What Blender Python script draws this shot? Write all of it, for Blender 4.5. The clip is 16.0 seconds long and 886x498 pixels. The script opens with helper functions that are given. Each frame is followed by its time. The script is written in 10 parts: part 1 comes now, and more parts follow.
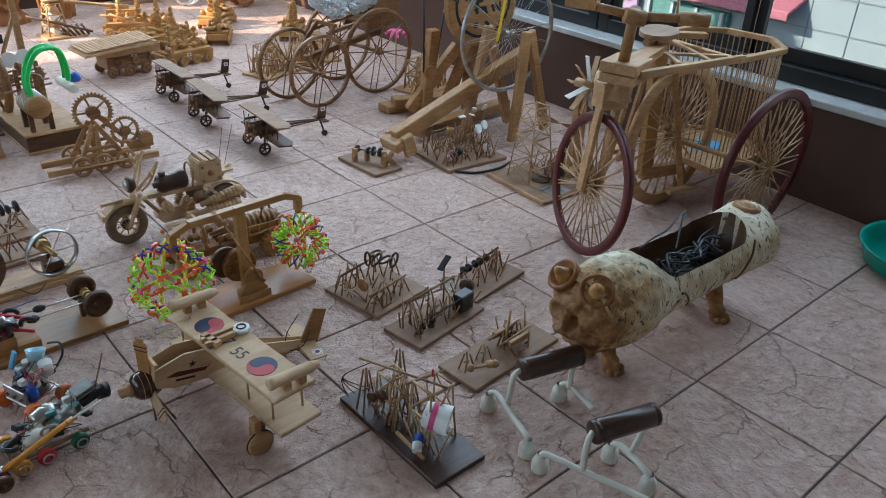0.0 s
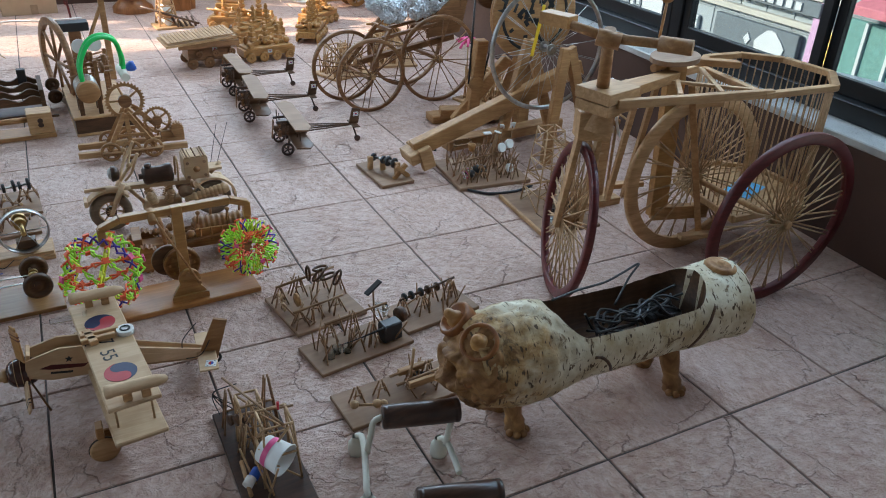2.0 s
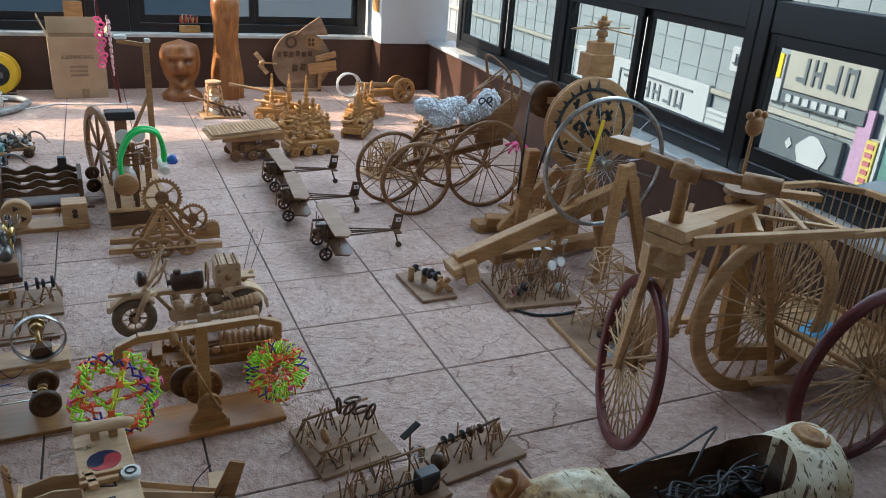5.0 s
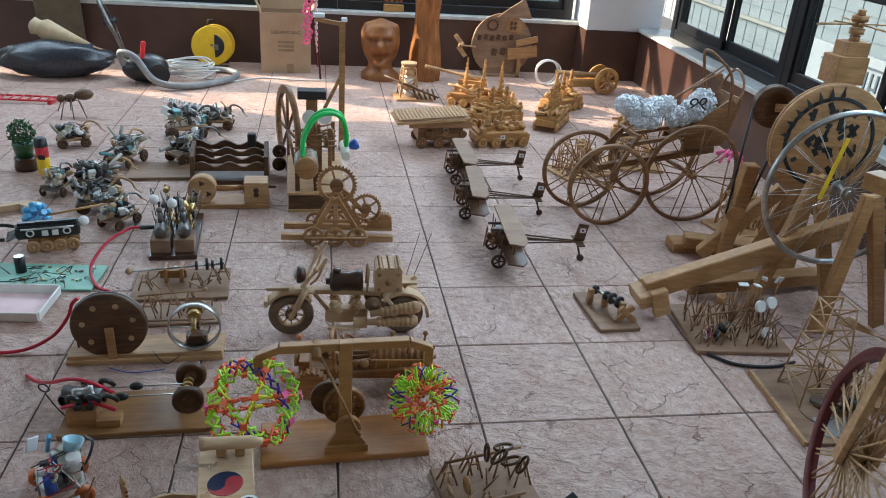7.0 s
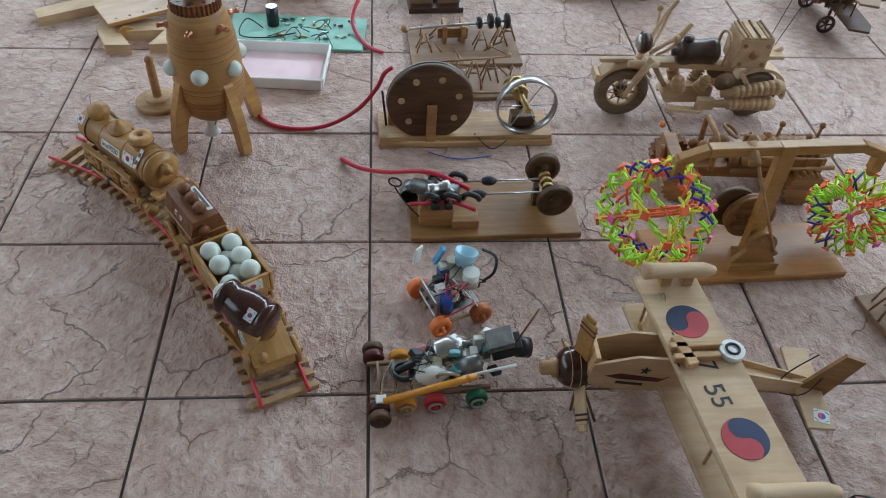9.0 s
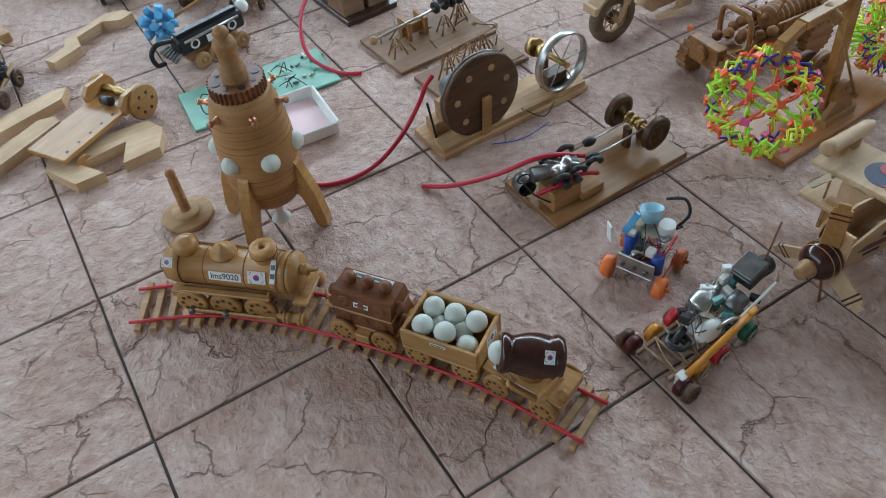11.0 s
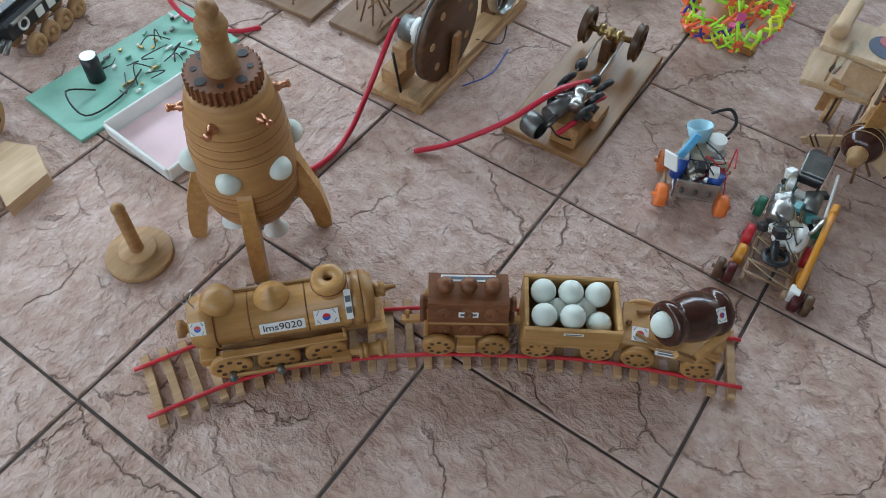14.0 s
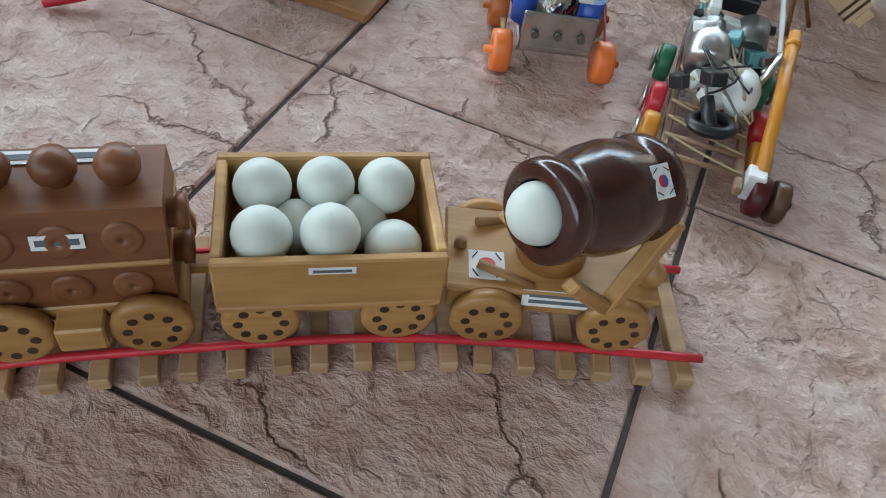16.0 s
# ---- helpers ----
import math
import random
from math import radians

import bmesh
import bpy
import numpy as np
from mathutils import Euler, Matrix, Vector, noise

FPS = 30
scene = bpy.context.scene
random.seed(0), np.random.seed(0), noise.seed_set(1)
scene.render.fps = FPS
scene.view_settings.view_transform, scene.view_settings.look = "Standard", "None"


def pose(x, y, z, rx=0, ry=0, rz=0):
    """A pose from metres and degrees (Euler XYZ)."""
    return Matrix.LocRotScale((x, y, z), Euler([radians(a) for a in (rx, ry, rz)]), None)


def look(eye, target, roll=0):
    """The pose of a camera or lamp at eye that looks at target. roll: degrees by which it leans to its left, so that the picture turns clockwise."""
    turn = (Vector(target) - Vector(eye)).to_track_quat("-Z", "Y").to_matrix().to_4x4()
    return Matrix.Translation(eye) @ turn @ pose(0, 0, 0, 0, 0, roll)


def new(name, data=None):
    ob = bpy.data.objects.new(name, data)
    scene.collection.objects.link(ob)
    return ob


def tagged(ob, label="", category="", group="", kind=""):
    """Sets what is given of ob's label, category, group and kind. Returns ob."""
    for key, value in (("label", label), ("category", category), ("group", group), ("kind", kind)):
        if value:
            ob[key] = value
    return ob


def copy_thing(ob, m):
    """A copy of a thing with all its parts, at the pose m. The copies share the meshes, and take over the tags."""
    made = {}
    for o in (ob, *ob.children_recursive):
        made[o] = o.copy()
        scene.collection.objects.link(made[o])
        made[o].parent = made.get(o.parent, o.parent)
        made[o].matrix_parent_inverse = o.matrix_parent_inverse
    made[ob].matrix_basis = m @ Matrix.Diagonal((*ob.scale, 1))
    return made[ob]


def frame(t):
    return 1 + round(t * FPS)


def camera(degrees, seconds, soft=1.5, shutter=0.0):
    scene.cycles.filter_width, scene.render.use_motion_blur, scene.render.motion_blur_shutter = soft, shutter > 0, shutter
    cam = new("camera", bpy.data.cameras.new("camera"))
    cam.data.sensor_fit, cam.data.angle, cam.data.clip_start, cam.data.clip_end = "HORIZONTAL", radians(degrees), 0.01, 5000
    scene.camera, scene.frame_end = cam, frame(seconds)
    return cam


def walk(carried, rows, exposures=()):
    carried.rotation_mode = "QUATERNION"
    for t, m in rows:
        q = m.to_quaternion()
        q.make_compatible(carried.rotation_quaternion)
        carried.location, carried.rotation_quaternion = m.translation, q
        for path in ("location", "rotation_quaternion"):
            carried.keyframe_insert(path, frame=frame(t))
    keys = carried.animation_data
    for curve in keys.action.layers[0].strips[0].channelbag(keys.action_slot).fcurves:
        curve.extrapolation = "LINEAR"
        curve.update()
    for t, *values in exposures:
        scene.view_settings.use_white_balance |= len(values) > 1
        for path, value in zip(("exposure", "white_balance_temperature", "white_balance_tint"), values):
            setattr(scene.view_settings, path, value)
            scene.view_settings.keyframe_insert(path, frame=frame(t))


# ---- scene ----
cam = camera(60.2, 16.0, soft=1.0)
PATH = [
    (0, (-0.082, -1.992, 1.317), (1.088, -0.684, 0.358), 2.6),
    (0.5, (0.074, -2.104, 1.327), (1.097, -0.690, 0.355), 1.9),
    (1, (0.246, -2.211, 1.314), (1.152, -0.722, 0.339), 0.8),
    (1.5, (0.417, -2.190, 1.303), (1.308, -0.686, 0.330), 1.0),
    (2, (0.574, -2.228, 1.328), (1.396, -0.681, 0.362), 2.5),
    (2.5, (0.714, -2.268, 1.339), (1.517, -0.694, 0.403), 2.6),
    (3, (0.800, -2.286, 1.366), (1.648, -0.689, 0.512), 2.6),
    (5.5, (0.614, -1.865, 1.354), (1.329, -0.159, 0.592), 6.4),
    (6, (0.688, -1.767, 1.352), (1.172, 0.001, 0.553), 5.2),
    (6.5, (0.752, -1.712, 1.345), (1.103, 0.075, 0.518), 4.3),
    (7, (0.761, -1.68, 1.337), (1.076, 0.104, 0.489), 4.1),
    (7.5, (0.606, -1.611, 1.292), (0.844, 0.153, 0.382), 4.6),
    (8, (0.361, -1.49, 1.219), (0.565, 0.241, 0.239), 5.3),
    (8.5, (0.123, -1.339, 1.205), (0.293, 0.238, -0.012), 5.5),
    (9, (0.028, -1.214, 1.183), (0.185, 0.199, -0.223), 4.0),
    (9.5, (-0.132, -1.126, 1.159), (0.045, 0.264, -0.268), -0.6),
    (9.7, (-0.234, -1.102, 1.161), (-0.017, 0.288, -0.261), -2.7),
    (12, (-0.761, -0.671, 1.173), (0.107, 0.409, -0.269), -3.7),
    (12.5, (-0.799, -0.534, 1.159), (0.104, 0.529, -0.274), -2.9),
    (13, (-0.825, -0.448, 1.141), (0.057, 0.548, -0.351), -1.7),
    (13.5, (-0.866, -0.387, 1.108), (0.034, 0.423, -0.484), 0.5),
    (14, (-0.916, -0.329, 1.104), (0.084, 0.308, -0.508), 2.8),
    (14.5, (-0.927, -0.316, 1.098), (0.155, 0.216, -0.498), 3.0),
    (15, (-0.861, -0.316, 0.991), (0.301, 0.104, -0.583), 7.7),
    (15.5, (-0.7, -0.317, 0.696), (0.507, 0.052, -0.856), 9.7),
    (16, (-0.586, -0.331, 0.479), (0.703, 0.031, -1.007), 10.6),
]
walk(cam, [(t, look(eye, target, roll)) for t, eye, target, roll in PATH],
     [(0.0, 1.36, 6050, 10), (2.5, 1.36, 6050, 10), (5.5, 1.00, 6050, 10), (6.5, 1.08, 6100, 10), (7.5, 1.28, 6200, 10), (9.0, 1.50, 6350, 10), (12.5, 1.54, 6300, 10), (14.5, 1.72, 6400, 10), (16.0, 1.92, 6500, 10)])

# ---- world, sun and daylight ----
SUN_DIR = Vector((0.80, -0.40, -0.45)).normalized()
world = bpy.data.worlds.new("sky")
scene.world = world
world.use_nodes = True
wn = world.node_tree.nodes
sky = wn.new("ShaderNodeTexSky")
sky.sky_type, sky.sun_disc = "NISHITA", False
sky.sun_elevation = math.asin(-SUN_DIR.z)
sky.sun_rotation = math.atan2(-SUN_DIR.x, -SUN_DIR.y)
wn["Background"].inputs["Strength"].default_value = 0.15
world.node_tree.links.new(sky.outputs[0], wn["Background"].inputs[0])
sun = new("sun", bpy.data.lights.new("sun", "SUN"))
sun.data.energy, sun.data.angle, sun.data.color = 5.0, radians(0.6), (1.0, 0.83, 0.62)
sun.matrix_world = look((0, 0, 6), Vector((0, 0, 6)) + SUN_DIR)


def window_light(name, eye, target, sx, sy, power, color=(0.68, 0.86, 1.0)):
    lamp = new(name, bpy.data.lights.new(name, "AREA"))
    lamp.data.shape, lamp.data.size, lamp.data.size_y = "RECTANGLE", sx, sy
    lamp.data.energy, lamp.data.color = power, color
    lamp.matrix_world = look(eye, target)


# lamps standing in for sky light at the upper window lights, above the view
window_light("window_light_right", (3.02, 1.4, 2.05), (-0.6, 0.6, 0.0), 5.6, 0.7, 42)
window_light("window_light_back", (-0.1, 4.45, 2.05), (-0.2, -0.5, 0.0), 5.6, 0.7, 54)
# added fill lamp at an assumed, unseen window in the left wall
window_light("window_light_left", (-2.98, 0.6, 1.6), (0.6, 0.5, 0.0), 4.6, 1.3, 17)

# ---- building tools ----
class Geo:
    """Gathers vertices and faces of one mesh."""

    def __init__(self):
        self.v, self.f, self.s = [], [], []

    def add(self, verts, faces, m=None, smooth=False):
        b = len(self.v)
        self.v += [tuple(m @ Vector(p)) for p in verts] if m is not None else [tuple(p) for p in verts]
        for i, f in enumerate(faces):
            self.f.append([b + j for j in f])
            self.s.append(smooth[i] if isinstance(smooth, list) else smooth)
        return self

    def box(self, sx, sy, sz, at=(0, 0, 0), rot=(0, 0, 0), c=0.0015):
        """A box with chamfered edges, at its centre."""
        c = min(c, sx * 0.3, sy * 0.3, sz * 0.3)
        h = (sx / 2, sy / 2, sz / 2)
        vs, idx = [], {}
        for X in (-1, 1):
            for Y in (-1, 1):
                for Z in (-1, 1):
                    for a in range(3):
                        p = [X * (h[0] - c), Y * (h[1] - c), Z * (h[2] - c)]
                        p[a] = (X, Y, Z)[a] * h[a]
                        idx[X, Y, Z, a] = len(vs)
                        vs.append(p)
        fs = []
        for a in range(3):
            b, d = (a + 1) % 3, (a + 2) % 3
            for S in (-1, 1):
                q = []
                for u, w in ((-1, -1), (1, -1), (1, 1), (-1, 1)):
                    k = [0, 0, 0]
                    k[a], k[b], k[d] = S, u, w
                    q.append(idx[(*k, a)])
                fs.append(q if S > 0 else q[::-1])
            for U in (-1, 1):
                for W in (-1, 1):
                    k0, k1 = [0, 0, 0], [0, 0, 0]
                    k0[a], k0[b], k0[d] = -1, U, W
                    k1[a], k1[b], k1[d] = 1, U, W
                    q = [idx[(*k0, b)], idx[(*k1, b)], idx[(*k1, d)], idx[(*k0, d)]]
                    fs.append(q if U * W < 0 else q[::-1])
        for X in (-1, 1):
            for Y in (-1, 1):
                for Z in (-1, 1):
                    q = [idx[X, Y, Z, 0], idx[X, Y, Z, 1], idx[X, Y, Z, 2]]
                    fs.append(q if X * Y * Z > 0 else q[::-1])
        return self.add(vs, fs, pose(*at, *rot))

    def axes(self, p0, p1):
        d = (Vector(p1) - Vector(p0)).normalized()
        u = d.cross(Vector((0, 0, 1)) if abs(d.z) < 0.95 else Vector((1, 0, 0))).normalized()
        return d, u, u.cross(d)

    def cyl(self, p0, p1, r0, r1=None, n=14):
        r1 = r0 if r1 is None else r1
        d, u, w = self.axes(p0, p1)
        vs = []
        for p, r in ((Vector(p0), r0), (Vector(p1), r1)):
            for k in range(n):
                a = 2 * math.pi * k / n
                vs.append(p + r * (u * math.cos(a) + w * math.sin(a)))
        fs = [[(k + 1) % n, k, n + k, n + (k + 1) % n] for k in range(n)] + [list(range(n)), list(range(2 * n - 1, n - 1, -1))]
        return self.add(vs, fs, smooth=[True] * n + [False, False])

    def beam(self, p0, p1, w, h, up=(0, 0, 1), c=0.0015):
        """A square bar from p0 to p1, w wide, h high."""
        d = Vector(p1) - Vector(p0)
        q = d.normalized()
        U = Vector(up)
        if abs(q.dot(U)) > 0.98:
            U = Vector((1, 0, 0))
        side = U.cross(q).normalized()
        m = Matrix((q, side, q.cross(side))).transposed().to_4x4()
        g = Geo().box(d.length, w, h, c=c)
        return self.add(g.v, g.f, Matrix.Translation((Vector(p0) + Vector(p1)) / 2) @ m)

    def lathe(self, prof, at=(0, 0, 0), axis=(0, 0, 1), n=24):
        """Turns the profile (radius, height) about the axis."""
        d, u, w = self.axes((0, 0, 0), axis)
        vs, fs = [], []
        for r, z in prof:
            for k in range(n):
                a = 2 * math.pi * k / n
                vs.append(Vector(at) + d * z + max(r, 1e-5) * (u * math.cos(a) + w * math.sin(a)))
        for j in range(len(prof) - 1):
            for k in range(n):
                fs.append([j * n + (k + 1) % n, j * n + k, (j + 1) * n + k, (j + 1) * n + (k + 1) % n])
        return self.add(vs, fs, smooth=True)

    def ball(self, at, r, n=12, squash=(1, 1, 1)):
        vs, fs, h = [], [], n // 2 + 1
        for j in range(h + 1):
            t = math.pi * j / h
            for k in range(n):
                a = 2 * math.pi * k / n
                vs.append((at[0] + r * squash[0] * math.sin(t) * math.cos(a), at[1] + r * squash[1] * math.sin(t) * math.sin(a), at[2] + r * squash[2] * math.cos(t)))
        for j in range(h):
            for k in range(n):
                fs.append([j * n + k, (j + 1) * n + k, (j + 1) * n + (k + 1) % n, j * n + (k + 1) % n])
        return self.add(vs, fs, smooth=True)

    def ring(self, at, axis, r_in, r_out, width, n=36):
        """A flat rim: a ring with a square section and eased edges."""
        c = min(0.0015, (r_out - r_in) * 0.25, width * 0.25)
        h = width / 2
        prof = [(r_in + c, -h), (r_out - c, -h), (r_out, -h + c), (r_out, h - c), (r_out - c, h), (r_in + c, h), (r_in, h - c), (r_in, -h + c), (r_in + c, -h)]
        return self.lathe(prof, at, axis, n)

    def torus(self, at, axis, R, r, n=36, k=8):
        return self.lathe([(R + r * math.cos(2 * math.pi * j / k), -r * math.sin(2 * math.pi * j / k) * -1) for j in range(k + 1)], at, axis, n)

    def tube(self, pts, r, n=8):
        P = [Vector(p) for p in pts]
        vs, fs, last = [], [], None
        for i, p in enumerate(P):
            d = (P[min(i + 1, len(P) - 1)] - P[max(i - 1, 0)]).normalized()
            if last is None:
                u = d.cross(Vector((0, 0, 1)) if abs(d.z) < 0.9 else Vector((1, 0, 0))).normalized()
            else:
                u = (last - d * last.dot(d)).normalized()
            last = u
            w = d.cross(u)
            for k in range(n):
                a = 2 * math.pi * k / n
                vs.append(p + r * (u * math.cos(a) + w * math.sin(a)))
        for i in range(len(P) - 1):
            for k in range(n):
                fs.append([i * n + k, i * n + (k + 1) % n, (i + 1) * n + (k + 1) % n, (i + 1) * n + k])
        m = len(fs)
        fs += [list(range(n))[::-1], [(len(P) - 1) * n + k for k in range(n)]]
        return self.add(vs, fs, smooth=[True] * m + [False, False])

    def prism(self, poly, th, m=None):
        """A flat plate: the outline poly in x and y, th thick, centred in z."""
        n = len(poly)
        area = sum(poly[i][0] * poly[(i + 1) % n][1] - poly[(i + 1) % n][0] * poly[i][1] for i in range(n))
        P = list(poly) if area > 0 else list(poly)[::-1]
        vs = [(x, y, -th / 2) for x, y in P] + [(x, y, th / 2) for x, y in P]
        fs = [list(range(n))[::-1], list(range(n, 2 * n))] + [[k, (k + 1) % n, n + (k + 1) % n, n + k] for k in range(n)]
        return self.add(vs, fs, m)

    def gear(self, at, axis, r, width, teeth, hole=0.0, depth=0.15):
        poly = []
        for k in range(teeth * 4):
            a = 2 * math.pi * (k + 0.5) / (teeth * 4)
            R = r if k % 4 in (0, 1) else r * (1 - depth)
            poly.append((R * math.cos(a), R * math.sin(a)))
        d, u, w = self.axes((0, 0, 0), axis)
        m = Matrix.Translation(at) @ Matrix((u, w, d)).transposed().to_4x4()
        if not hole:
            return self.prism(poly, width, m if m.determinant() > 0 else m)
        n = len(poly)
        inner = [(hole * math.cos(2 * math.pi * (k + 0.5) / n), hole * math.sin(2 * math.pi * (k + 0.5) / n)) for k in range(n)]
        vs = [(x, y, z) for z in (-width / 2, width / 2) for ring_ in (poly, inner) for x, y in ring_]
        fs = []
        for k in range(n):
            j = (k + 1) % n
            fs += [[k, n + k, n + j, j], [2 * n + k, 2 * n + j, 3 * n + j, 3 * n + k], [k, j, 2 * n + j, 2 * n + k], [n + j, n + k, 3 * n + k, 3 * n + j]]
        return self.add(vs, fs, m)

    def spokes(self, at, axis, r0, r1, count, r, dish=0.0, twist=0.0, n=5):
        d, u, w = self.axes((0, 0, 0), axis)
        for k in range(count):
            a = 2 * math.pi * k / count
            b = a + twist * (1 if k % 2 else -1)
            o = dish * (1 if k % 2 else -1)
            p = Vector(at) + r0 * (u * math.cos(a) + w * math.sin(a)) + d * o
            q = Vector(at) + r1 * (u * math.cos(b) + w * math.sin(b))
            self.cyl(p, q, r, r, n)
        return self

    def mesh(self, name, mat):
        me = bpy.data.meshes.new(name)
        me.from_pydata(self.v, [], self.f)
        me.polygons.foreach_set("use_smooth", self.s)
        me.materials.append(mat)
        me.update()
        return me


def thing(name, label, category, x=0.0, y=0.0, rz=0.0, z=0.0, group="", rx=0.0, ry=0.0):
    ob = new(name)
    ob.empty_display_size = 0.05
    ob.matrix_basis = pose(x, y, z, rx, ry, rz)
    return tagged(ob, label, category, group)


def part(name, g, mat, parent=None, label=""):
    ob = new(name, g.mesh(name, mat))
    ob.parent = parent
    return tagged(ob, label)


def solo(name, g, mat, label="", category="", m=None, group="", kind=""):
    ob = new(name, g.mesh(name, mat))
    if m is not None:
        ob.matrix_basis = m
    return tagged(ob, label, category, group, kind)


def curve_points(pts, steps=8):
    """A smooth line through the points."""
    P = [Vector(p) for p in pts]
    out = []
    for i in range(len(P) - 1):
        a, b, c, d = P[max(i - 1, 0)], P[i], P[i + 1], P[min(i + 2, len(P) - 1)]
        for k in range(steps):
            t = k / steps
            out.append(0.5 * (2 * b + (c - a) * t + (2 * a - 5 * b + 4 * c - d) * t * t + (3 * b - 3 * c + d - a) * t ** 3))
    return out + [P[-1]]


# ---- materials ----
def material(name, rough=0.5, metal=0.0, spec=0.5):
    mat = bpy.data.materials.new(name)
    mat.use_nodes = True
    nt = mat.node_tree
    b = nt.nodes["Principled BSDF"]
    b.inputs["Roughness"].default_value, b.inputs["Metallic"].default_value = rough, metal
    b.inputs["Specular IOR Level"].default_value = spec
    return mat, nt, b


def coords(nt, scale=(1, 1, 1), spread=7.0):
    """Object coordinates in metres, shifted for each object."""
    tc, info, mp, add = nt.nodes.new("ShaderNodeTexCoord"), nt.nodes.new("ShaderNodeObjectInfo"), nt.nodes.new("ShaderNodeMapping"), nt.nodes.new("ShaderNodeVectorMath")
    mul = nt.nodes.new("ShaderNodeMath")
    mul.operation, mul.inputs[1].default_value = "MULTIPLY", spread
    nt.links.new(info.outputs["Random"], mul.inputs[0])
    nt.links.new(tc.outputs["Object"], add.inputs[0])
    nt.links.new(mul.outputs[0], add.inputs[1])
    mp.inputs["Scale"].default_value = scale
    nt.links.new(add.outputs[0], mp.inputs["Vector"])
    return mp.outputs[0], info


def noise_node(nt, vec, scale, detail=4.0, rough=0.55, distort=0.0):
    n = nt.nodes.new("ShaderNodeTexNoise")
    n.inputs["Scale"].default_value, n.inputs["Detail"].default_value = scale, detail
    n.inputs["Roughness"].default_value, n.inputs["Distortion"].default_value = rough, distort
    nt.links.new(vec, n.inputs["Vector"])
    return n.outputs["Fac"]


def ramp(nt, fac, stops):
    r = nt.nodes.new("ShaderNodeValToRGB")
    el = r.color_ramp.elements
    while len(el) < len(stops):
        el.new(0.5)
    for e, (p, c) in zip(el, stops):
        e.position, e.color = p, (*c, 1.0) if len(c) == 3 else c
    nt.links.new(fac, r.inputs[0])
    return r.outputs[0]


def mix(nt, fac, a, b, mode="MIX"):
    m = nt.nodes.new("ShaderNodeMix")
    m.data_type, m.blend_type = "RGBA", mode
    for sock, val in ((m.inputs[0], fac), (m.inputs[6], a), (m.inputs[7], b)):
        if isinstance(val, (int, float)):
            sock.default_value = val
        elif isinstance(val, tuple):
            sock.default_value = (*val, 1.0)
        else:
            nt.links.new(val, sock)
    return m.outputs[2]


def bump(nt, b, height, strength, distance):
    n = nt.nodes.new("ShaderNodeBump")
    n.inputs["Strength"].default_value, n.inputs["Distance"].default_value = strength, distance
    nt.links.new(height, n.inputs["Height"])
    nt.links.new(n.outputs[0], b.inputs["Normal"])


def wood(name, light, dark, rough=0.55, grain=(9, 75, 75), spec=0.4):
    mat, nt, b = material(name, rough, 0.0, spec)
    vec, info = coords(nt, grain)
    flat, _ = coords(nt)
    fine = noise_node(nt, vec, 1.0, 5, 0.6, 0.6)
    blotch = noise_node(nt, flat, 9.0, 3)
    col = ramp(nt, fine, [(0.30, dark), (0.52, tuple((p + q) / 2 for p, q in zip(light, dark))), (0.68, light)])
    shade = ramp(nt, blotch, [(0.3, (0.72, 0.68, 0.62)), (0.7, (1.0, 1.0, 1.0))])
    tone = ramp(nt, info.outputs["Random"], [(0.0, (0.80, 0.78, 0.75)), (1.0, (1.0, 1.0, 1.0))])
    nt.links.new(mix(nt, 1.0, mix(nt, 1.0, col, shade, "MULTIPLY"), tone, "MULTIPLY"), b.inputs["Base Color"])
    bump(nt, b, fine, 0.35, 0.0006)
    return mat


def plain(name, color, rough=0.5, metal=0.0, vary=0.25, scale=18.0, spec=0.5, relief=0.0):
    mat, nt, b = material(name, rough, metal, spec)
    vec, info = coords(nt)
    n = noise_node(nt, vec, scale, 5)
    fine = noise_node(nt, vec, scale * 12, 3)
    col = ramp(nt, n, [(0.3, tuple(c * (1 - vary) for c in color)), (0.7, tuple(min(1, c * (1 + vary * 0.3)) for c in color))])
    nt.links.new(col, b.inputs["Base Color"])
    r = nt.nodes.new("ShaderNodeMapRange")
    r.inputs["To Min"].default_value, r.inputs["To Max"].default_value = max(0.03, rough - 0.12), min(1.0, rough + 0.12)
    nt.links.new(fine, r.inputs["Value"])
    nt.links.new(r.outputs[0], b.inputs["Roughness"])
    if relief:
        bump(nt, b, fine, 0.5, relief)
    return mat


def glass(name, tint=(0.9, 0.97, 1.0), rough=0.02):
    mat, nt, b = material(name, rough)
    b.inputs["Transmission Weight"].default_value, b.inputs["IOR"].default_value = 1.0, 1.05
    b.inputs["Base Color"].default_value = (*tint, 1)
    return mat


PINE = wood("pale_pine", (0.682, 0.426, 0.219), (0.44, 0.245, 0.107))
TAN = wood("tan_wood", (0.572, 0.319, 0.135), (0.363, 0.181, 0.0698))
HONEY = wood("honey_varnished_wood", (0.66, 0.365, 0.130), (0.46, 0.225, 0.065), 0.38, spec=0.5)
STICK = wood("bare_stick_wood", (0.704, 0.461, 0.26), (0.462, 0.284, 0.14))
STICK2 = wood("brown_stick_wood", (0.484, 0.284, 0.149), (0.264, 0.137, 0.0651))
BAMBOO = wood("aged_bamboo", (0.396, 0.201, 0.0884), (0.187, 0.0833, 0.0326), 0.4)
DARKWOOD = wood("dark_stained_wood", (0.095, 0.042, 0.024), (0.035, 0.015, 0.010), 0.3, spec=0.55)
WALNUT = wood("walnut_brown_wood", (0.17, 0.085, 0.042), (0.075, 0.036, 0.018), 0.4)
PLY = wood("grey_brown_plywood", (0.407, 0.255, 0.158), (0.275, 0.157, 0.093), 0.6, (4, 28, 28))
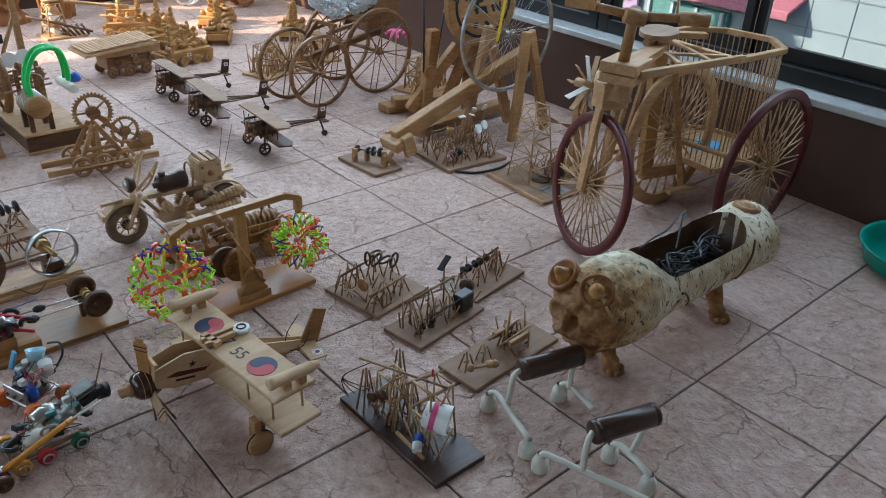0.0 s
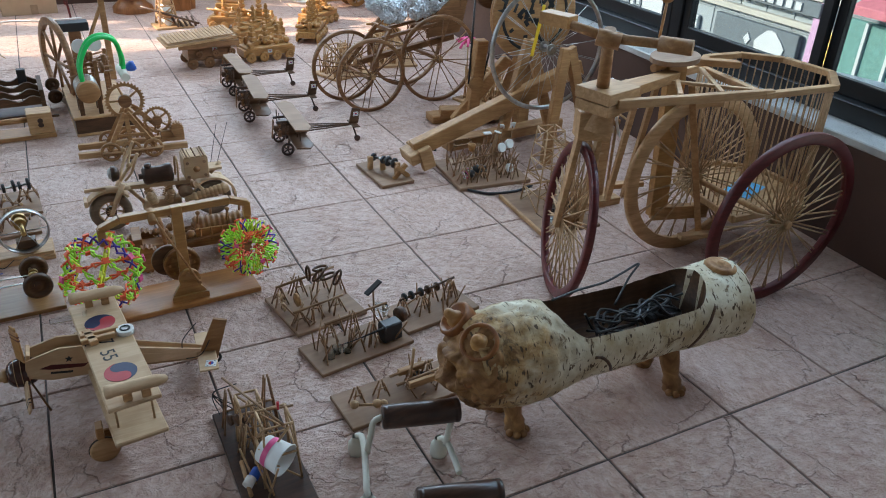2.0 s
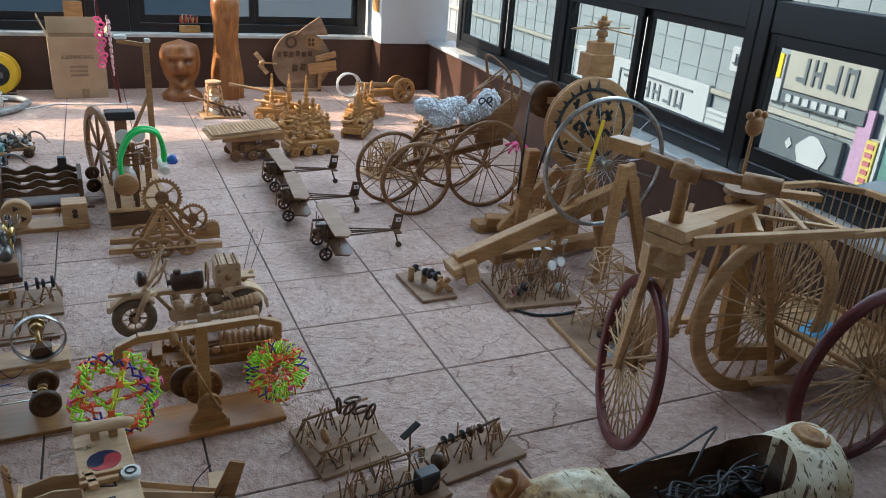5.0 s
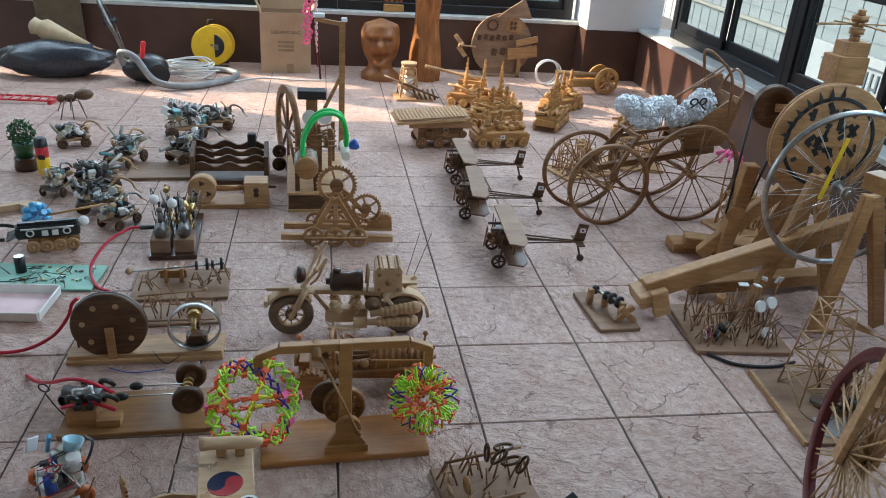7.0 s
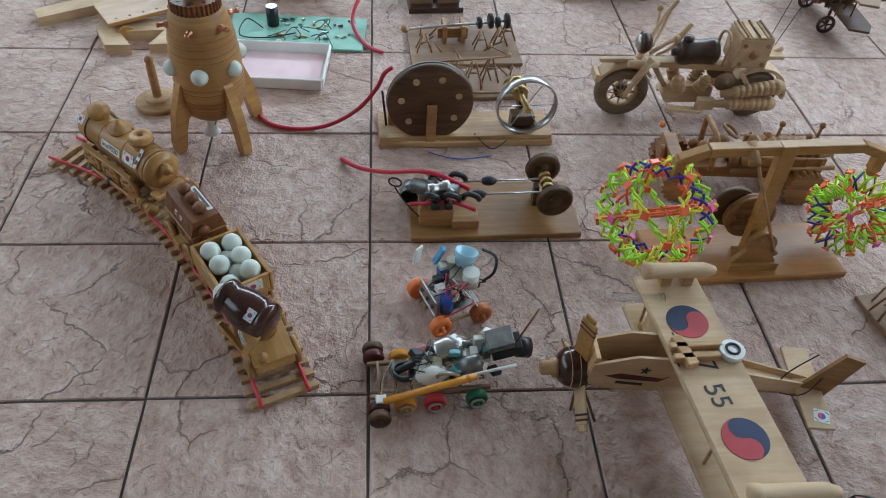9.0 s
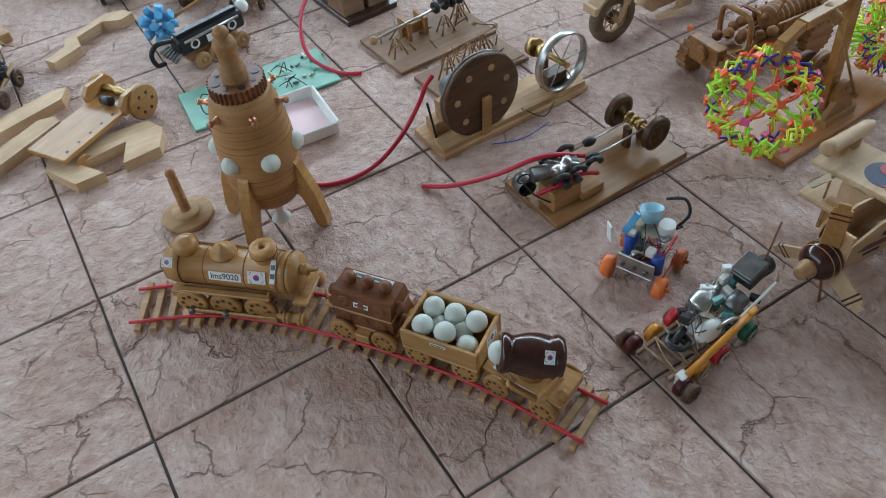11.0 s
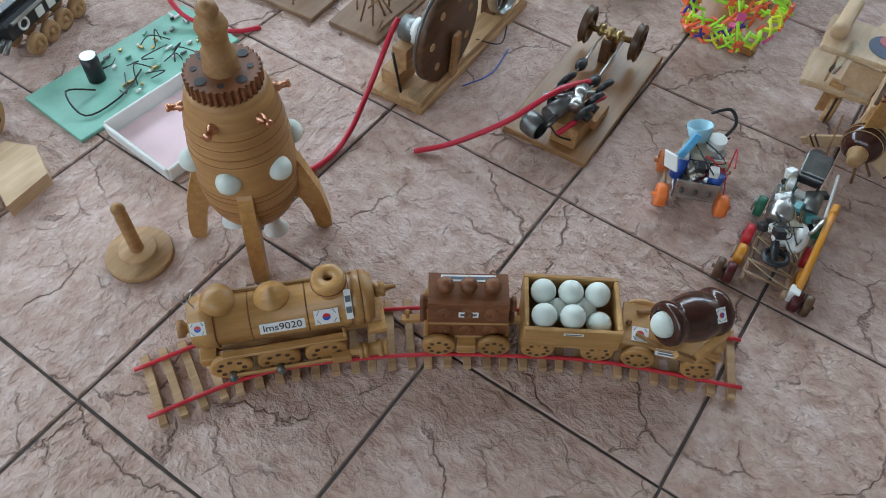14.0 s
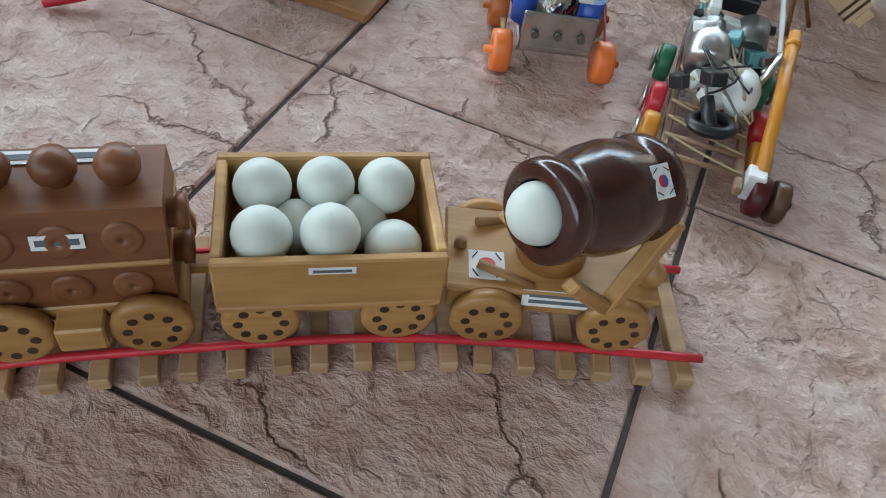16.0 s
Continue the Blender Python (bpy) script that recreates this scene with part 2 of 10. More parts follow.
CARVED = wood("carved_orange_wood", (0.462, 0.186, 0.0558), (0.242, 0.0833, 0.0233), 0.4, (30, 30, 6))
REDWOOD = wood("maroon_painted_wood", (0.155, 0.020, 0.020), (0.085, 0.010, 0.011), 0.38)
BLACK = plain("black_plastic", (0.02, 0.02, 0.022), 0.38, 0, 0.3)
RUBBER = plain("black_rubber", (0.025, 0.025, 0.026), 0.7)
STEEL = plain("worn_steel", (0.55, 0.54, 0.52), 0.32, 1.0, 0.35, 40)
BRASS = plain("dull_brass", (0.55, 0.38, 0.16), 0.35, 1.0, 0.35, 40)
GREYMETAL = plain("grey_machine_metal", (0.22, 0.22, 0.21), 0.4, 0.8, 0.4, 50)
WHITE = plain("white_plastic", (0.78, 0.77, 0.73), 0.4, 0, 0.1)
PVC = plain("cream_pipe", (0.72, 0.70, 0.60), 0.35, 0, 0.15)
BALLWHITE = plain("matt_celluloid_white", (0.64, 0.67, 0.60), 0.5, 0, 0.06, 60)
RED = plain("red_plastic", (0.62, 0.03, 0.04), 0.35, 0, 0.2)
REDHOSE = plain("red_rubber_hose", (0.60, 0.02, 0.05), 0.35, 0, 0.15)
ORANGE = plain("orange_plastic", (0.85, 0.20, 0.04), 0.4, 0, 0.15)
YELLOW = plain("yellow_plastic", (0.85, 0.55, 0.02), 0.4, 0, 0.12)
NEON = plain("neon_yellow_green_plastic", (0.50, 0.95, 0.06), 0.35, 0, 0.1)
NEONRED = plain("neon_coral_plastic", (0.98, 0.16, 0.06), 0.35, 0, 0.1)
PINK = plain("pink_plastic", (0.85, 0.12, 0.32), 0.4, 0, 0.15)
BLUE = plain("blue_plastic", (0.03, 0.10, 0.45), 0.35, 0, 0.2)
PURPLE = plain("violet_blue_plastic", (0.09, 0.05, 0.50), 0.35, 0, 0.2)
SKYBLUE = plain("light_blue_plastic", (0.13, 0.45, 0.75), 0.3, 0, 0.15)
GREEN = plain("bright_green_hose", (0.02, 0.55, 0.10), 0.35, 0, 0.15)
TEAL = plain("teal_plastic", (0.01, 0.42, 0.32), 0.35, 0, 0.15)
BOARDGREEN = plain("pale_green_board", (0.22, 0.48, 0.36), 0.5, 0, 0.2)
PAPER = plain("white_paper", (0.80, 0.79, 0.76), 0.7, 0, 0.06)
INK = plain("black_ink", (0.02, 0.02, 0.02), 0.6, 0, 0.1)
COPPER = plain("copper_fitting", (0.62, 0.30, 0.18), 0.3, 1.0, 0.25, 60)
CARD = plain("brown_cardboard", (0.42, 0.29, 0.18), 0.8, 0, 0.15, 8, 0.2)
STRING = plain("natural_string", (0.50, 0.38, 0.22), 0.8)
# tint dims the bright street seen through the panes
GLASS = glass("window_glass", (0.47, 0.56, 0.61))
ACRYLIC = glass("clear_acrylic", (0.86, 0.93, 0.95), 0.08)

# ---- the room ----
def stone_tile(name, island=False):
    mat, nt, b = material(name, 0.42, 0, 0.5)
    tc, add = nt.nodes.new("ShaderNodeTexCoord"), nt.nodes.new("ShaderNodeVectorMath")
    if island:
        rnd = nt.nodes.new("ShaderNodeNewGeometry").outputs["Random Per Island"]
    else:
        rnd = nt.nodes.new("ShaderNodeObjectInfo").outputs["Random"]
    mul = nt.nodes.new("ShaderNodeMath")
    mul.operation, mul.inputs[1].default_value = "MULTIPLY", 37.0
    nt.links.new(rnd, mul.inputs[0])
    nt.links.new(tc.outputs["Object"], add.inputs[0])
    nt.links.new(mul.outputs[0], add.inputs[1])
    vec = add.outputs[0]
    mapn = nt.nodes.new("ShaderNodeMapping")
    mapn.inputs["Rotation"].default_value, mapn.inputs["Scale"].default_value = (0, 0, 0.6), (1.0, 1.35, 1.0)
    nt.links.new(vec, mapn.inputs["Vector"])
    big = noise_node(nt, vec, 5.0, 5, 0.6, 0.4)
    mid = noise_node(nt, mapn.outputs[0], 30.0, 6, 0.64, 0.2)
    lumps = noise_node(nt, mapn.outputs[0], 11.0, 3, 0.5, 0.4)
    fine = noise_node(nt, vec, 120.0, 3, 0.55)
    def math_node(op, x, y, z=None):
        n = nt.nodes.new("ShaderNodeMath")
        n.operation = op
        for k, v in enumerate((x, y, z)):
            if v is None:
                continue
            if isinstance(v, (int, float)):
                n.inputs[k].default_value = v
            else:
                nt.links.new(v, n.inputs[k])
        return n.outputs[0]

    # clefts: edges of warped, broken plates, of which only some stretches are open
    def plates(scale, seed, wander, lo, hi, width):
        mv = nt.nodes.new("ShaderNodeVectorMath")
        mv.operation, mv.inputs[1].default_value = "ADD", (seed, seed * 0.7, seed * 1.3)
        nt.links.new(vec, mv.inputs[0])
        wob = nt.nodes.new("ShaderNodeTexNoise")
        wob.inputs["Scale"].default_value, wob.inputs["Detail"].default_value, wob.inputs["Roughness"].default_value = scale * 1.6, 6.0, 0.62
        nt.links.new(mv.outputs[0], wob.inputs["Vector"])
        warp = nt.nodes.new("ShaderNodeVectorMath")
        warp.operation, warp.inputs[1].default_value = "MULTIPLY_ADD", (wander, wander, 0.0)
        nt.links.new(wob.outputs["Color"], warp.inputs[0])
        nt.links.new(mv.outputs[0], warp.inputs[2])
        edge, cell = nt.nodes.new("ShaderNodeTexVoronoi"), nt.nodes.new("ShaderNodeTexVoronoi")
        edge.feature = "DISTANCE_TO_EDGE"
        for v in (edge, cell):
            v.voronoi_dimensions = "2D"
            v.inputs["Scale"].default_value = scale
            nt.links.new(warp.outputs[0], v.inputs["Vector"])
        line = ramp(nt, edge.outputs["Distance"], [(0.0, (1, 1, 1)), (width * 0.5, (0.6, 0.6, 0.6)), (width, (0, 0, 0))])
        gate = ramp(nt, noise_node(nt, mv.outputs[0], scale * 1.5, 2), [(lo, (0, 0, 0)), (hi, (1, 1, 1))])
        high = nt.nodes.new("ShaderNodeSeparateColor")
        nt.links.new(cell.outputs["Color"], high.inputs[0])
        return mix(nt, 1.0, line, gate, "MULTIPLY"), high.outputs[0]

    crack_a, plate_a = plates(4.4, 3.0, 0.16, 0.46, 0.55, 0.0135)
    crack_b, plate_b = plates(10.0, 17.0, 0.07, 0.52, 0.62, 0.024)
    gated = math_node("MAXIMUM", crack_a, math_node("MULTIPLY", crack_b, 0.6))
    pits = ramp(nt, noise_node(nt, vec, 75.0, 4, 0.62, 0.4), [(0.30, (1, 1, 1)), (0.41, (0, 0, 0))])
    # lows browner, highs paler: partly the stone, partly relief shading put into the colour
    col = ramp(nt, mid, [(0.28, (0.40, 0.245, 0.185)), (0.44, (0.52, 0.352, 0.285)), (0.58, (0.60, 0.44, 0.372)), (0.74, (0.70, 0.565, 0.505))])
    tone = ramp(nt, big, [(0.3, (0.86, 0.77, 0.71)), (0.5, (0.98, 0.94, 0.92)), (0.7, (1.06, 1.05, 1.06))])
    col = mix(nt, 1.0, col, tone, "MULTIPLY")
    # pits and clefts: brown of the stone, deepened for the shade in them
    col = mix(nt, math_node("MULTIPLY", pits, 0.38), col, (0.26, 0.135, 0.10))
    col = mix(nt, math_node("MULTIPLY", gated, 0.62), col, (0.19, 0.095, 0.07))
    nt.links.new(col, b.inputs["Base Color"])
    r = nt.nodes.new("ShaderNodeMapRange")
    r.inputs["To Min"].default_value, r.inputs["To Max"].default_value = 0.24, 0.46
    nt.links.new(mid, r.inputs["Value"])
    nt.links.new(r.outputs[0], b.inputs["Roughness"])
    h = math_node("MULTIPLY_ADD", lumps, 0.80, math_node("MULTIPLY", mid, 0.74))
    h = math_node("MULTIPLY_ADD", fine, 0.10, h)
    h = math_node("MULTIPLY_ADD", pits, -0.10, h)
    h = math_node("MULTIPLY_ADD", gated, -0.30, h)
    # slate steps: neighbouring plates lie a little higher or lower
    h = math_node("MULTIPLY_ADD", plate_a, 0.16, h)
    h = math_node("MULTIPLY_ADD", plate_b, 0.05, h)
    bump(nt, b, h, 1.0, 0.017)
    return mat


TILE_STONE = stone_tile("slate_floor_tile")
TILE_REST = stone_tile("slate_floor_tile_far", True)
GROUT = plain("dark_grout", (0.13, 0.11, 0.10), 0.85, 0, 0.3, 30, 0.2, 0.001)
BROWNWALL = plain("dark_brown_wall_tile", (0.085, 0.042, 0.030), 0.38, 0, 0.2, 6)
WALLWHITE = plain("white_wall_paint", (0.74, 0.75, 0.76), 0.7, 0, 0.06, 4, 0.3)
WALLTAN = plain("buff_wall_paint", (0.42, 0.38, 0.33), 0.8, 0, 0.08, 4, 0.3)
CEIL = plain("ceiling_paint", (0.30, 0.28, 0.26), 0.8, 0, 0.06, 4, 0.3)
SILL = plain("grey_marble_sill", (0.55, 0.55, 0.53), 0.3, 0, 0.2, 14)
FRAME = plain("black_aluminium", (0.012, 0.013, 0.015), 0.35, 0.2, 0.2, 12)

TILE, SILL_Z, HEAD_Z, CEIL_Z = 0.4, 0.43, 2.35, 2.7
RIGHT_TURN = -3.2  # the right wall runs a little askew
floor = solo("floor", Geo().box(8.2, 9.4, 0.1, (-0.6, 0.4, -0.0545), c=0), GROUT, "dark grout bed under the stone floor tiles", "floor", kind="structure")
# unseen ceiling, coloured dark to cut the bounced light
solo("ceiling", Geo().box(8.6, 10, 0.1, (-0.6, 0.4, CEIL_Z + 0.05), c=0), CEIL, "plain ceiling out of view, painted dark to cut bounced light", "ceiling", kind="structure")
left = Geo().box(0.2, 8.8, 0.9, (-3.1, 0.4, 0.45), c=0).box(0.2, 8.8, 0.4, (-3.1, 0.4, CEIL_Z - 0.2), c=0).box(0.2, 2.1, 1.4, (-3.1, -2.95, 1.6), c=0).box(0.2, 1.8, 1.4, (-3.1, 3.9, 1.6), c=0)
solo("wall_left", left, WALLTAN, "plain buff painted wall with an assumed window opening, out of view", "wall", kind="structure")
# added unseen wall: keeps direct sun out of the left opening
solo("neighbour_wall", Geo().box(0.4, 12, 9.0, (-6.2, -1.0, 1.9), c=0), WALLWHITE, "unseen plain wall added to keep sun off the left window", "wall", kind="structure")
# unseen wall behind the camera, left windowless to keep that side dim
solo("wall_front", Geo().box(8.6, 0.2, CEIL_Z, (-0.6, -4.1, CEIL_Z / 2), c=0), WALLTAN, "plain buff painted wall", "wall", kind="structure")

# back wall: brown tiled parapet, sill and black sliding windows
BACK_Y = 4.6
solo("wall_back", Geo().box(7.4, 0.2, SILL_Z - 0.03, (-0.8, BACK_Y + 0.1, (SILL_Z - 0.03) / 2), c=0), BROWNWALL, "low dark brown tiled wall under the back windows", "wall", kind="structure")
solo("wall_back_top", Geo().box(7.4, 0.2, CEIL_Z - HEAD_Z, (-0.8, BACK_Y + 0.1, (CEIL_Z + HEAD_Z) / 2), c=0), WALLWHITE, "white painted lintel over the windows", "wall", kind="structure")
solo("sill_back", Geo().box(7.4, 0.24, 0.03, (-0.8, BACK_Y + 0.10, SILL_Z - 0.013), c=0.004), SILL, "pale grey marble window sill", "sill", kind="structure")


def window(name, width, label, m, split=0.5, transom=1.11):
    """A black sliding window, width along x, from the sill to the head."""
    w = tagged(new(name), label, "window", kind="structure")
    w.matrix_basis = m
    z0, z1 = SILL_Z + 0.003, HEAD_Z
    g = Geo()
    g.box(width, 0.09, 0.07, (0, 0, z0 + 0.035), c=0.004).box(width, 0.09, 0.07, (0, 0, z1 - 0.035), c=0.004)
    g.box(width - 0.14, 0.085, 0.13, (0, 0, transom), c=0.004)
    for sx in (-1, 1):
        g.box(0.07, 0.095, z1 - z0, (sx * (width / 2 - 0.035), 0, (z0 + z1) / 2), c=0.004)
    part("window_frame", g, FRAME, w)
    inner = width - 0.14
    x0 = -inner / 2
    for i, (a, b2) in enumerate(((0, split), (split, 1))):
        xa, xb = x0 + inner * a, x0 + inner * b2
        yo = 0.018 if i else -0.018
        s = Geo()
        za, zb = z0 + 0.07, transom - 0.065
        s.box(xb - xa + 0.02, 0.03, 0.062, ((xa + xb) / 2, yo, za + 0.031), c=0.003).box(xb - xa + 0.02, 0.03, 0.05, ((xa + xb) / 2, yo, zb - 0.025), c=0.003)
        for x in (xa + 0.02, xb - 0.02):
            s.box(0.045, 0.032, zb - za, (x, yo, (za + zb) / 2), c=0.003)
        sash = part("sash", s, FRAME, w)
        pane = part("pane", Geo().box(xb - xa - 0.03, 0.005, zb - za - 0.1, ((xa + xb) / 2, yo, (za + zb) / 2 + 0.01), c=0), GLASS, sash, "slightly dusty glass pane, tinted to dim the view outside")
        pane.visible_shadow = False
    top = part("upper_pane", Geo().box(inner, 0.005, z1 - transom - 0.1, (0, 0.01, (z1 + transom) / 2), c=0), GLASS, w, "fixed glass pane, tinted to dim the view outside")
    top.visible_shadow = False
    return w


xb = 2.83
for i, wd in enumerate((1.93, 1.93, 1.93)):
    window("window_%d" % (i + 1), wd, "black aluminium sliding window over a brown parapet", pose(xb - wd / 2, BACK_Y + 0.12, 0), 0.5)
    solo("window_post", Geo().box(0.24, 0.10, HEAD_Z - SILL_Z - 0.004, (xb - wd - 0.124, BACK_Y + 0.12, (HEAD_Z + SILL_Z) / 2 + 0.001), c=0.004), FRAME, "broad black post between the windows", "window post", kind="structure")
    xb -= wd + 0.248

# corner pillar
pil = Geo().box(0.62, 0.5, CEIL_Z - SILL_Z + 0.03, (3.18, 4.63, (CEIL_Z + SILL_Z - 0.03) / 2), c=0.003)
solo("pillar", pil, WALLWHITE, "white painted corner pillar", "pillar", kind="structure")
solo("pillar_base", Geo().box(0.626, 0.506, SILL_Z - 0.035, (3.18, 4.63, (SILL_Z - 0.035) / 2), c=0.003), BROWNWALL, "dark brown tiled foot of the corner pillar", "pillar base", kind="structure")
solo("picture_frame", Geo().box(0.012, 0.14, 0.26, (2.862, 4.5, 0.78), c=0.003), HONEY, "small honey wooden picture frame on the white pillar", "picture frame")

# right wall, askew
RW = pose(3.17, 1.5, 0, 0, 0, 90 + RIGHT_TURN)  # local x runs along the wall, local y points into the room
solo("wall_right", Geo().box(6.6, 0.2, SILL_Z - 0.03, (-0.4, -0.1, (SILL_Z - 0.03) / 2), c=0), BROWNWALL, "low dark brown tiled wall under the side windows", "wall", RW, kind="structure")
solo("wall_right_front", Geo().box(2.6, 0.2, CEIL_Z, (-4.6, -0.102, CEIL_Z / 2), c=0), WALLWHITE, "plain white wall beyond the windows", "wall", RW, kind="structure")
solo("wall_right_top", Geo().box(6.6, 0.2, CEIL_Z - HEAD_Z, (-0.4, -0.1, (CEIL_Z + HEAD_Z) / 2), c=0), WALLWHITE, "white painted lintel over the windows", "wall", RW, kind="structure")
solo("sill_right", Geo().box(6.6, 0.26, 0.03, (-0.4, -0.10, SILL_Z - 0.013), c=0.004), SILL, "pale grey marble window sill", "sill", RW, kind="structure")
xr = 2.50
for i, wd in enumerate((1.716, 1.716, 1.716)):
    window("window_%d" % (i + 5), wd, "black aluminium sliding window looking down on the street", RW @ pose(xr - wd / 2, -0.14, 0), 0.5)
    xr -= wd + 0.004

# ---- outside: street below, houses across it ----
ASPHALT = plain("street_asphalt", (0.11, 0.115, 0.12), 0.9, 0, 0.15, 1.0)
# facade and sign colours lie close together, putting the outside haze into them
FACADE = plain("pale_grey_facade", (0.26, 0.29, 0.305), 0.8, 0, 0.15, 0.8)
FACADE_WARM = plain("cream_facade", (0.33, 0.32, 0.28), 0.8, 0, 0.12, 0.8)
SIGN = plain("white_sign_board", (0.40, 0.42, 0.43), 0.5, 0, 0.05, 2)
SIGNINK = plain("sign_lettering", (0.12, 0.14, 0.16), 0.6)
DARKSIGN = plain("dark_sign_board", (0.10, 0.12, 0.135), 0.5)
CARWHITE = plain("white_car_paint", (0.62, 0.64, 0.65), 0.2, 0, 0.03, 3)
AWNING = plain("red_awning_cloth", (0.42, 0.13, 0.16), 0.7)
STREET_Z = -4.78
BASE_Z = -2.05  # foot of the house across the street, in its own measure
solo("ground", Geo().box(160, 160, 0.1, (20, 20, STREET_Z - 0.05), c=0), ASPHALT, "grey asphalt street and forecourt below the windows", "ground", kind="structure")

# ---- toy train on its curved track ----
RAIL = curve_points([(-0.760, 0.281, 0), (-0.600, 0.188, 0), (-0.450, 0.030, 0), (-0.343, -0.122, 0), (-0.268, -0.248, 0), (-0.187, -0.436, 0)], 12)
LEN = [0.0]
for a, b in zip(RAIL, RAIL[1:]):
    LEN.append(LEN[-1] + (b - a).length)


def on_track(s, off=0.045):
    """Place and heading s metres along the near rail, off metres to its far side."""
    for i in range(len(LEN) - 1):
        if s <= LEN[i + 1] or i == len(LEN) - 2:
            d = (RAIL[i + 1] - RAIL[i]).normalized()
            p = RAIL[i] + d * (s - LEN[i])
            return p + Vector((-d.y, d.x, 0)) * off, math.degrees(math.atan2(d.y, d.x))


track = thing("toy_railway_track", "curved toy track with red rails on pale wooden sleepers", "toy track")
for off, nm in ((0.0, "rail"), (0.088, "rail")):
    part(nm, Geo().tube([on_track(LEN[-1] * k / 40, off)[0] + Vector((0, 0, 0.0155)) for k in range(41)], 0.0036, 8), RED, track, "glossy red round rail")
for k in range(31):
    p, a = on_track(0.02 + k * (LEN[-1] - 0.035) / 30)
    o = part("sleeper", Geo().box(0.0135, 0.128, 0.012, c=0.001), STICK, track)
    o.matrix_basis = pose(p.x, p.y, 0.006, 0, 0, a + (k * 37 % 7 - 3) * 0.8)


def wagon(name, label, s, group="wagons of the toy train"):
    p, a = on_track(s)
    return thing(name, label, "toy train", p.x, p.y, a, 0.019, group)


def spoked_toy_wheel(parent, x, y, r=0.0265, z=0.0):
    side = -1 if y < 0 else 1
    g = Geo().lathe([(0.0, -0.006), (r * 0.80, -0.006), (r * 0.86, -0.004), (r * 1.0, -0.004), (r, 0.004), (r * 0.9, 0.0055), (r * 0.78, 0.006), (0.0, 0.006)], (x, y, r + z), (0, side, 0), 24)
    w = part("wheel", g, HONEY, parent, "turned honey wooden wheel, its drilled holes shown by dark discs")
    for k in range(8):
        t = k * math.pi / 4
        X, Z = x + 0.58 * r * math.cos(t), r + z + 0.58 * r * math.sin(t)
        # dark disc on the face stands for the shade inside a drilled hole
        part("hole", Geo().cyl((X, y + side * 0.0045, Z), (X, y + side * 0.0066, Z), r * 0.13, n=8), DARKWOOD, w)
    return w


def flag_sticker(parent, at, rot, w=0.026, h=0.019):
    """A small white sticker with a red and blue roundel and four bar marks."""
    f = part("flag_sticker", Geo().box(w, h, 0.0006, c=0), PAPER, parent, "white flag sticker with a red and blue roundel")
    m = pose(*at, *rot)
    f.matrix_basis = m
    for col, sgn, nm in ((RED, 1, "roundel_red"), (BLUE, -1, "roundel_blue")):
        pts = [(0.24 * h * math.cos(math.pi * k / 10), sgn * 0.24 * h * math.sin(math.pi * k / 10)) for k in range(11)]
        part(nm, Geo().prism(pts, 0.0006, pose(0, 0, 0.0007)), col, f)
    for X in (-1, 1):
        for Y in (-1, 1):
            for k in (-1, 0, 1):
                b = Geo().box(w * 0.12, h * 0.03, 0.0005, (X * w * 0.33 + k * h * 0.045 * X, Y * h * 0.32 - k * h * 0.07 * Y, 0.0006), (0, 0, 58 * X * Y * -1), c=0)
                part("bar_mark", b, INK, f)
    return f


def paper_label(parent, at, rot, w, h, lines=2, text=""):
    f = part("paper_label", Geo().box(w, h, 0.0006, c=0), PAPER, parent, "white paper label")
    f.matrix_basis = pose(*at, *rot)
    if text:
        cu = bpy.data.curves.new("label_text", "FONT")
        cu.body, cu.size, cu.align_x, cu.align_y, cu.extrude = text, h * 0.95, "CENTER", "CENTER", 0.0002
        ob = new("label_text", cu)
        ob.parent = f
        ob.matrix_basis = pose(0, 0, 0.0007)
        cu.materials.append(INK)
    else:
        b = Geo()
        for k in range(lines):
            b.box(w * 0.82, h * 0.42 / lines, 0.0004, (0, h * (0.5 - (k + 0.5) / lines) * 0.75, 0.0005), c=0)
        part("writing_bar", b, SIGNINK, f)
    return f


GLOSSWOOD = wood("glossy_dark_brown_wood", (0.085, 0.026, 0.016), (0.045, 0.014, 0.010), 0.16, spec=0.6)
PALEHONEY = wood("pale_honey_pine", (0.682, 0.392, 0.153), (0.506, 0.265, 0.0837), 0.45)
BOARDBROWN = wood("tan_brown_varnished_board", (0.46, 0.245, 0.095), (0.33, 0.155, 0.055), 0.4, spec=0.5)
CHESTNUT = wood("chestnut_brown_wood", (0.297, 0.113, 0.0465), (0.165, 0.0568, 0.0205), 0.42)
# locomotive: turned boiler with domes on a wooden frame
loco = wagon("toy_locomotive", "turned honey wood toy steam locomotive with domes and side rods", 0.236)
part("frame", Geo().box(0.275, 0.046, 0.016, (0, 0, 0.050)).box(0.27, 0.020, 0.020, (0, 0, 0.034)), TAN, loco)
part("boiler", Geo().lathe([(0, -0.142), (0.034, -0.142), (0.038, -0.139), (0.038, -0.130), (0.041, -0.128), (0.041, -0.108), (0.039, -0.106), (0.039, 0.078), (0.042, 0.080), (0.042, 0.094), (0.040, 0.096), (0.042, 0.098), (0.042, 0.108), (0.040, 0.110), (0.042, 0.112), (0.042, 0.120), (0.036, 0.123), (0.036, 0.127), (0.018, 0.130), (0, 0.131)], (0, 0, 0.098), (1, 0, 0), 36), HONEY, loco, "turned honey wooden boiler")
for x in (-0.055, 0.028):
    part("boiler_groove", Geo().ring((x, 0, 0.098), (1, 0, 0), 0.038, 0.0394, 0.0022, 36), CHESTNUT, loco)
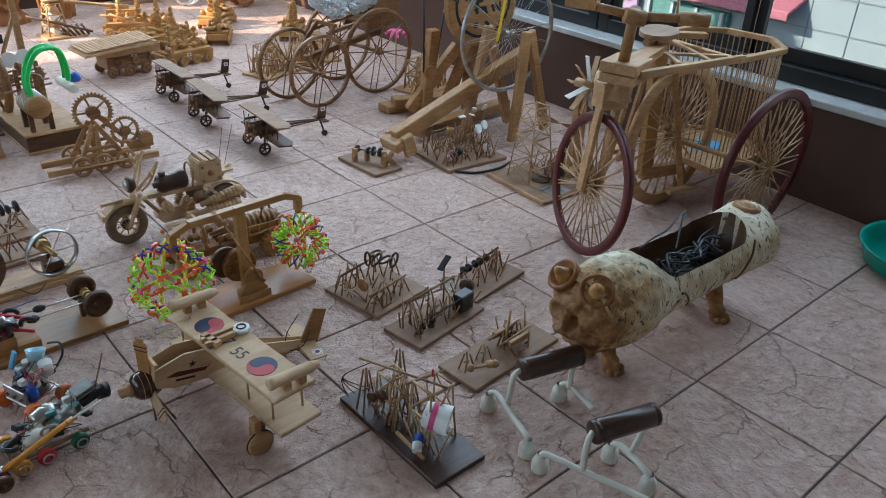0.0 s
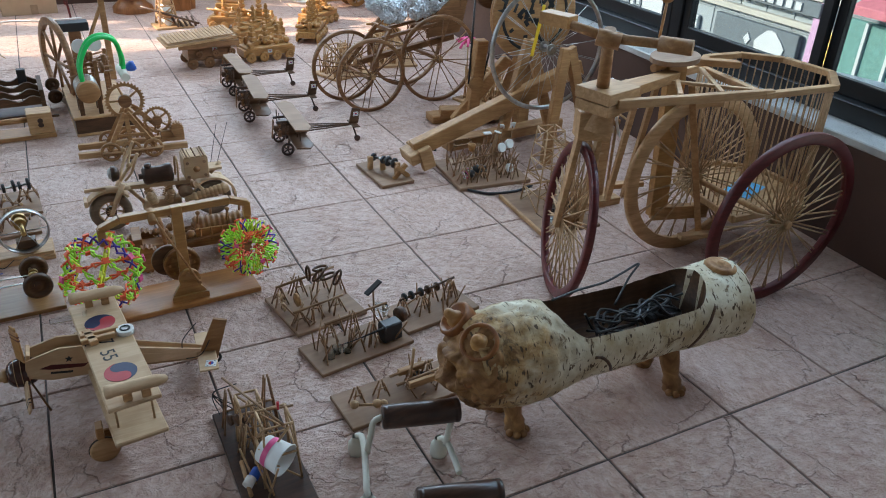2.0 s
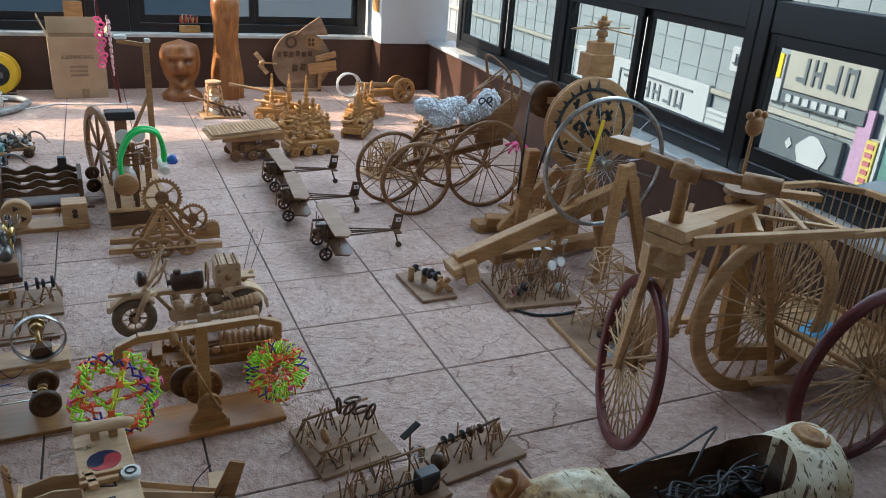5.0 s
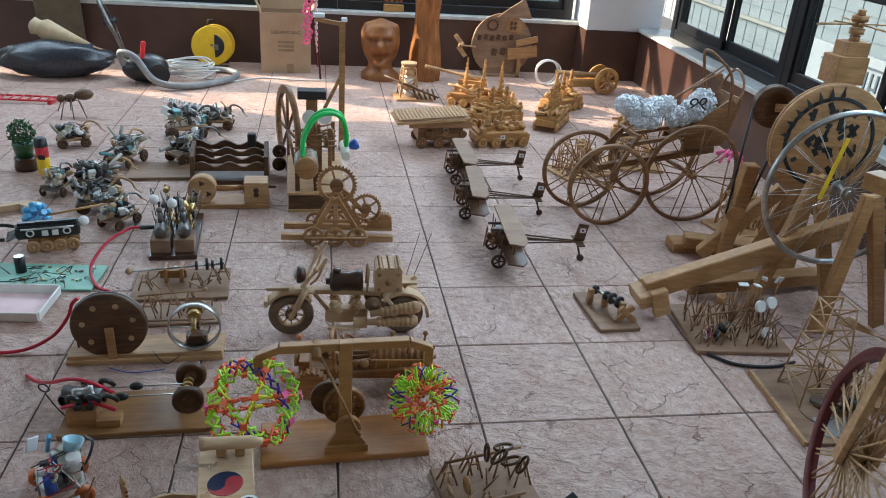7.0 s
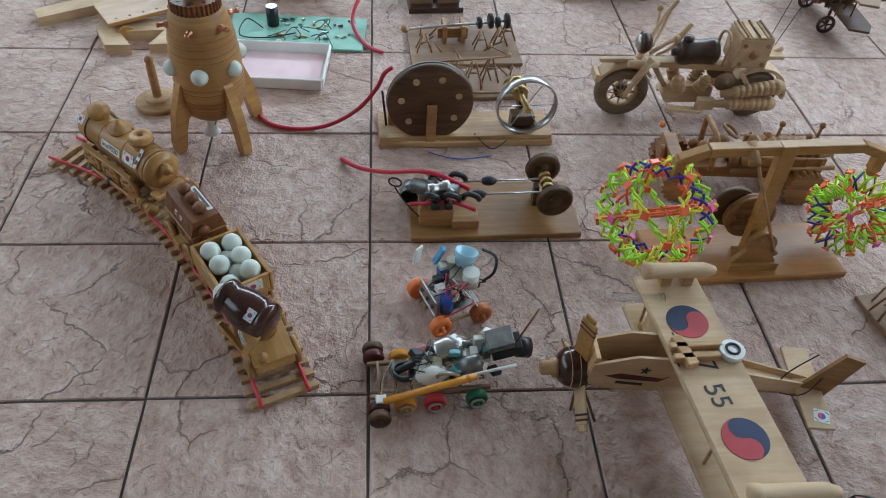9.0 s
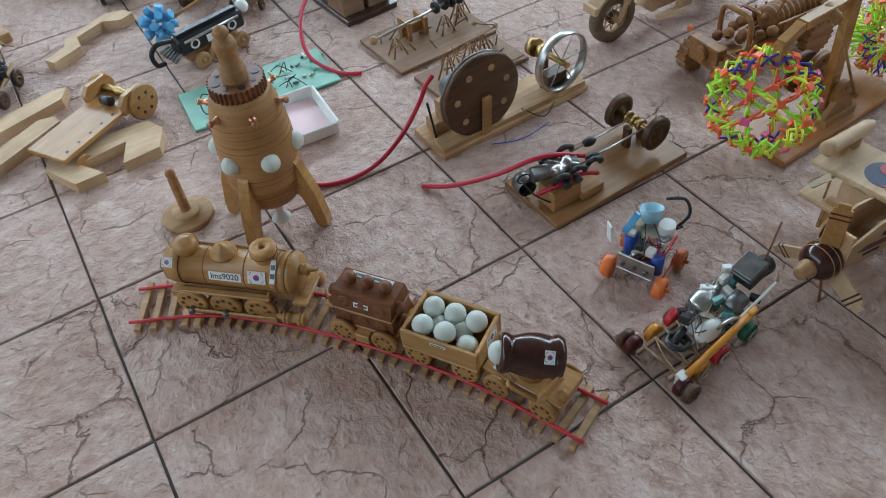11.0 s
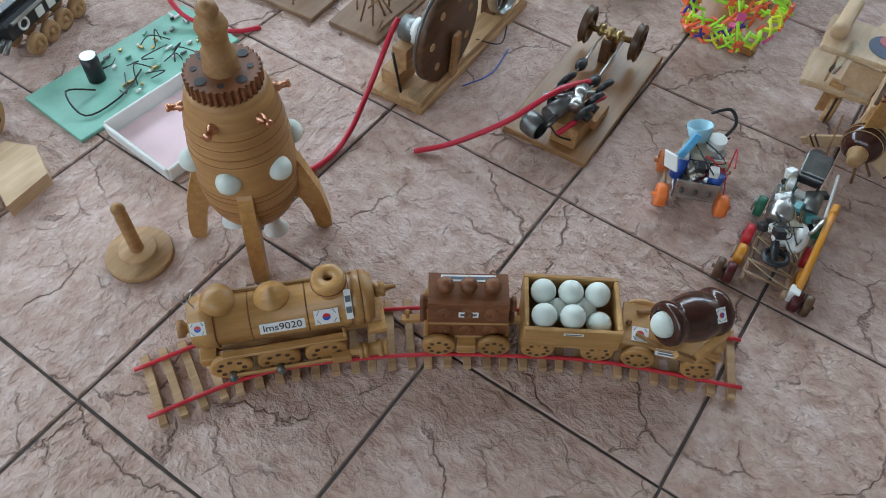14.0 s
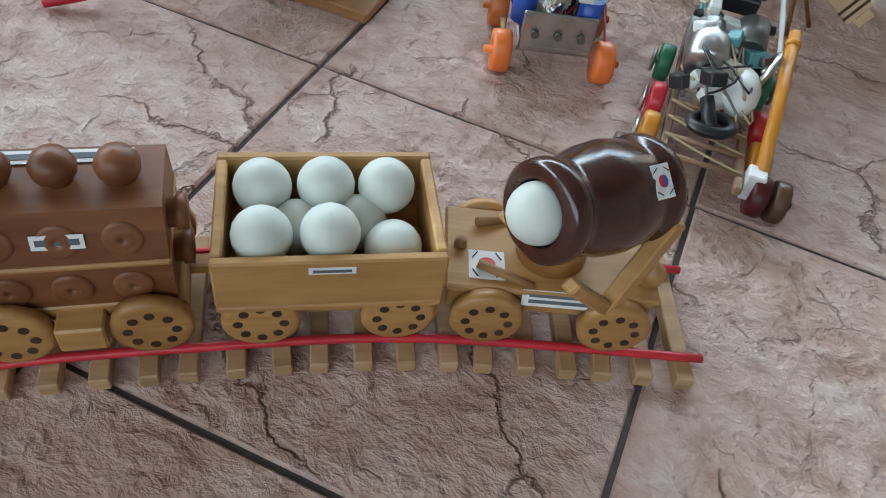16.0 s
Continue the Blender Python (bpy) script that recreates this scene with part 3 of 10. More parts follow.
part("dome", Geo().lathe([(0.016, 0), (0.021, 0.006), (0.024, 0.012), (0.025, 0.020), (0.022, 0.028), (0.014, 0.034), (0.005, 0.036), (0, 0.037)], (-0.095, 0, 0.130)), HONEY, loco)
part("dome", Geo().lathe([(0.024, 0), (0.026, 0.004), (0.025, 0.008), (0.021, 0.010), (0.021, 0.014), (0.015, 0.017), (0.014, 0.021), (0.006, 0.023), (0.005, 0.027), (0, 0.028)], (-0.020, 0, 0.132)), HONEY, loco)
part("chimney", Geo().lathe([(0.020, 0), (0.020, 0.012), (0.025, 0.016), (0.025, 0.032), (0.022, 0.035), (0.008, 0.035), (0.007, 0.020), (0, 0.020)], (0.065, 0, 0.130)), HONEY, loco)
# dark disc at the bottom of the recess, for the shade down the chimney
part("chimney_hole", Geo().cyl((0.065, 0, 0.151), (0.065, 0, 0.152), 0.0065, n=12), DARKWOOD, loco)
part("buffer_knob", Geo().lathe([(0.008, 0), (0.008, 0.01), (0.014, 0.014), (0.014, 0.022), (0, 0.024)], (-0.142, 0, 0.087), (-1, 0, 0), 16), TAN, loco)
part("rear_beam", Geo().box(0.026, 0.084, 0.018, (-0.128, 0, 0.046)), HONEY, loco)
part("front_beam", Geo().box(0.03, 0.076, 0.010, (0.128, 0, 0.050)), HONEY, loco)
for y in (-0.0445, 0.0445):
    for x in (-0.098, -0.026, 0.046):
        spoked_toy_wheel(loco, x, y, 0.0325)
    s = 1 if y > 0 else -1
    part("side_rod", Geo().box(0.155, 0.005, 0.008, (-0.024, y + s * 0.011, 0.020)), HONEY, loco)
    for x in (-0.098, -0.026):
        part("crank_bolt", Geo().cyl((x, y + s * 0.006, 0.020), (x, y + s * 0.019, 0.020), 0.0065, n=10).cyl((x, y + s * 0.015, 0.020), (x, y + s * 0.021, 0.020), 0.004, n=8), GREYMETAL, loco, "small steel crank bolt")
    part("piston_block", Geo().box(0.030, 0.014, 0.016, (0.068, y + s * 0.010, 0.022)), HONEY, loco)
    part("cylinder", Geo().lathe([(0, 0), (0.006, 0), (0.006, 0.012), (0.013, 0.014), (0.013, 0.019), (0.010, 0.020), (0.013, 0.022), (0.013, 0.027), (0.010, 0.028), (0.010, 0.042), (0.014, 0.044), (0.014, 0.050), (0.011, 0.051), (0.014, 0.053), (0.014, 0.058), (0, 0.059)], (0.082, y + s * 0.008, 0.026), (1, 0, 0), 16), HONEY, loco)
    part("running_board", Geo().box(0.185, 0.013, 0.006, (-0.012, y + s * 0.008, 0.078)).box(0.006, 0.012, 0.016, (0.078, y + s * 0.006, 0.082)), HONEY, loco)
paper_label(loco, (-0.010, -0.0375, 0.110), (70, 0, 0), 0.066, 0.018, text="lms9020")
flag_sticker(loco, (0.055, -0.0362, 0.115), (64, 0, 0), 0.036, 0.025)
paper_label(loco, (0.089, -0.030, 0.129), (46, 0, 0), 0.010, 0.045)
flag_sticker(loco, (-0.128, -0.030, 0.126), (48, 0, 0), 0.022, 0.020)
part("smokebox_hinge", Geo().lathe([(0.004, 0), (0.012, 0.004), (0.012, 0.009), (0.009, 0.010), (0.012, 0.012), (0.012, 0.018), (0.005, 0.020), (0.003, 0.036), (0, 0.036)], (0.128, 0, 0.110), (1, 0, 0.1), 14), HONEY, loco)
part("handrail", Geo().cyl((-0.12, 0.022, 0.134), (0.10, 0.022, 0.134), 0.0025, n=6), STICK, loco)
part("chimney_band", Geo().torus((0.065, 0, 0.150), (0, 0, 1), 0.0252, 0.0012, 28, 6), CHESTNUT, loco)
for x in (-0.106, 0.092, 0.110):
    part("boiler_groove", Geo().ring((x, 0, 0.098), (1, 0, 0), 0.040, 0.0424, 0.0016, 36), CHESTNUT, loco)
part("whistle_wire", Geo().tube(curve_points([(-0.13, 0.0, 0.135), (-0.14, 0.01, 0.16), (-0.125, 0.004, 0.175), (-0.135, -0.01, 0.165), (-0.15, 0.0, 0.18)], 5), 0.0009, 5), STEEL, loco, "thin bent wire")
# coupling bars
for s in (0.425, 0.575, 0.735):
    p, a = on_track(s)
    c = thing("coupling_bar", "small tan wooden coupling bar between the wagons", "coupling", p.x, p.y, a, 0.019, "couplings of the toy train")
    part("bar", Geo().box(0.052, 0.012, 0.010, (0, 0, 0.034)), HONEY, c)
    for x in (-0.016, 0.016):
        part("pin", Geo().lathe([(0.003, 0), (0.003, 0.014), (0.005, 0.016), (0.004, 0.021), (0, 0.022)], (x, 0, 0.036), n=10), TAN, c)

# tender with row of knobs
tender = wagon("toy_tender", "dark brown wooden tender wagon with domed knobs", 0.500)
part("frame", Geo().box(0.134, 0.074, 0.014, (0, 0, 0.034)).box(0.030, 0.020, 0.022, (0, -0.044, 0.026)), HONEY, tender)
prof = [(-0.036, 0), (0.036, 0), (0.036, 0.038), (0.038, 0.042), (0.028, 0.078), (-0.028, 0.078), (-0.038, 0.042), (-0.036, 0.038)]
part("body", Geo().prism(prof, 0.122, pose(0, 0, 0.041, 90, 0, 90)), CHESTNUT, tender, "red-brown wooden body with sloped sides")
part("ledge", Geo().box(0.124, 0.080, 0.0045, (0, 0, 0.081)), HONEY, tender)
for x in (-0.036, 0, 0.036):
    part("knob", Geo().lathe([(0.010, 0), (0.010, 0.004), (0.013, 0.007), (0.0138, 0.013), (0.010, 0.020), (0.004, 0.022), (0, 0.023)], (x, 0, 0.118), n=18), CHESTNUT, tender, "turned wooden knob")
    for sy in (-1, 1):
        for z, y in ((0.059, 0.0372), (0.099, 0.0338)):
            part("rosette", Geo().lathe([(0.0125, -0.001), (0.0115, 0.0012), (0.009, 0.0006), (0.006, 0.0018), (0.002, 0.0018), (0.0015, 0.0), (0, 0.0)], (x, sy * y, z), (0, sy, 0.27 if z > 0.08 else 0), 20), CHESTNUT, tender)
for sx in (-1, 1):
    for z in (0.065, 0.098):
        part("end_knob", Geo().lathe([(0.010, 0), (0.010, 0.005), (0.012, 0.006), (0.012, 0.012), (0, 0.013)], (sx * 0.061, -0.012, z), (sx, 0, 0), 14), CHESTNUT, tender)
for y in (-0.0445, 0.0445):
    for x in (-0.043, 0.043):
        spoked_toy_wheel(tender, x, y)
paper_label(tender, (0, 0.019, 0.1196), (0, 0, 0), 0.085, 0.012, 1)
paper_label(tender, (0.0, -0.0345, 0.100), (74, 0, 0), 0.03, 0.010, 1)

# open box wagon with table-tennis balls
boxw = wagon("toy_box_wagon", "honey wooden open box wagon holding white balls", 0.660)
part("frame", Geo().box(0.150, 0.074, 0.024, (0, 0, 0.030)), PALEHONEY, boxw)
bx = Geo().box(0.150, 0.104, 0.006, (0, 0, 0.044))
part("box_floor", bx, HONEY, boxw)
for sy in (-1, 1):
    part("box_side", Geo().box(0.150, 0.0075, 0.044, (0, sy * 0.0483, 0.069)), PALEHONEY, boxw)
    part("box_side", Geo().box(0.0075, 0.089, 0.044, (sy * 0.0712, 0, 0.069)), PALEHONEY, boxw)
for y in (-0.0445, 0.0445):
    for x in (-0.047, 0.047):
        spoked_toy_wheel(boxw, x, y)
paper_label(boxw, (0.0, -0.0524, 0.083), (90, 0, 0), 0.03, 0.006, 1)
flag_sticker(boxw, (0.0753, 0.01, 0.074), (90, 0, 90), 0.04, 0.026)
pB, aB = on_track(0.660)
mB = pose(pB.x, pB.y, 0.019, 0, 0, aB)
BALL = Geo().ball((0, 0, 0), 0.02, 24).mesh("table_tennis_ball", BALLWHITE)
spots = [(-0.044, 0.0225, 0.085), (-0.001, 0.0225, 0.086), (0.041, 0.022, 0.085), (-0.044, -0.0225, 0.085), (0.000, -0.0225, 0.086), (0.0425, -0.0225, 0.069)]
for q in spots:
    o = tagged(new("table_tennis_ball", BALL), "plain matt white table tennis ball in the box wagon", "ball", "balls in the box wagon")
    o.matrix_basis = mB @ pose(*q)
for q in [(-0.022, 0.0, 0.067), (0.021, 0.004, 0.067)]:
    o = tagged(new("table_tennis_ball", BALL), "plain matt white table tennis ball in the box wagon", "ball", "balls in the box wagon")
    o.matrix_basis = mB @ pose(*q)

# cannon wagon
can = wagon("toy_cannon_wagon", "honey wooden flat wagon carrying a dark barrel cannon", 0.815)
part("frame", Geo().box(0.150, 0.072, 0.020, (0, 0, 0.034)), PALEHONEY, can)
part("deck", Geo().box(0.155, 0.078, 0.006, (0, 0, 0.048)), PALEHONEY, can)
part("turntable", Geo().cyl((0.0, 0, 0.050), (0.0, 0, 0.094), 0.026, n=24), HONEY, can)
for sy in (-1, 1):
    part("axle_peg", Geo().cyl((-0.055, sy * 0.020, 0.055), (-0.015, sy * 0.034, 0.050), 0.0035, n=8), TAN, can)
pC, aC = on_track(0.815)
mC = pose(pC.x, pC.y, 0.019, 0, 0, aC)
ballC = mC.inverted() @ Vector((-0.2534, -0.2907, 0.158))
dC = (mC.inverted().to_3x3() @ Vector((0.089, -0.058, -0.022))).normalized()
midC = ballC + dC * 0.050
brl = Geo().lathe([(0.0215, -0.050), (0.029, -0.050), (0.033, -0.047), (0.034, -0.040), (0.032, -0.034), (0.030, -0.030), (0.031, -0.026), (0.0365, -0.006), (0.038, 0.010), (0.0365, 0.026), (0.034, 0.036), (0.037, 0.039), (0.038, 0.046), (0.035, 0.053), (0.024, 0.057), (0.0, 0.058)], tuple(midC), tuple(dC), 40)
part("cannon_barrel", brl, GLOSSWOOD, can, "glossy dark brown turned barrel")
part("muzzle_lining", Geo().lathe([(0.0215, -0.050), (0.0215, -0.025), (0, -0.025)], tuple(midC), tuple(dC), 28), BLACK, can)
for sy in (-1, 1):
    sd = dC.cross(Vector((0, 0, 1))).normalized() * sy * 0.034
    foot = midC + sd + dC * 0.014 - Vector((0, 0, 0.080))
    part("cradle_strut", Geo().beam(tuple(midC + sd - dC * 0.038 - Vector((0, 0, 0.036))), tuple(foot), 0.010, 0.010), PALEHONEY, can)
    part("cradle_strut", Geo().beam(tuple(foot), tuple(midC + sd + dC * 0.050 + Vector((0, 0, 0.0))), 0.012, 0.014), PALEHONEY, can)
part("hitch_post", Geo().lathe([(0.006, 0), (0.009, 0.004), (0.010, 0.014), (0.004, 0.018), (0, 0.026)], (0.07, -0.02, 0.050), n=14), HONEY, can)
for y in (-0.0445, 0.0445):
    for x in (-0.045, 0.048):
        spoked_toy_wheel(can, x, y)
flag_sticker(can, (-0.048, -0.018, 0.0514), (0, 0, 0), 0.026, 0.026)
paper_label(can, (0.005, -0.0395, 0.045), (70, 0, 0), 0.055, 0.013)
o = tagged(new("table_tennis_ball", BALL), "plain matt white ball in the cannon muzzle", "ball")
o.matrix_basis = mC @ Matrix.Translation(midC - dC * 0.048)
# stickers on the barrel, square to its surface
nC = (Vector((0, 0, 1)) - dC * dC.z).normalized()
nC = (Matrix.Rotation(radians(-38), 3, dC) @ nC).normalized()
if nC.y > 0:
    nC = (Matrix.Rotation(radians(76), 3, dC) @ nC).normalized()
fC = flag_sticker(can, (0, 0, 0), (0, 0, 0), 0.022, 0.017)
xC = nC.cross(dC)
fC.matrix_basis = Matrix((tuple(xC) + (0,), tuple(nC.cross(xC)) + (0,), tuple(nC) + (0,), (0, 0, 0, 1))).transposed()
fC.matrix_basis.translation = midC + dC * 0.026 + nC * 0.0368

# ---- rocket ----
ROCKETWOOD = wood("turned_limewood", (0.55, 0.299, 0.116), (0.396, 0.196, 0.0698), 0.5, (6, 6, 90))
rocket = thing("wooden_rocket", "tall turned pale wooden toy rocket with fins and white ball portholes", "toy rocket", -0.382, 0.400, 42)
part("body", Geo().lathe([(0, 0.075), (0.050, 0.075), (0.062, 0.080), (0.070, 0.095), (0.0715, 0.104), (0.074, 0.106), (0.076, 0.118), (0.0745, 0.120), (0.0785, 0.122), (0.081, 0.150), (0.082, 0.175), (0.0805, 0.23), (0.076, 0.27), (0.0755, 0.273), (0.0762, 0.276), (0.070, 0.31), (0.0615, 0.338), (0.058, 0.345), (0.0, 0.345)], n=48), ROCKETWOOD, rocket, "turned wooden body with scored rings")
for z, r in ((0.112, 0.0752), (0.122, 0.0788), (0.135, 0.0800), (0.160, 0.0817), (0.172, 0.0822), (0.242, 0.0795), (0.256, 0.0778), (0.275, 0.0764), (0.292, 0.0735)):
    part("scored_ring", Geo().ring((0, 0, z), (0, 0, 1), r - 0.002, r + 0.0004, 0.0018, 48), CARVED, rocket)
part("collar", Geo().gear((0, 0, 0.357), (0, 0, 1), 0.0565, 0.026, 34, 0.0, 0.07), CHESTNUT, rocket, "brown notched collar, its drilled holes shown by black discs")
for k in range(8):
    t = k * math.pi / 4
    # black disc on the collar in place of a hole's shaded inside
    part("drilled_hole", Geo().cyl((0.040 * math.cos(t), 0.040 * math.sin(t), 0.368), (0.040 * math.cos(t), 0.040 * math.sin(t), 0.3712), 0.0085 if k % 2 else 0.005, n=10), BLACK, rocket)
part("nose", Geo().lathe([(0.026, 0.37), (0.024, 0.40), (0.020, 0.404), (0.019, 0.424), (0.021, 0.434), (0.0235, 0.443), (0.020, 0.454), (0.013, 0.459), (0.016, 0.467), (0.013, 0.476), (0.005, 0.481), (0, 0.482)], n=24), TAN, rocket, "turned nose spindle")
fin = [(0.066, 0.205), (0.086, 0.175), (0.112, 0.10), (0.124, 0.03), (0.124, 0.004), (0.118, 0.0), (0.104, 0.0), (0.098, 0.006), (0.090, 0.05), (0.078, 0.085), (0.060, 0.10)]
for k in range(4):
    m = pose(0, 0, 0, 0, 0, 90 * k) @ pose(0, 0, 0, 90, 0, 0)
    part("fin", Geo().prism(fin, 0.024, m), HONEY, rocket, "curved honey wooden fin")
for k in range(6):
    t = radians(60 * k - 13)
    part("porthole_ball", Geo().ball((0.080 * math.cos(t), 0.080 * math.sin(t), 0.212), 0.020, 20), BALLWHITE, rocket, "white half ball porthole")
for k in range(6):
    t = radians(60 * k + 42)
    part("nozzle_screw", Geo().lathe([(0.008, 0), (0.008, 0.008), (0.005, 0.010), (0.005, 0.020), (0.007, 0.021), (0.006, 0.026), (0, 0.026)], (0.066 * math.cos(t), 0.066 * math.sin(t), 0.315), (math.cos(t), math.sin(t), 0.1), 12), COPPER, rocket, "copper screw fitting")
for k in range(3):
    t = radians(120 * k - 20)
    x, y = 0.045 * math.cos(t), 0.045 * math.sin(t)
    part("suction_cup", Geo().lathe([(0.022, 0.036), (0.015, 0.045), (0.007, 0.055), (0.009, 0.062), (0.006, 0.076)], (x, y, 0), n=18), WHITE, rocket, "white suction cup nozzle")

peg = thing("peg_stand", "pale wooden peg on a round stepped base", "peg stand", -0.556, 0.527)
part("base", Geo().lathe([(0, 0), (0.056, 0), (0.058, 0.003), (0.058, 0.012), (0.056, 0.014), (0.034, 0.015), (0.033, 0.024), (0.031, 0.026), (0.012, 0.026)], n=36), PINE, peg)
part("post", Geo().lathe([(0.0115, 0.024), (0.011, 0.115), (0.009, 0.122), (0.0115, 0.128), (0.011, 0.135), (0.006, 0.142), (0, 0.143)], n=18), TAN, peg)

# ---- birch log planter with a carved pig face ----
def birch_bark():
    mat, nt, b = material("birch_bark", 0.75, 0, 0.25)
    vec, _ = coords(nt, (1, 1, 1), 0)
    patch = noise_node(nt, vec, 11.0, 5, 0.6)
    fine = noise_node(nt, vec, 90.0, 4)
    col = ramp(nt, patch, [(0.35, (0.44, 0.33, 0.19)), (0.52, (0.60, 0.52, 0.37)), (0.7, (0.72, 0.67, 0.53))])
    # bark peeled away towards the carved head
    sep, tcx, ma = nt.nodes.new("ShaderNodeSeparateXYZ"), nt.nodes.new("ShaderNodeTexCoord"), nt.nodes.new("ShaderNodeMath")
    nt.links.new(tcx.outputs["Object"], sep.inputs[0])
    ma.operation, ma.inputs[1].default_value = "MULTIPLY_ADD", -0.55
    nt.links.new(noise_node(nt, vec, 8.0, 6, 0.65, 0.8), ma.inputs[0])
    nt.links.new(sep.outputs["X"], ma.inputs[2])
    mr = nt.nodes.new("ShaderNodeMapRange")
    for key, v in (("From Min", -0.505), ("From Max", -0.60), ("To Min", 0.0), ("To Max", 1.0)):
        mr.inputs[key].default_value = v
    nt.links.new(ma.outputs[0], mr.inputs["Value"])
    peeled = ramp(nt, noise_node(nt, vec, 24.0, 6, 0.65, 0.6), [(0.33, (0.15, 0.07, 0.025)), (0.48, (0.40, 0.24, 0.10)), (0.65, (0.58, 0.42, 0.22))])
    col = mix(nt, mr.outputs[0], col, peeled)
    dash, _ = coords(nt, (150, 45, 45), 0)
    lent = noise_node(nt, dash, 1.0, 2, 0.4)
    col = mix(nt, ramp(nt, lent, [(0.615, (0, 0, 0)), (0.66, (1, 1, 1))]), col, (0.10, 0.065, 0.04))
    scar = noise_node(nt, vec, 26.0, 7, 0.7, 1.0)
    col = mix(nt, ramp(nt, scar, [(0.57, (0, 0, 0)), (0.65, (1, 1, 1))]), col, (0.17, 0.11, 0.06))
    nt.links.new(col, b.inputs["Base Color"])
    bump(nt, b, mix(nt, 0.4, patch, fine), 0.6, 0.004)
    return mat


BIRCH = birch_bark()
RAWCUT = wood("carved_raw_birch", (0.594, 0.323, 0.121), (0.209, 0.0833, 0.026), 0.6, (30, 30, 30))
log = thing("birch_log_planter", "birch log planter with a carved pig face on short feet", "log planter", 1.700, -0.992, -1)


def log_body():
    """A hollowed log along x with a wide trough cut from its top: the bark and the cut."""
    g, cut_, n, m = Geo(), Geo(), 128, 180
    x0, x1 = -0.39, 0.415
    vs, bark, hollow, low = [], [], [], []
    for j in range(m + 1):
        u = j / m
        x = x0 + (x1 - x0) * u
        R = 0.106 + 0.005 * math.cos(u * 5) + 0.013 * math.exp(-((x + 0.25) / 0.085) ** 2) + 0.004 * u
        if x < -0.33:
            R *= 0.86 + 0.14 * math.sqrt(max(0.0, (x - x0) / 0.07))
        e = 1 - max(0.0, abs(x - 0.055) - 0.165) ** 2 / 0.07 ** 2
        a0 = math.asin(0.088 * math.sqrt(max(e, 0.02)) / R)
        for k in range(n):
            i = k if k <= n // 2 else n - k
            a = a0 * i / 20 if i <= 20 else a0 + (math.pi - a0) * (i - 20) / (n // 2 - 20)
            a = a if k <= n // 2 else -a
            p = Vector((x, R * math.sin(a), R * math.cos(a)))
            r2 = R * (1 + 0.05 * noise.noise(p * 9) + 0.025 * noise.noise(p * 34) * (2.2 if x < -0.15 else 1.0))
            y, z = r2 * math.sin(a), r2 * math.cos(a)
            deep = 1 if e > 0.02 and i < 20 else 0
            if deep:
                z = max(-0.05, z - 0.17)
            low.append(deep)
            vs.append((x, y, z))
    for j in range(m):
        for k in range(n):
            q = [j * n + (k + 1) % n, j * n + k, (j + 1) * n + k, (j + 1) * n + (k + 1) % n]
            (hollow if sum(low[i] for i in q) >= 2 else bark).append(q)
    up = Matrix.Translation((0, 0, 0.220))
    g.add(vs, bark, up, True)
    g.add([vs[m * n + k] for k in range(n)], [list(range(n))[::-1]], up)
    cut_.add(vs, hollow, up, True)
    return g, cut_


bark_geo, cut_geo = log_body()
part("log_body", bark_geo, BIRCH, log, "white peeling birch bark with dark marks")
part("trough", cut_geo, WALNUT, log, "hollowed brown wooden trough")
face = Geo()
fv, ff, n, m = [], [], 110, 44
for j in range(m + 1):
    t = j / m * math.pi / 2
    for k in range(n):
        a = 2 * math.pi * k / n
        d = Vector((-math.cos(t) * 0.095, math.sin(t) * math.sin(a) * 0.110, math.sin(t) * math.cos(a) * 0.110))
        y_, z_ = d.y, d.z
        d *= 0.97 + 0.11 * noise.noise(d * 18) + 0.13 * abs(noise.noise(d * 40)) - 0.07 * abs(noise.noise(d * 85))
        # hollows of nostrils and mouth, a swollen muzzle, a brow ridge
        for cy, cz, sy_, sz_, dep in ((0.042, 0.020, 0.016, 0.018, 0.045), (-0.012, 0.0, 0.013, 0.020, 0.040), (0.01, -0.062, 0.050, 0.010, 0.030), (0.01, -0.030, 0.040, 0.016, -0.022), (0.02, 0.045, 0.060, 0.010, -0.015), (-0.055, -0.03, 0.015, 0.015, 0.022)):
            d.x += math.cos(t) * dep * math.exp(-((y_ - cy) / sy_) ** 2 - ((z_ - cz) / sz_) ** 2)
        fv.append(d)
for j in range(m):
    for k in range(n):
        ff.append([j * n + k, j * n + (k + 1) % n, (j + 1) * n + (k + 1) % n, (j + 1) * n + k])
face.add(fv, ff, Matrix.Translation((-0.345, 0, 0.220)), True)
part("face_end", face, RAWCUT, log, "carved raw yellow-brown end grain face")
for at, ax in (((-0.372, -0.028, 0.298), (-0.55, -0.35, 0.76)), ((-0.378, 0.075, 0.298), (-0.66, 0.25, 0.70))):
    e = part("eye", Geo().lathe([(0.042, -0.040), (0.046, 0.002), (0.047, 0.014), (0.043, 0.019), (0.038, 0.017), (0.033, 0.003), (0.0, 0.003)], at, ax, 30), CARVED, log, "carved round eye with a knob pupil")
    part("pupil", Geo().lathe([(0.022, 0.0), (0.022, 0.012), (0.019, 0.020), (0.014, 0.023), (0.013, 0.034), (0.009, 0.042), (0.004, 0.045), (0, 0.045)], at, ax, 22), HONEY, e)
sn = Geo().lathe([(0.030, -0.02), (0.034, 0.0), (0.031, 0.016), (0.020, 0.018), (0.016, 0.010), (0.0, 0.010)], (-0.418, 0.042, 0.232), (-1, 0.1, 0.1), 20)
part("snout", sn, RAWCUT, log)
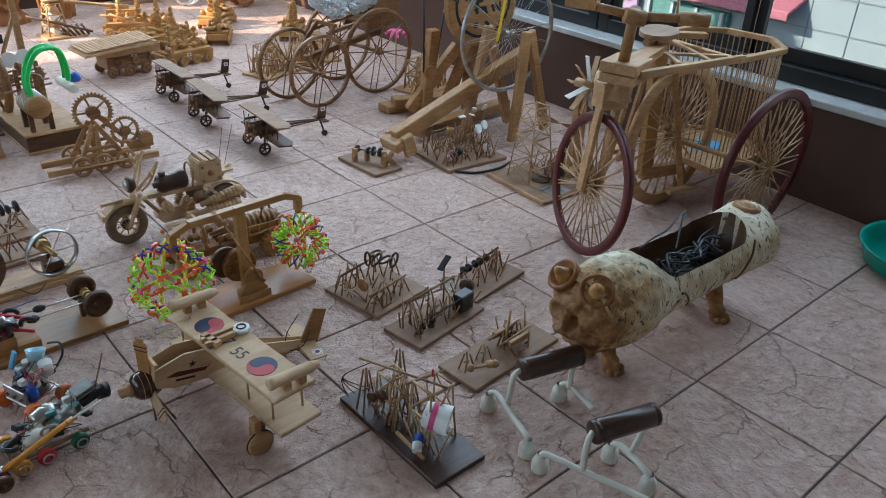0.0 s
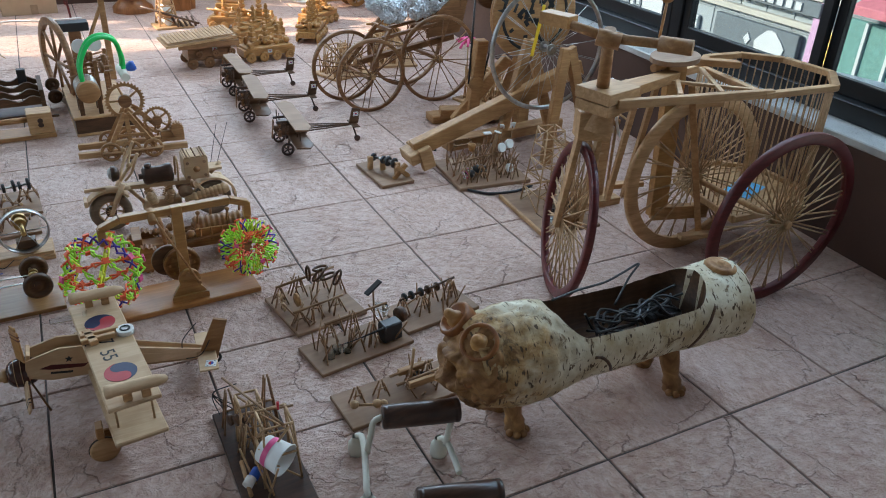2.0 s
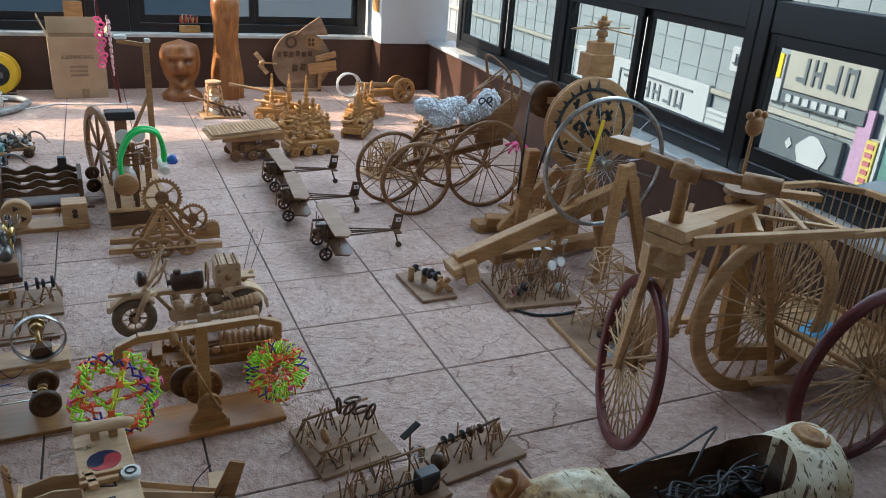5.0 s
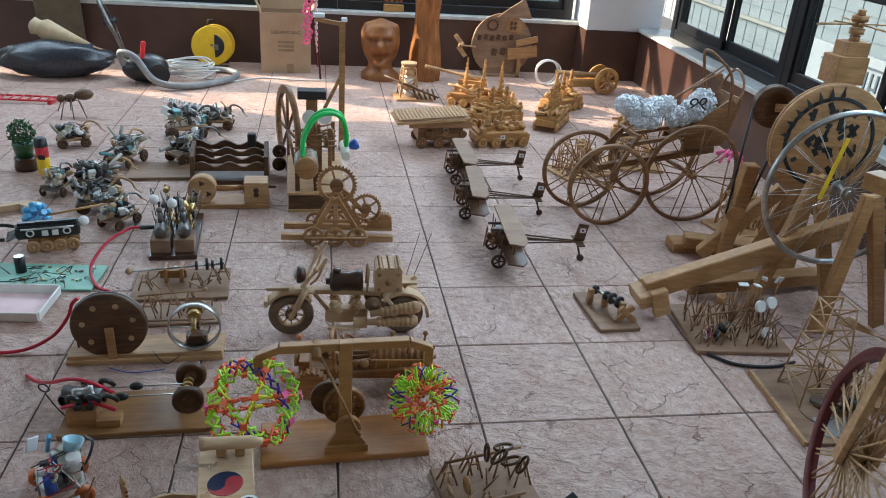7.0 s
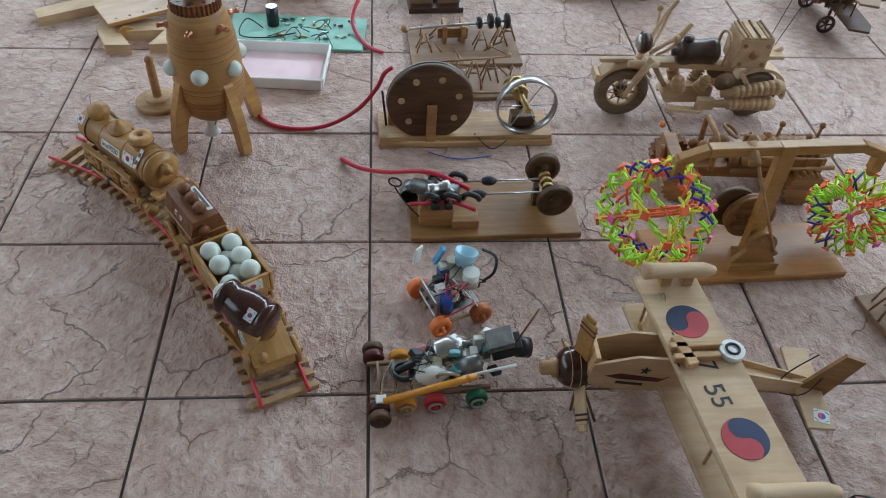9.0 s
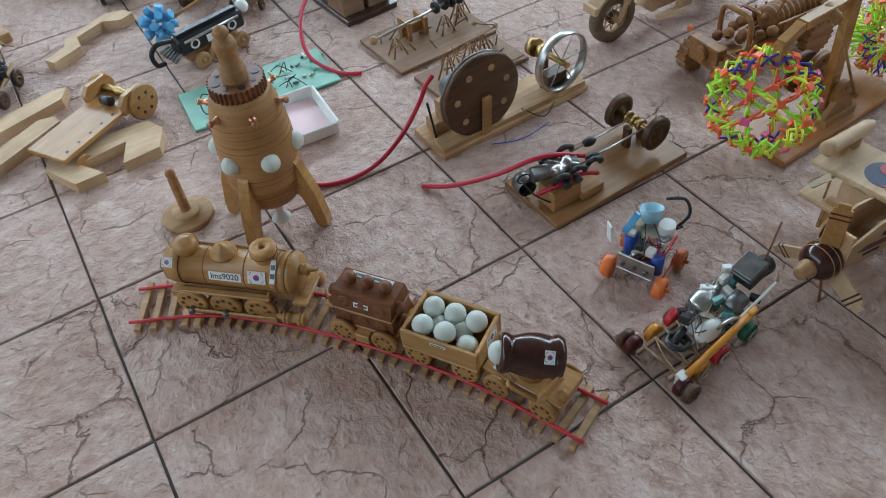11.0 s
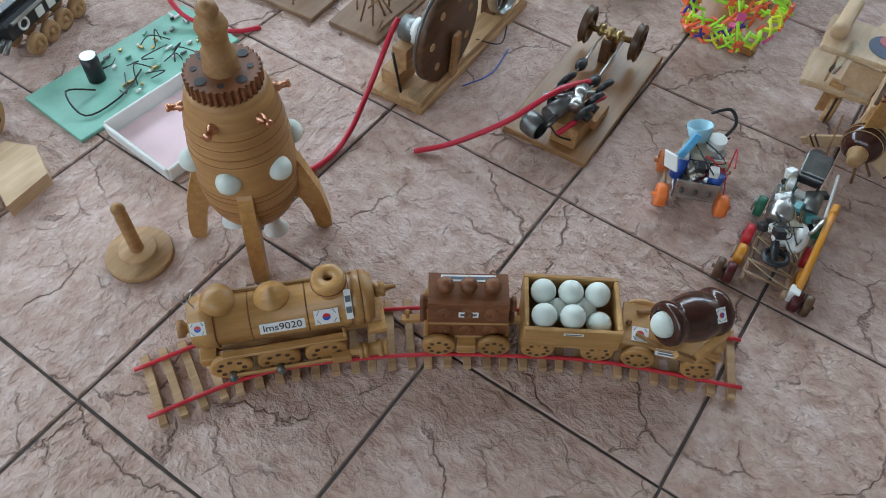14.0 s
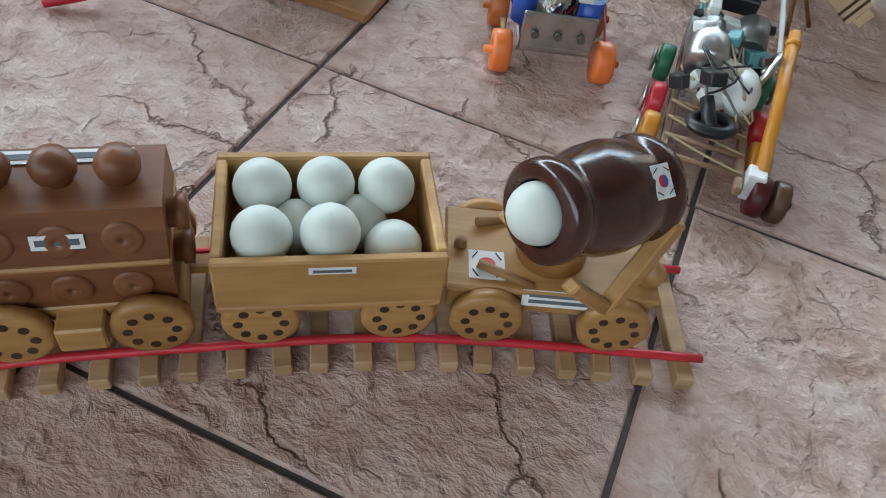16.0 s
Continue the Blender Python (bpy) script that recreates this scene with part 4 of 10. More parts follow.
part("nostril", Geo().lathe([(0.012, -0.005), (0.012, 0.006), (0.006, 0.007), (0, 0.002)], (-0.415, -0.060, 0.222), (-0.8, -0.6, 0.1), 14), CARVED, log)
knot = Geo().lathe([(0.046, -0.01), (0.043, 0.004), (0.037, 0.010), (0.030, 0.004), (0.026, 0.009), (0.012, 0.007), (0.010, 0.013), (0, 0.013)], (0.375, 0.003, 0.324), (0.12, 0, 1), 20)
part("branch_knot", knot, RAWCUT, log, "sawn branch knot")
for x, y in ((-0.256, -0.037), (0.222, -0.072), (-0.25, 0.07), (0.225, 0.07)):
    inward = (0, -0.42 if y > 0 else 0.42, 1)
    paw = part("foot", Geo().lathe([(0.0, 0.004), (0.024, 0.004), (0.029, 0.012), (0.025, 0.022), (0.027, 0.032), (0.021, 0.046), (0.023, 0.060), (0.027, 0.085), (0.029, 0.120), (0.020, 0.145), (0, 0.150)], (x, y, 0), inward, 11), RAWCUT, log, "short rough carved foot")
    for k in range(4):
        a = math.radians(-160 + 44 * k) if y < 0 else math.radians(20 + 44 * k)
        part("toe", Geo().ball((x + 0.024 * math.cos(a), y + 0.024 * math.sin(a), 0.011), 0.011, 8), RAWCUT, paw)


def on_log(x, degrees):
    """A point on the bark, by its place along the log and its angle from the top."""
    u, a = (x + 0.39) / 0.805, math.radians(degrees)
    R = 0.106 + 0.005 * math.cos(u * 5) + 0.013 * math.exp(-((x + 0.25) / 0.085) ** 2) + 0.004 * u
    p = Vector((x, -R * math.sin(a), R * math.cos(a)))
    R *= 1 + 0.05 * noise.noise(p * 9) + 0.025 * noise.noise(p * 34)
    return (x, -R * math.sin(a), 0.220 + R * math.cos(a))


part("bark_split", Geo().tube([on_log(0.215 + 0.0065 * k, 120 - 6.2 * k) for k in range(11)], 0.0045, 6), WALNUT, log, "dark branch scar")
part("bark_split", Geo().tube([on_log(-0.10 + 0.008 * k, 82 + 0.5 * k * k) for k in range(10)], 0.0045, 6), WALNUT, log, "dark branch scar")
cable = thing("black_cable_bundle", "tangled black cables and adapters inside the log trough", "cables", 1.80, -1.0)
rc = random.Random(3)
for k in range(11):
    pts = [(-0.14 + 0.055 * i + rc.uniform(-0.02, 0.02), rc.uniform(-0.045, 0.045), 0.235 + rc.uniform(-0.03, 0.045)) for i in range(6)]
    part("cable", Geo().tube(curve_points(pts, 5), 0.0035, 6), BLACK, cable)
for x, y in ((0.05, 0.01), (0.11, -0.01)):
    part("adapter", Geo().box(0.07, 0.045, 0.03, (x, y, 0.222), (10, 15, 30), c=0.006), BLACK, cable)
part("loose_cable", Geo().tube(curve_points([(-0.26, 0.02, 0.343), (-0.17, 0.04, 0.338), (-0.07, 0.06, 0.325), (0.01, 0.085, 0.322), (0.07, 0.095, 0.330), (0.02, 0.07, 0.312), (-0.05, 0.03, 0.27)], 6), 0.0032, 6), BLACK, cable)

# ---- wooden tricycle ----
trike = thing("wooden_tricycle", "pale wooden tricycle with spoked wheels and a slatted rear basket", "tricycle", 2.35, -0.50)
O = Vector((2.35, -0.50, 0))


def w3(*p):
    return tuple(Vector(p) - O)


def spoked_wheel(parent, at, az, r, rim_w, rim_t, rim_mat, count, label, tilt=0.0, spoke_mat=STICK, spoke_r=0.0028):
    """A wheel standing in the upright plane that runs along az degrees."""
    axis = Vector((-math.sin(radians(az)), math.cos(radians(az)), tilt)).normalized()
    w = part("wheel", Geo().ring(at, axis, r - rim_w, r, rim_t, 56), rim_mat, parent, label)
    part("spokes", Geo().spokes(at, axis, 0.012, r - rim_w + 0.004, count, spoke_r, 0.022, 0.10), spoke_mat, w, "thin pale wooden spokes")
    part("hub", Geo().cyl(Vector(at) - axis * 0.034, Vector(at) + axis * 0.034, 0.012, n=12).cyl(Vector(at) - axis * 0.006, Vector(at) + axis * 0.006, 0.022, n=14), PINE, w)
    return w


FWX, FWY = 1.944, -0.483
spoked_wheel(trike, w3(FWX, FWY, 0.250), 68, 0.252, 0.030, 0.020, REDWOOD, 44, "maroon painted wooden wheel rim", 0.13)
spoked_wheel(trike, w3(2.516, -0.816, 0.292), -1, 0.292, 0.036, 0.020, REDWOOD, 44, "maroon painted wooden wheel rim", 0.038)
spoked_wheel(trike, w3(2.520, -0.420, 0.292), -1, 0.292, 0.046, 0.020, PINE, 44, "bare wooden wheel rim")
part("rear_axle", Geo().cyl(w3(2.516, -0.835, 0.290), w3(2.530, -0.36, 0.272), 0.010, n=10), TAN, trike)
fd = Vector((math.cos(radians(68)), math.sin(radians(68)), 0))
fs_ = Vector((-fd.y, fd.x, 0))
fc = Vector(w3(FWX, FWY, 0.250))
for s in (-1, 1):
    part("fork_leg", Geo().beam(fc + fs_ * 0.036 * s + Vector((0, 0, -0.02)), fc + fs_ * 0.030 * s + Vector((0.055, 0, 0.36)), 0.036, 0.016, tuple(fs_)), PINE, trike, "slanted pale wooden fork leg")
part("fork_crown", Geo().beam(fc - fs_ * 0.05 + Vector((0.048, 0, 0.315)), fc + fs_ * 0.05 + Vector((0.048, 0, 0.315)), 0.07, 0.085), PINE, trike)
part("head_block", Geo().box(0.145, 0.125, 0.034, w3(2.005, -0.515, 0.672), (0, 0, 15)).box(0.140, 0.12, 0.030, w3(2.005, -0.515, 0.636), (0, 0, 15)), PINE, trike)
part("head_taper", Geo().lathe([(0.05, 0), (0.032, 0.06), (0.028, 0.075)], w3(1.995, -0.505, 0.555), (0.1, -0.05, 1), 8), PINE, trike)
part("steering_stem", Geo().cyl(w3(1.985, -0.515, 0.67), w3(1.945, -0.560, 0.865), 0.019, 0.017, 16), TAN, trike)
part("stem_cap", Geo().cyl(w3(1.965, -0.585, 0.835), w3(1.915, -0.545, 0.845), 0.024, n=16), TAN, trike)
part("handlebar", Geo().cyl(w3(1.885, -0.400, 0.858), w3(1.945, -0.560, 0.842), 0.014, n=12).cyl(w3(1.945, -0.560, 0.842), w3(2.06, -0.70, 0.845), 0.014, n=12), TAN, trike)
part("grip", Geo().box(0.05, 0.10, 0.035, w3(1.885, -0.400, 0.862), (0, 0, 20)), HONEY, trike)
part("grip", Geo().cyl(w3(2.03, -0.665, 0.845), w3(2.085, -0.735, 0.845), 0.021, n=14), TAN, trike)
part("bell", Geo().cyl(w3(2.05, -0.64, 0.83), w3(2.075, -0.62, 0.95), 0.004, n=8).ball(w3(2.078, -0.618, 0.965), 0.028, 12, (1, 0.5, 1)).ball(w3(2.055, -0.618, 0.99), 0.010, 8).ball(w3(2.078, -0.618, 0.996), 0.010, 8).ball(w3(2.10, -0.618, 0.99), 0.010, 8), TAN, trike, "paw shaped wooden ornament")
for a, b in (((1.99, -0.58, 0.655), (2.60, -0.60, 0.628)), ((2.02, -0.46, 0.655), (2.62, -0.28, 0.628))):
    part("top_rail", Geo().beam(w3(*a), w3(*b), 0.022, 0.026), PINE, trike)
part("top_brace", Geo().beam(w3(2.02, -0.52, 0.66), w3(2.36, -0.40, 0.655), 0.05, 0.03), TAN, trike)
for a, b in (((2.25, -0.56, 0.648), (2.42, -0.34, 0.645)), ((2.40, -0.58, 0.645), (2.55, -0.33, 0.64)), ((2.28, -0.40, 0.648), (2.52, -0.58, 0.642))):
    part("cross_brace", Geo().beam(w3(*a), w3(*b), 0.016, 0.010), STICK, trike)
seat_poly = [(0.105 * math.cos(2 * math.pi * k / 26) * (1.1 if math.cos(2 * math.pi * k / 26) < 0 else 0.9), 0.068 * math.sin(2 * math.pi * k / 26)) for k in range(26)]
part("seat", Geo().prism(seat_poly, 0.016, pose(*w3(2.40, -0.36, 0.700), 3, 0, 15)), PLY, trike, "flat oval wooden seat")
part("seat_bar", Geo().cyl(w3(2.28, -0.39, 0.682), w3(2.36, -0.37, 0.682), 0.013, n=10), TAN, trike)
part("seat_arm", Geo().beam(w3(2.46, -0.37, 0.685), w3(2.62, -0.42, 0.672), 0.035, 0.022), TAN, trike)
part("seat_post", Geo().beam(w3(2.385, -0.38, 0.68), w3(2.40, -0.40, 0.15), 0.028, 0.075, (1, 0, 0)), HONEY, trike, "broad tan plank post")
part("post_foot", Geo().beam(w3(2.38, -0.40, 0.155), w3(2.60, -0.44, 0.145), 0.03, 0.05), TAN, trike)
part("pedal_arm", Geo().beam(w3(2.43, -0.42, 0.62), w3(2.52, -0.50, 0.10), 0.016, 0.022), TAN, trike)
part("pedal", Geo().box(0.15, 0.03, 0.018, w3(2.50, -0.52, 0.10), (0, 0, -12)), PINE, trike)
part("pedal", Geo().box(0.13, 0.03, 0.018, w3(2.30, -0.33, 0.25), (0, 0, -12)), PINE, trike)
for x in (2.21, 2.28):
    part("stay", Geo().beam(w3(x, -0.42, 0.64), w3(x - 0.01, -0.36, 0.22), 0.014, 0.022), PINE, trike)
rim = [(2.56, -0.60), (2.60, -0.27), (2.72, -0.18), (2.88, -0.19), (2.99, -0.30), (3.0, -0.50), (2.87, -0.62)]
for i in range(len(rim)):
    a, b = rim[i], rim[(i + 1) % len(rim)]
    part("basket_rim", Geo().beam(w3(*a, 0.625), w3(*b, 0.625), 0.026, 0.020), PINE, trike)
    part("basket_base_rail", Geo().beam(w3(*a, 0.19), w3(*b, 0.19), 0.022, 0.022), PINE, trike)
    L = math.hypot(b[0] - a[0], b[1] - a[1])
    kk = max(3, int(L / 0.024))
    for q in range(kk):
        u = (q + 0.5) / kk
        x, y = a[0] + (b[0] - a[0]) * u, a[1] + (b[1] - a[1]) * u
        part("basket_rod", Geo().cyl(w3(x, y, 0.19), w3(x, y, 0.625), 0.0026, n=6), STICK, trike)
part("basket_floor", Geo().prism([(x - O.x, y - O.y) for x, y in rim], 0.012, pose(0, 0, 0.178)), PINE, trike)
part("paper_sheet", Geo().box(0.16, 0.10, 0.001, w3(2.80, -0.42, 0.186), (0, 0, 20), c=0), SKYBLUE, trike, "pale blue printed sheet in the basket")

teal = thing("teal_basin", "round teal plastic basin lying on the tiles", "basin", 2.83, -1.36)
part("bowl", Geo().lathe([(0.0, 0.004), (0.19, 0.004), (0.215, 0.02), (0.235, 0.075), (0.248, 0.082), (0.248, 0.076), (0.240, 0.070), (0.220, 0.012), (0.195, 0.0), (0.0, 0.0)], n=48), TEAL, teal)

# ---- see-saw with two expanding coloured spheres ----
ORANGEBOARD = wood("orange_varnished_board", (0.60, 0.275, 0.085), (0.45, 0.185, 0.050), 0.38, spec=0.5)
hob = thing("balance_machine", "honey wooden balance arm machine on a flat board", "balance machine", 0.82, -0.055, 3)
part("base_board", Geo().box(0.43, 0.165, 0.018, (0, 0, 0.009), c=0.003), ORANGEBOARD, hob, "orange varnished board")
part("stand_foot", Geo().prism([(-0.055, -0.03), (-0.03, 0.03), (0.03, 0.03), (0.055, -0.03)], 0.020, pose(0.0, -0.035, 0.028)), HONEY, hob)
part("stand_cheek", Geo().prism([(-0.05, 0), (0.05, 0), (0.02, 0.045), (-0.02, 0.045)], 0.012, pose(0, -0.05, 0.038, 90, 0, 0)), HONEY, hob)
part("post", Geo().beam((0, -0.02, 0.03), (0, -0.005, 0.315), 0.032, 0.022, (0, 1, 0)), HONEY, hob)
part("arm", Geo().beam((-0.16, 0, 0.302), (0.16, 0, 0.302), 0.024, 0.022).beam((-0.215, 0, 0.280), (-0.16, 0, 0.302), 0.022, 0.020).beam((0.16, 0, 0.302), (0.215, 0, 0.280), 0.022, 0.020), HONEY, hob, "bent honey wooden arm")
for x in (-0.212, 0.212):
    part("arm_end", Geo().box(0.022, 0.022, 0.045, (x, 0, 0.262)).ball((x, 0, 0.236), 0.012, 10), HONEY, hob)
part("drive_disc", Geo().lathe([(0, 0), (0.018, 0), (0.019, 0.006), (0.045, 0.006), (0.047, 0.002), (0.055, 0.002), (0.055, 0.008), (0.050, 0.011), (0.055, 0.014), (0.055, 0.020), (0, 0.020)], (0, 0.010, 0.105), (0, 1, 0), 30), BAMBOO, hob, "grooved brown wooden disc")
for k in range(8):
    part("disc_peg", Geo().cyl((0.037 * math.cos(0.785 * k), 0.011, 0.105 + 0.037 * math.sin(0.785 * k)), (0.037 * math.cos(0.785 * k), 0.018, 0.105 + 0.037 * math.sin(0.785 * k)), 0.0035, n=8), TAN, hob)
part("drive_disc", Geo().cyl((-0.035, 0.035, 0.115), (-0.035, 0.050, 0.115), 0.050, n=30), WALNUT, hob)
part("crank_disc", Geo().cyl((0.005, -0.055, 0.085), (0.005, -0.038, 0.085), 0.032, n=24), HONEY, hob)
part("crank_pin", Geo().cyl((0.03, -0.07, 0.075), (0.03, -0.045, 0.075), 0.006, n=10), TAN, hob)
part("push_rod", Geo().cyl((0.03, -0.065, 0.075), (-0.062, -0.02, 0.285), 0.0035, n=8), TAN, hob)
part("rod_roller", Geo().cyl((-0.072, -0.03, 0.285), (-0.072, 0.01, 0.31), 0.012, n=12), TAN, hob)
part("axle", Geo().cyl((0, -0.06, 0.105), (0, 0.06, 0.105), 0.007, n=10), TAN, hob)


def ring_nodes():
    """Corners of a ball of triangles and pentagons, which lie on six great circles, and its edges."""
    g = (1 + math.sqrt(5)) / 2
    pts = []
    for a in range(3):
        for s0 in (-1, 1):
            p = [0.0, 0.0, 0.0]
            p[a] = s0 * g
            pts.append(Vector(p))
            for s1 in (-1, 1):
                for s2 in (-1, 1):
                    q = [0.0, 0.0, 0.0]
                    q[a], q[(a + 1) % 3], q[(a + 2) % 3] = s0 * 0.5, s1 * g / 2, s2 * g * g / 2
                    pts.append(Vector(q))
    edges = [(i, j) for i in range(30) for j in range(i) if abs((pts[i] - pts[j]).length - 1) < 0.01]
    return [p.normalized() for p in pts], edges


def spread_sphere(x, y, z, r, inner, units, seed, label, turn):
    """A folding sphere of coloured plastic scissor links between small round joints."""
    s = thing("expanding_sphere", label, "toy sphere", x, y, 0, 0, "coloured expanding spheres")
    rn = random.Random(seed)
    nodes, edges = ring_nodes()
    spin = Euler(turn).to_matrix()
    nodes = [spin @ p for p in nodes]
    c = Vector((0, 0, z))
    circle = []
    for i, p in enumerate(nodes):
        d, u, w = Geo().axes((0, 0, 0), p)
        m = Matrix.Translation(c) @ Matrix((u, w, d)).transposed().to_4x4()
        for q, rad in ((1.0, 0.105), (inner, 0.085)):
            star = [(rad * r * (1 if k % 2 else 0.6) * math.cos(math.pi * k / 4), rad * r * (1 if k % 2 else 0.6) * math.sin(math.pi * k / 4)) for k in range(8)]
            part("joint", Geo().prism(star, r * 0.05, m @ Matrix.Translation((0, 0, q * r))), NEONRED if (i + (q < 1)) % 7 else PINK, s)
    for i, j in edges:
        n = nodes[i].cross(nodes[j]).normalized()
        key = next((k for k in range(len(circle)) if abs(circle[k].dot(n)) > 0.98), len(circle))
        if key == len(circle):
            circle.append(n)
        for k in range(units):
            a, b = nodes[i].lerp(nodes[j], k / units).normalized(), nodes[i].lerp(nodes[j], (k + 1) / units).normalized()
            side = n * 0.022
            col = (NEON, NEONRED, NEON, NEON, NEONYELLOW, PURPLE)[key] if rn.random() < 0.62 else rn.choice((NEON, NEON, NEON, NEONYELLOW, NEONRED, NEONRED))
            for p, q, sg in ((a, b, 1), (b, a, -1)):
                mid = (p + q).normalized() * ((1 + inner) / 2 + 0.03)
                part("link", Geo().tube([c + (p + side * sg) * r, c + (mid + side * sg) * r, c + (q * inner + side * sg) * r], r * 0.026, 5), col, s)
            if k:
                part("pivot", Geo().ball(c + a * r, r * 0.04, 6), rn.choice((NEON, NEONRED, NEONYELLOW)), s)
    return s


NEONYELLOW = plain("neon_yellow_plastic", (0.85, 0.90, 0.06), 0.35, 0, 0.1)
spread_sphere(0.592, -0.068, 0.145, 0.120, 0.76, 2, 1, "large folding sphere of neon green, coral and violet plastic", (0.3, 0.2, 0.4))
spread_sphere(1.025, -0.058, 0.133, 0.092, 0.52, 2, 2, "smaller, half-folded sphere of neon green, coral and violet plastic", (0.1, 0.5, 0.9))

# ---- stick machines ----
def board(parent, sx, sy, th=0.012, mat=PLY, at=(0, 0), label=""):
    return part("board", Geo().box(sx, sy, th, (at[0], at[1], th / 2), c=0.002), mat, parent, label)


def trestle(parent, x, y, h, spread=0.03, z0=0.012, mat=STICK2, r=0.0026, along="x", name="trestle"):
    """Four splayed sticks meeting at the top, with a cross stick."""
    g = Geo()
    for sx in (-1, 1):
        for sy in (-1, 1):
            g.cyl((x + sx * spread, y + sy * spread * 0.7, z0), (x + sx * 0.004, y + sy * 0.006, z0 + h), r, n=5)
    if along == "x":
        g.cyl((x - spread * 0.6, y, z0 + h * 0.5), (x + spread * 0.6, y, z0 + h * 0.5), r, n=5)
    else:
        g.cyl((x, y - spread * 0.6, z0 + h * 0.5), (x, y + spread * 0.6, z0 + h * 0.5), r, n=5)
    return part(name, g, mat, parent)


def disc(parent, at, axis, r, w, mat, name="disc", hub=True, label=""):
    g = Geo().lathe([(0, -w / 2), (r * 0.93, -w / 2), (r, -w * 0.3), (r, w * 0.3), (r * 0.93, w / 2), (r * 0.5, w / 2), (r * 0.45, w * 0.35), (r * 0.2, w * 0.35), (r * 0.18, w * 0.9), (0, w * 0.9)], at, axis, 24)
    return part(name, g, mat, parent, label)


def rod(parent, a, b, r=0.003, mat=STICK2, name="rod"):
    return part(name, Geo().cyl(a, b, r, n=7), mat, parent)


def sticks(parent, rnd, count, x0, x1, y0, y1, z0, h, mat=STICK2, r=0.0024, lean=0.04, name="stick"):
    for k in range(count):
        x, y = rnd.uniform(x0, x1), rnd.uniform(y0, y1)
        rod(parent, (x, y, z0), (x + rnd.uniform(-lean, lean), y + rnd.uniform(-lean, lean), z0 + h * rnd.uniform(0.5, 1.0)), r, mat, name)


def lattice(parent, w0, w1, h, levels, z0=0.012, at=(0, 0), mat=STICK, r=0.0028):
    """A tapered tower of sticks with ring sticks and diagonals."""
    pts = []
    for k in range(levels + 1):
        u = k / levels
        w = (w0 + (w1 - w0) * u) / 2
        pts.append([(at[0] + sx * w, at[1] + sy * w, z0 + h * u) for sx, sy in ((-1, -1), (1, -1), (1, 1), (-1, 1))])
    for c in range(4):
        part("upright", Geo().cyl(pts[0][c], pts[-1][c], r, n=6), mat, parent)
    for k in range(levels + 1):
        for c in range(4):
            if k:
                rod(parent, pts[k][c], pts[k][(c + 1) % 4], r, mat, "cross_stick")
            if k < levels:
                a, b = (c, (c + 1) % 4) if k % 2 else ((c + 1) % 4, c)
                rod(parent, pts[k][a], pts[k + 1][b], r * 0.9, mat, "diagonal_stick")


def motor(parent, at, axis, r=0.012, L=0.03, mat=GREYMETAL, name="motor"):
    d = Vector(axis).normalized()
    a = Vector(at)
    m = part(name, Geo().lathe([(0, 0), (r * 0.9, 0), (r, 0.002), (r, L), (r * 0.85, L + 0.002), (r * 0.3, L + 0.002), (r * 0.3, L + 0.006), (0, L + 0.006)], a, d, 16), mat, parent)
    part("shaft", Geo().cyl(a + d * L, a + d * (L + 0.016), 0.0015, n=6), STEEL, m)
    return m


def wire(parent, pts, r=0.0013, mat=BLACK, name="wire"):
    return part(name, Geo().tube(curve_points(pts, 5), r, 5), mat, parent)


# ---- propeller biplane ----
NAVY = plain("navy_paint", (0.012, 0.022, 0.075), 0.5)
MARKRED = plain("red_paint", (0.46, 0.035, 0.045), 0.5)
WINGWOOD = wood("cream_balsa_wood", (0.814, 0.588, 0.381), (0.682, 0.461, 0.27), 0.6)
plane = thing("wooden_biplane", "pale wooden toy biplane with roundels and a dark propeller hub", "toy plane", 0.558, -0.430, 0, -0.015)
PO = Vector((0.57, -0.49, 0))


def pw(*p):
    return tuple(Vector(p) - PO)


for z, nm, wd, y0, y1 in ((0.181, "top_wing", 0.118, -0.805, -0.325), (0.096, "lower_wing", 0.118, -0.825, -0.32)):
    part(nm, Geo().box(wd, y1 - y0, 0.012, pw(0.585, (y0 + y1) / 2, z), (0, 0, 6), c=0.003), WINGWOOD, plane, "flat pale wooden wing")
for y in (-0.77, -0.67, -0.46, -0.37):
    for x in (0.545, 0.625):
        part("wing_strut", Geo().cyl(pw(x + (y + 0.565) * -0.1, y, 0.100), pw(x + (y + 0.565) * -0.1, y, 0.177), 0.003, n=6), STICK, plane)
for y in (-0.785, -0.35):
    part("rocket_pod", Geo().lathe([(0.0, -0.075), (0.008, -0.07), (0.0145, -0.05), (0.0145, 0.045), (0.016, 0.048), (0.016, 0.06), (0.010, 0.063), (0, 0.063)], pw(0.592 - 0.1 * (y + 0.565), y, 0.219), (-1, 0, 0), 16), WINGWOOD, plane, "turned pale wooden pod")
    for x in (0.575 - 0.1 * (y + 0.565), 0.615 - 0.1 * (y + 0.565)):
        part("pod_block", Geo().box(0.02, 0.022, 0.022, pw(x, y, 0.198)), PINE, plane)
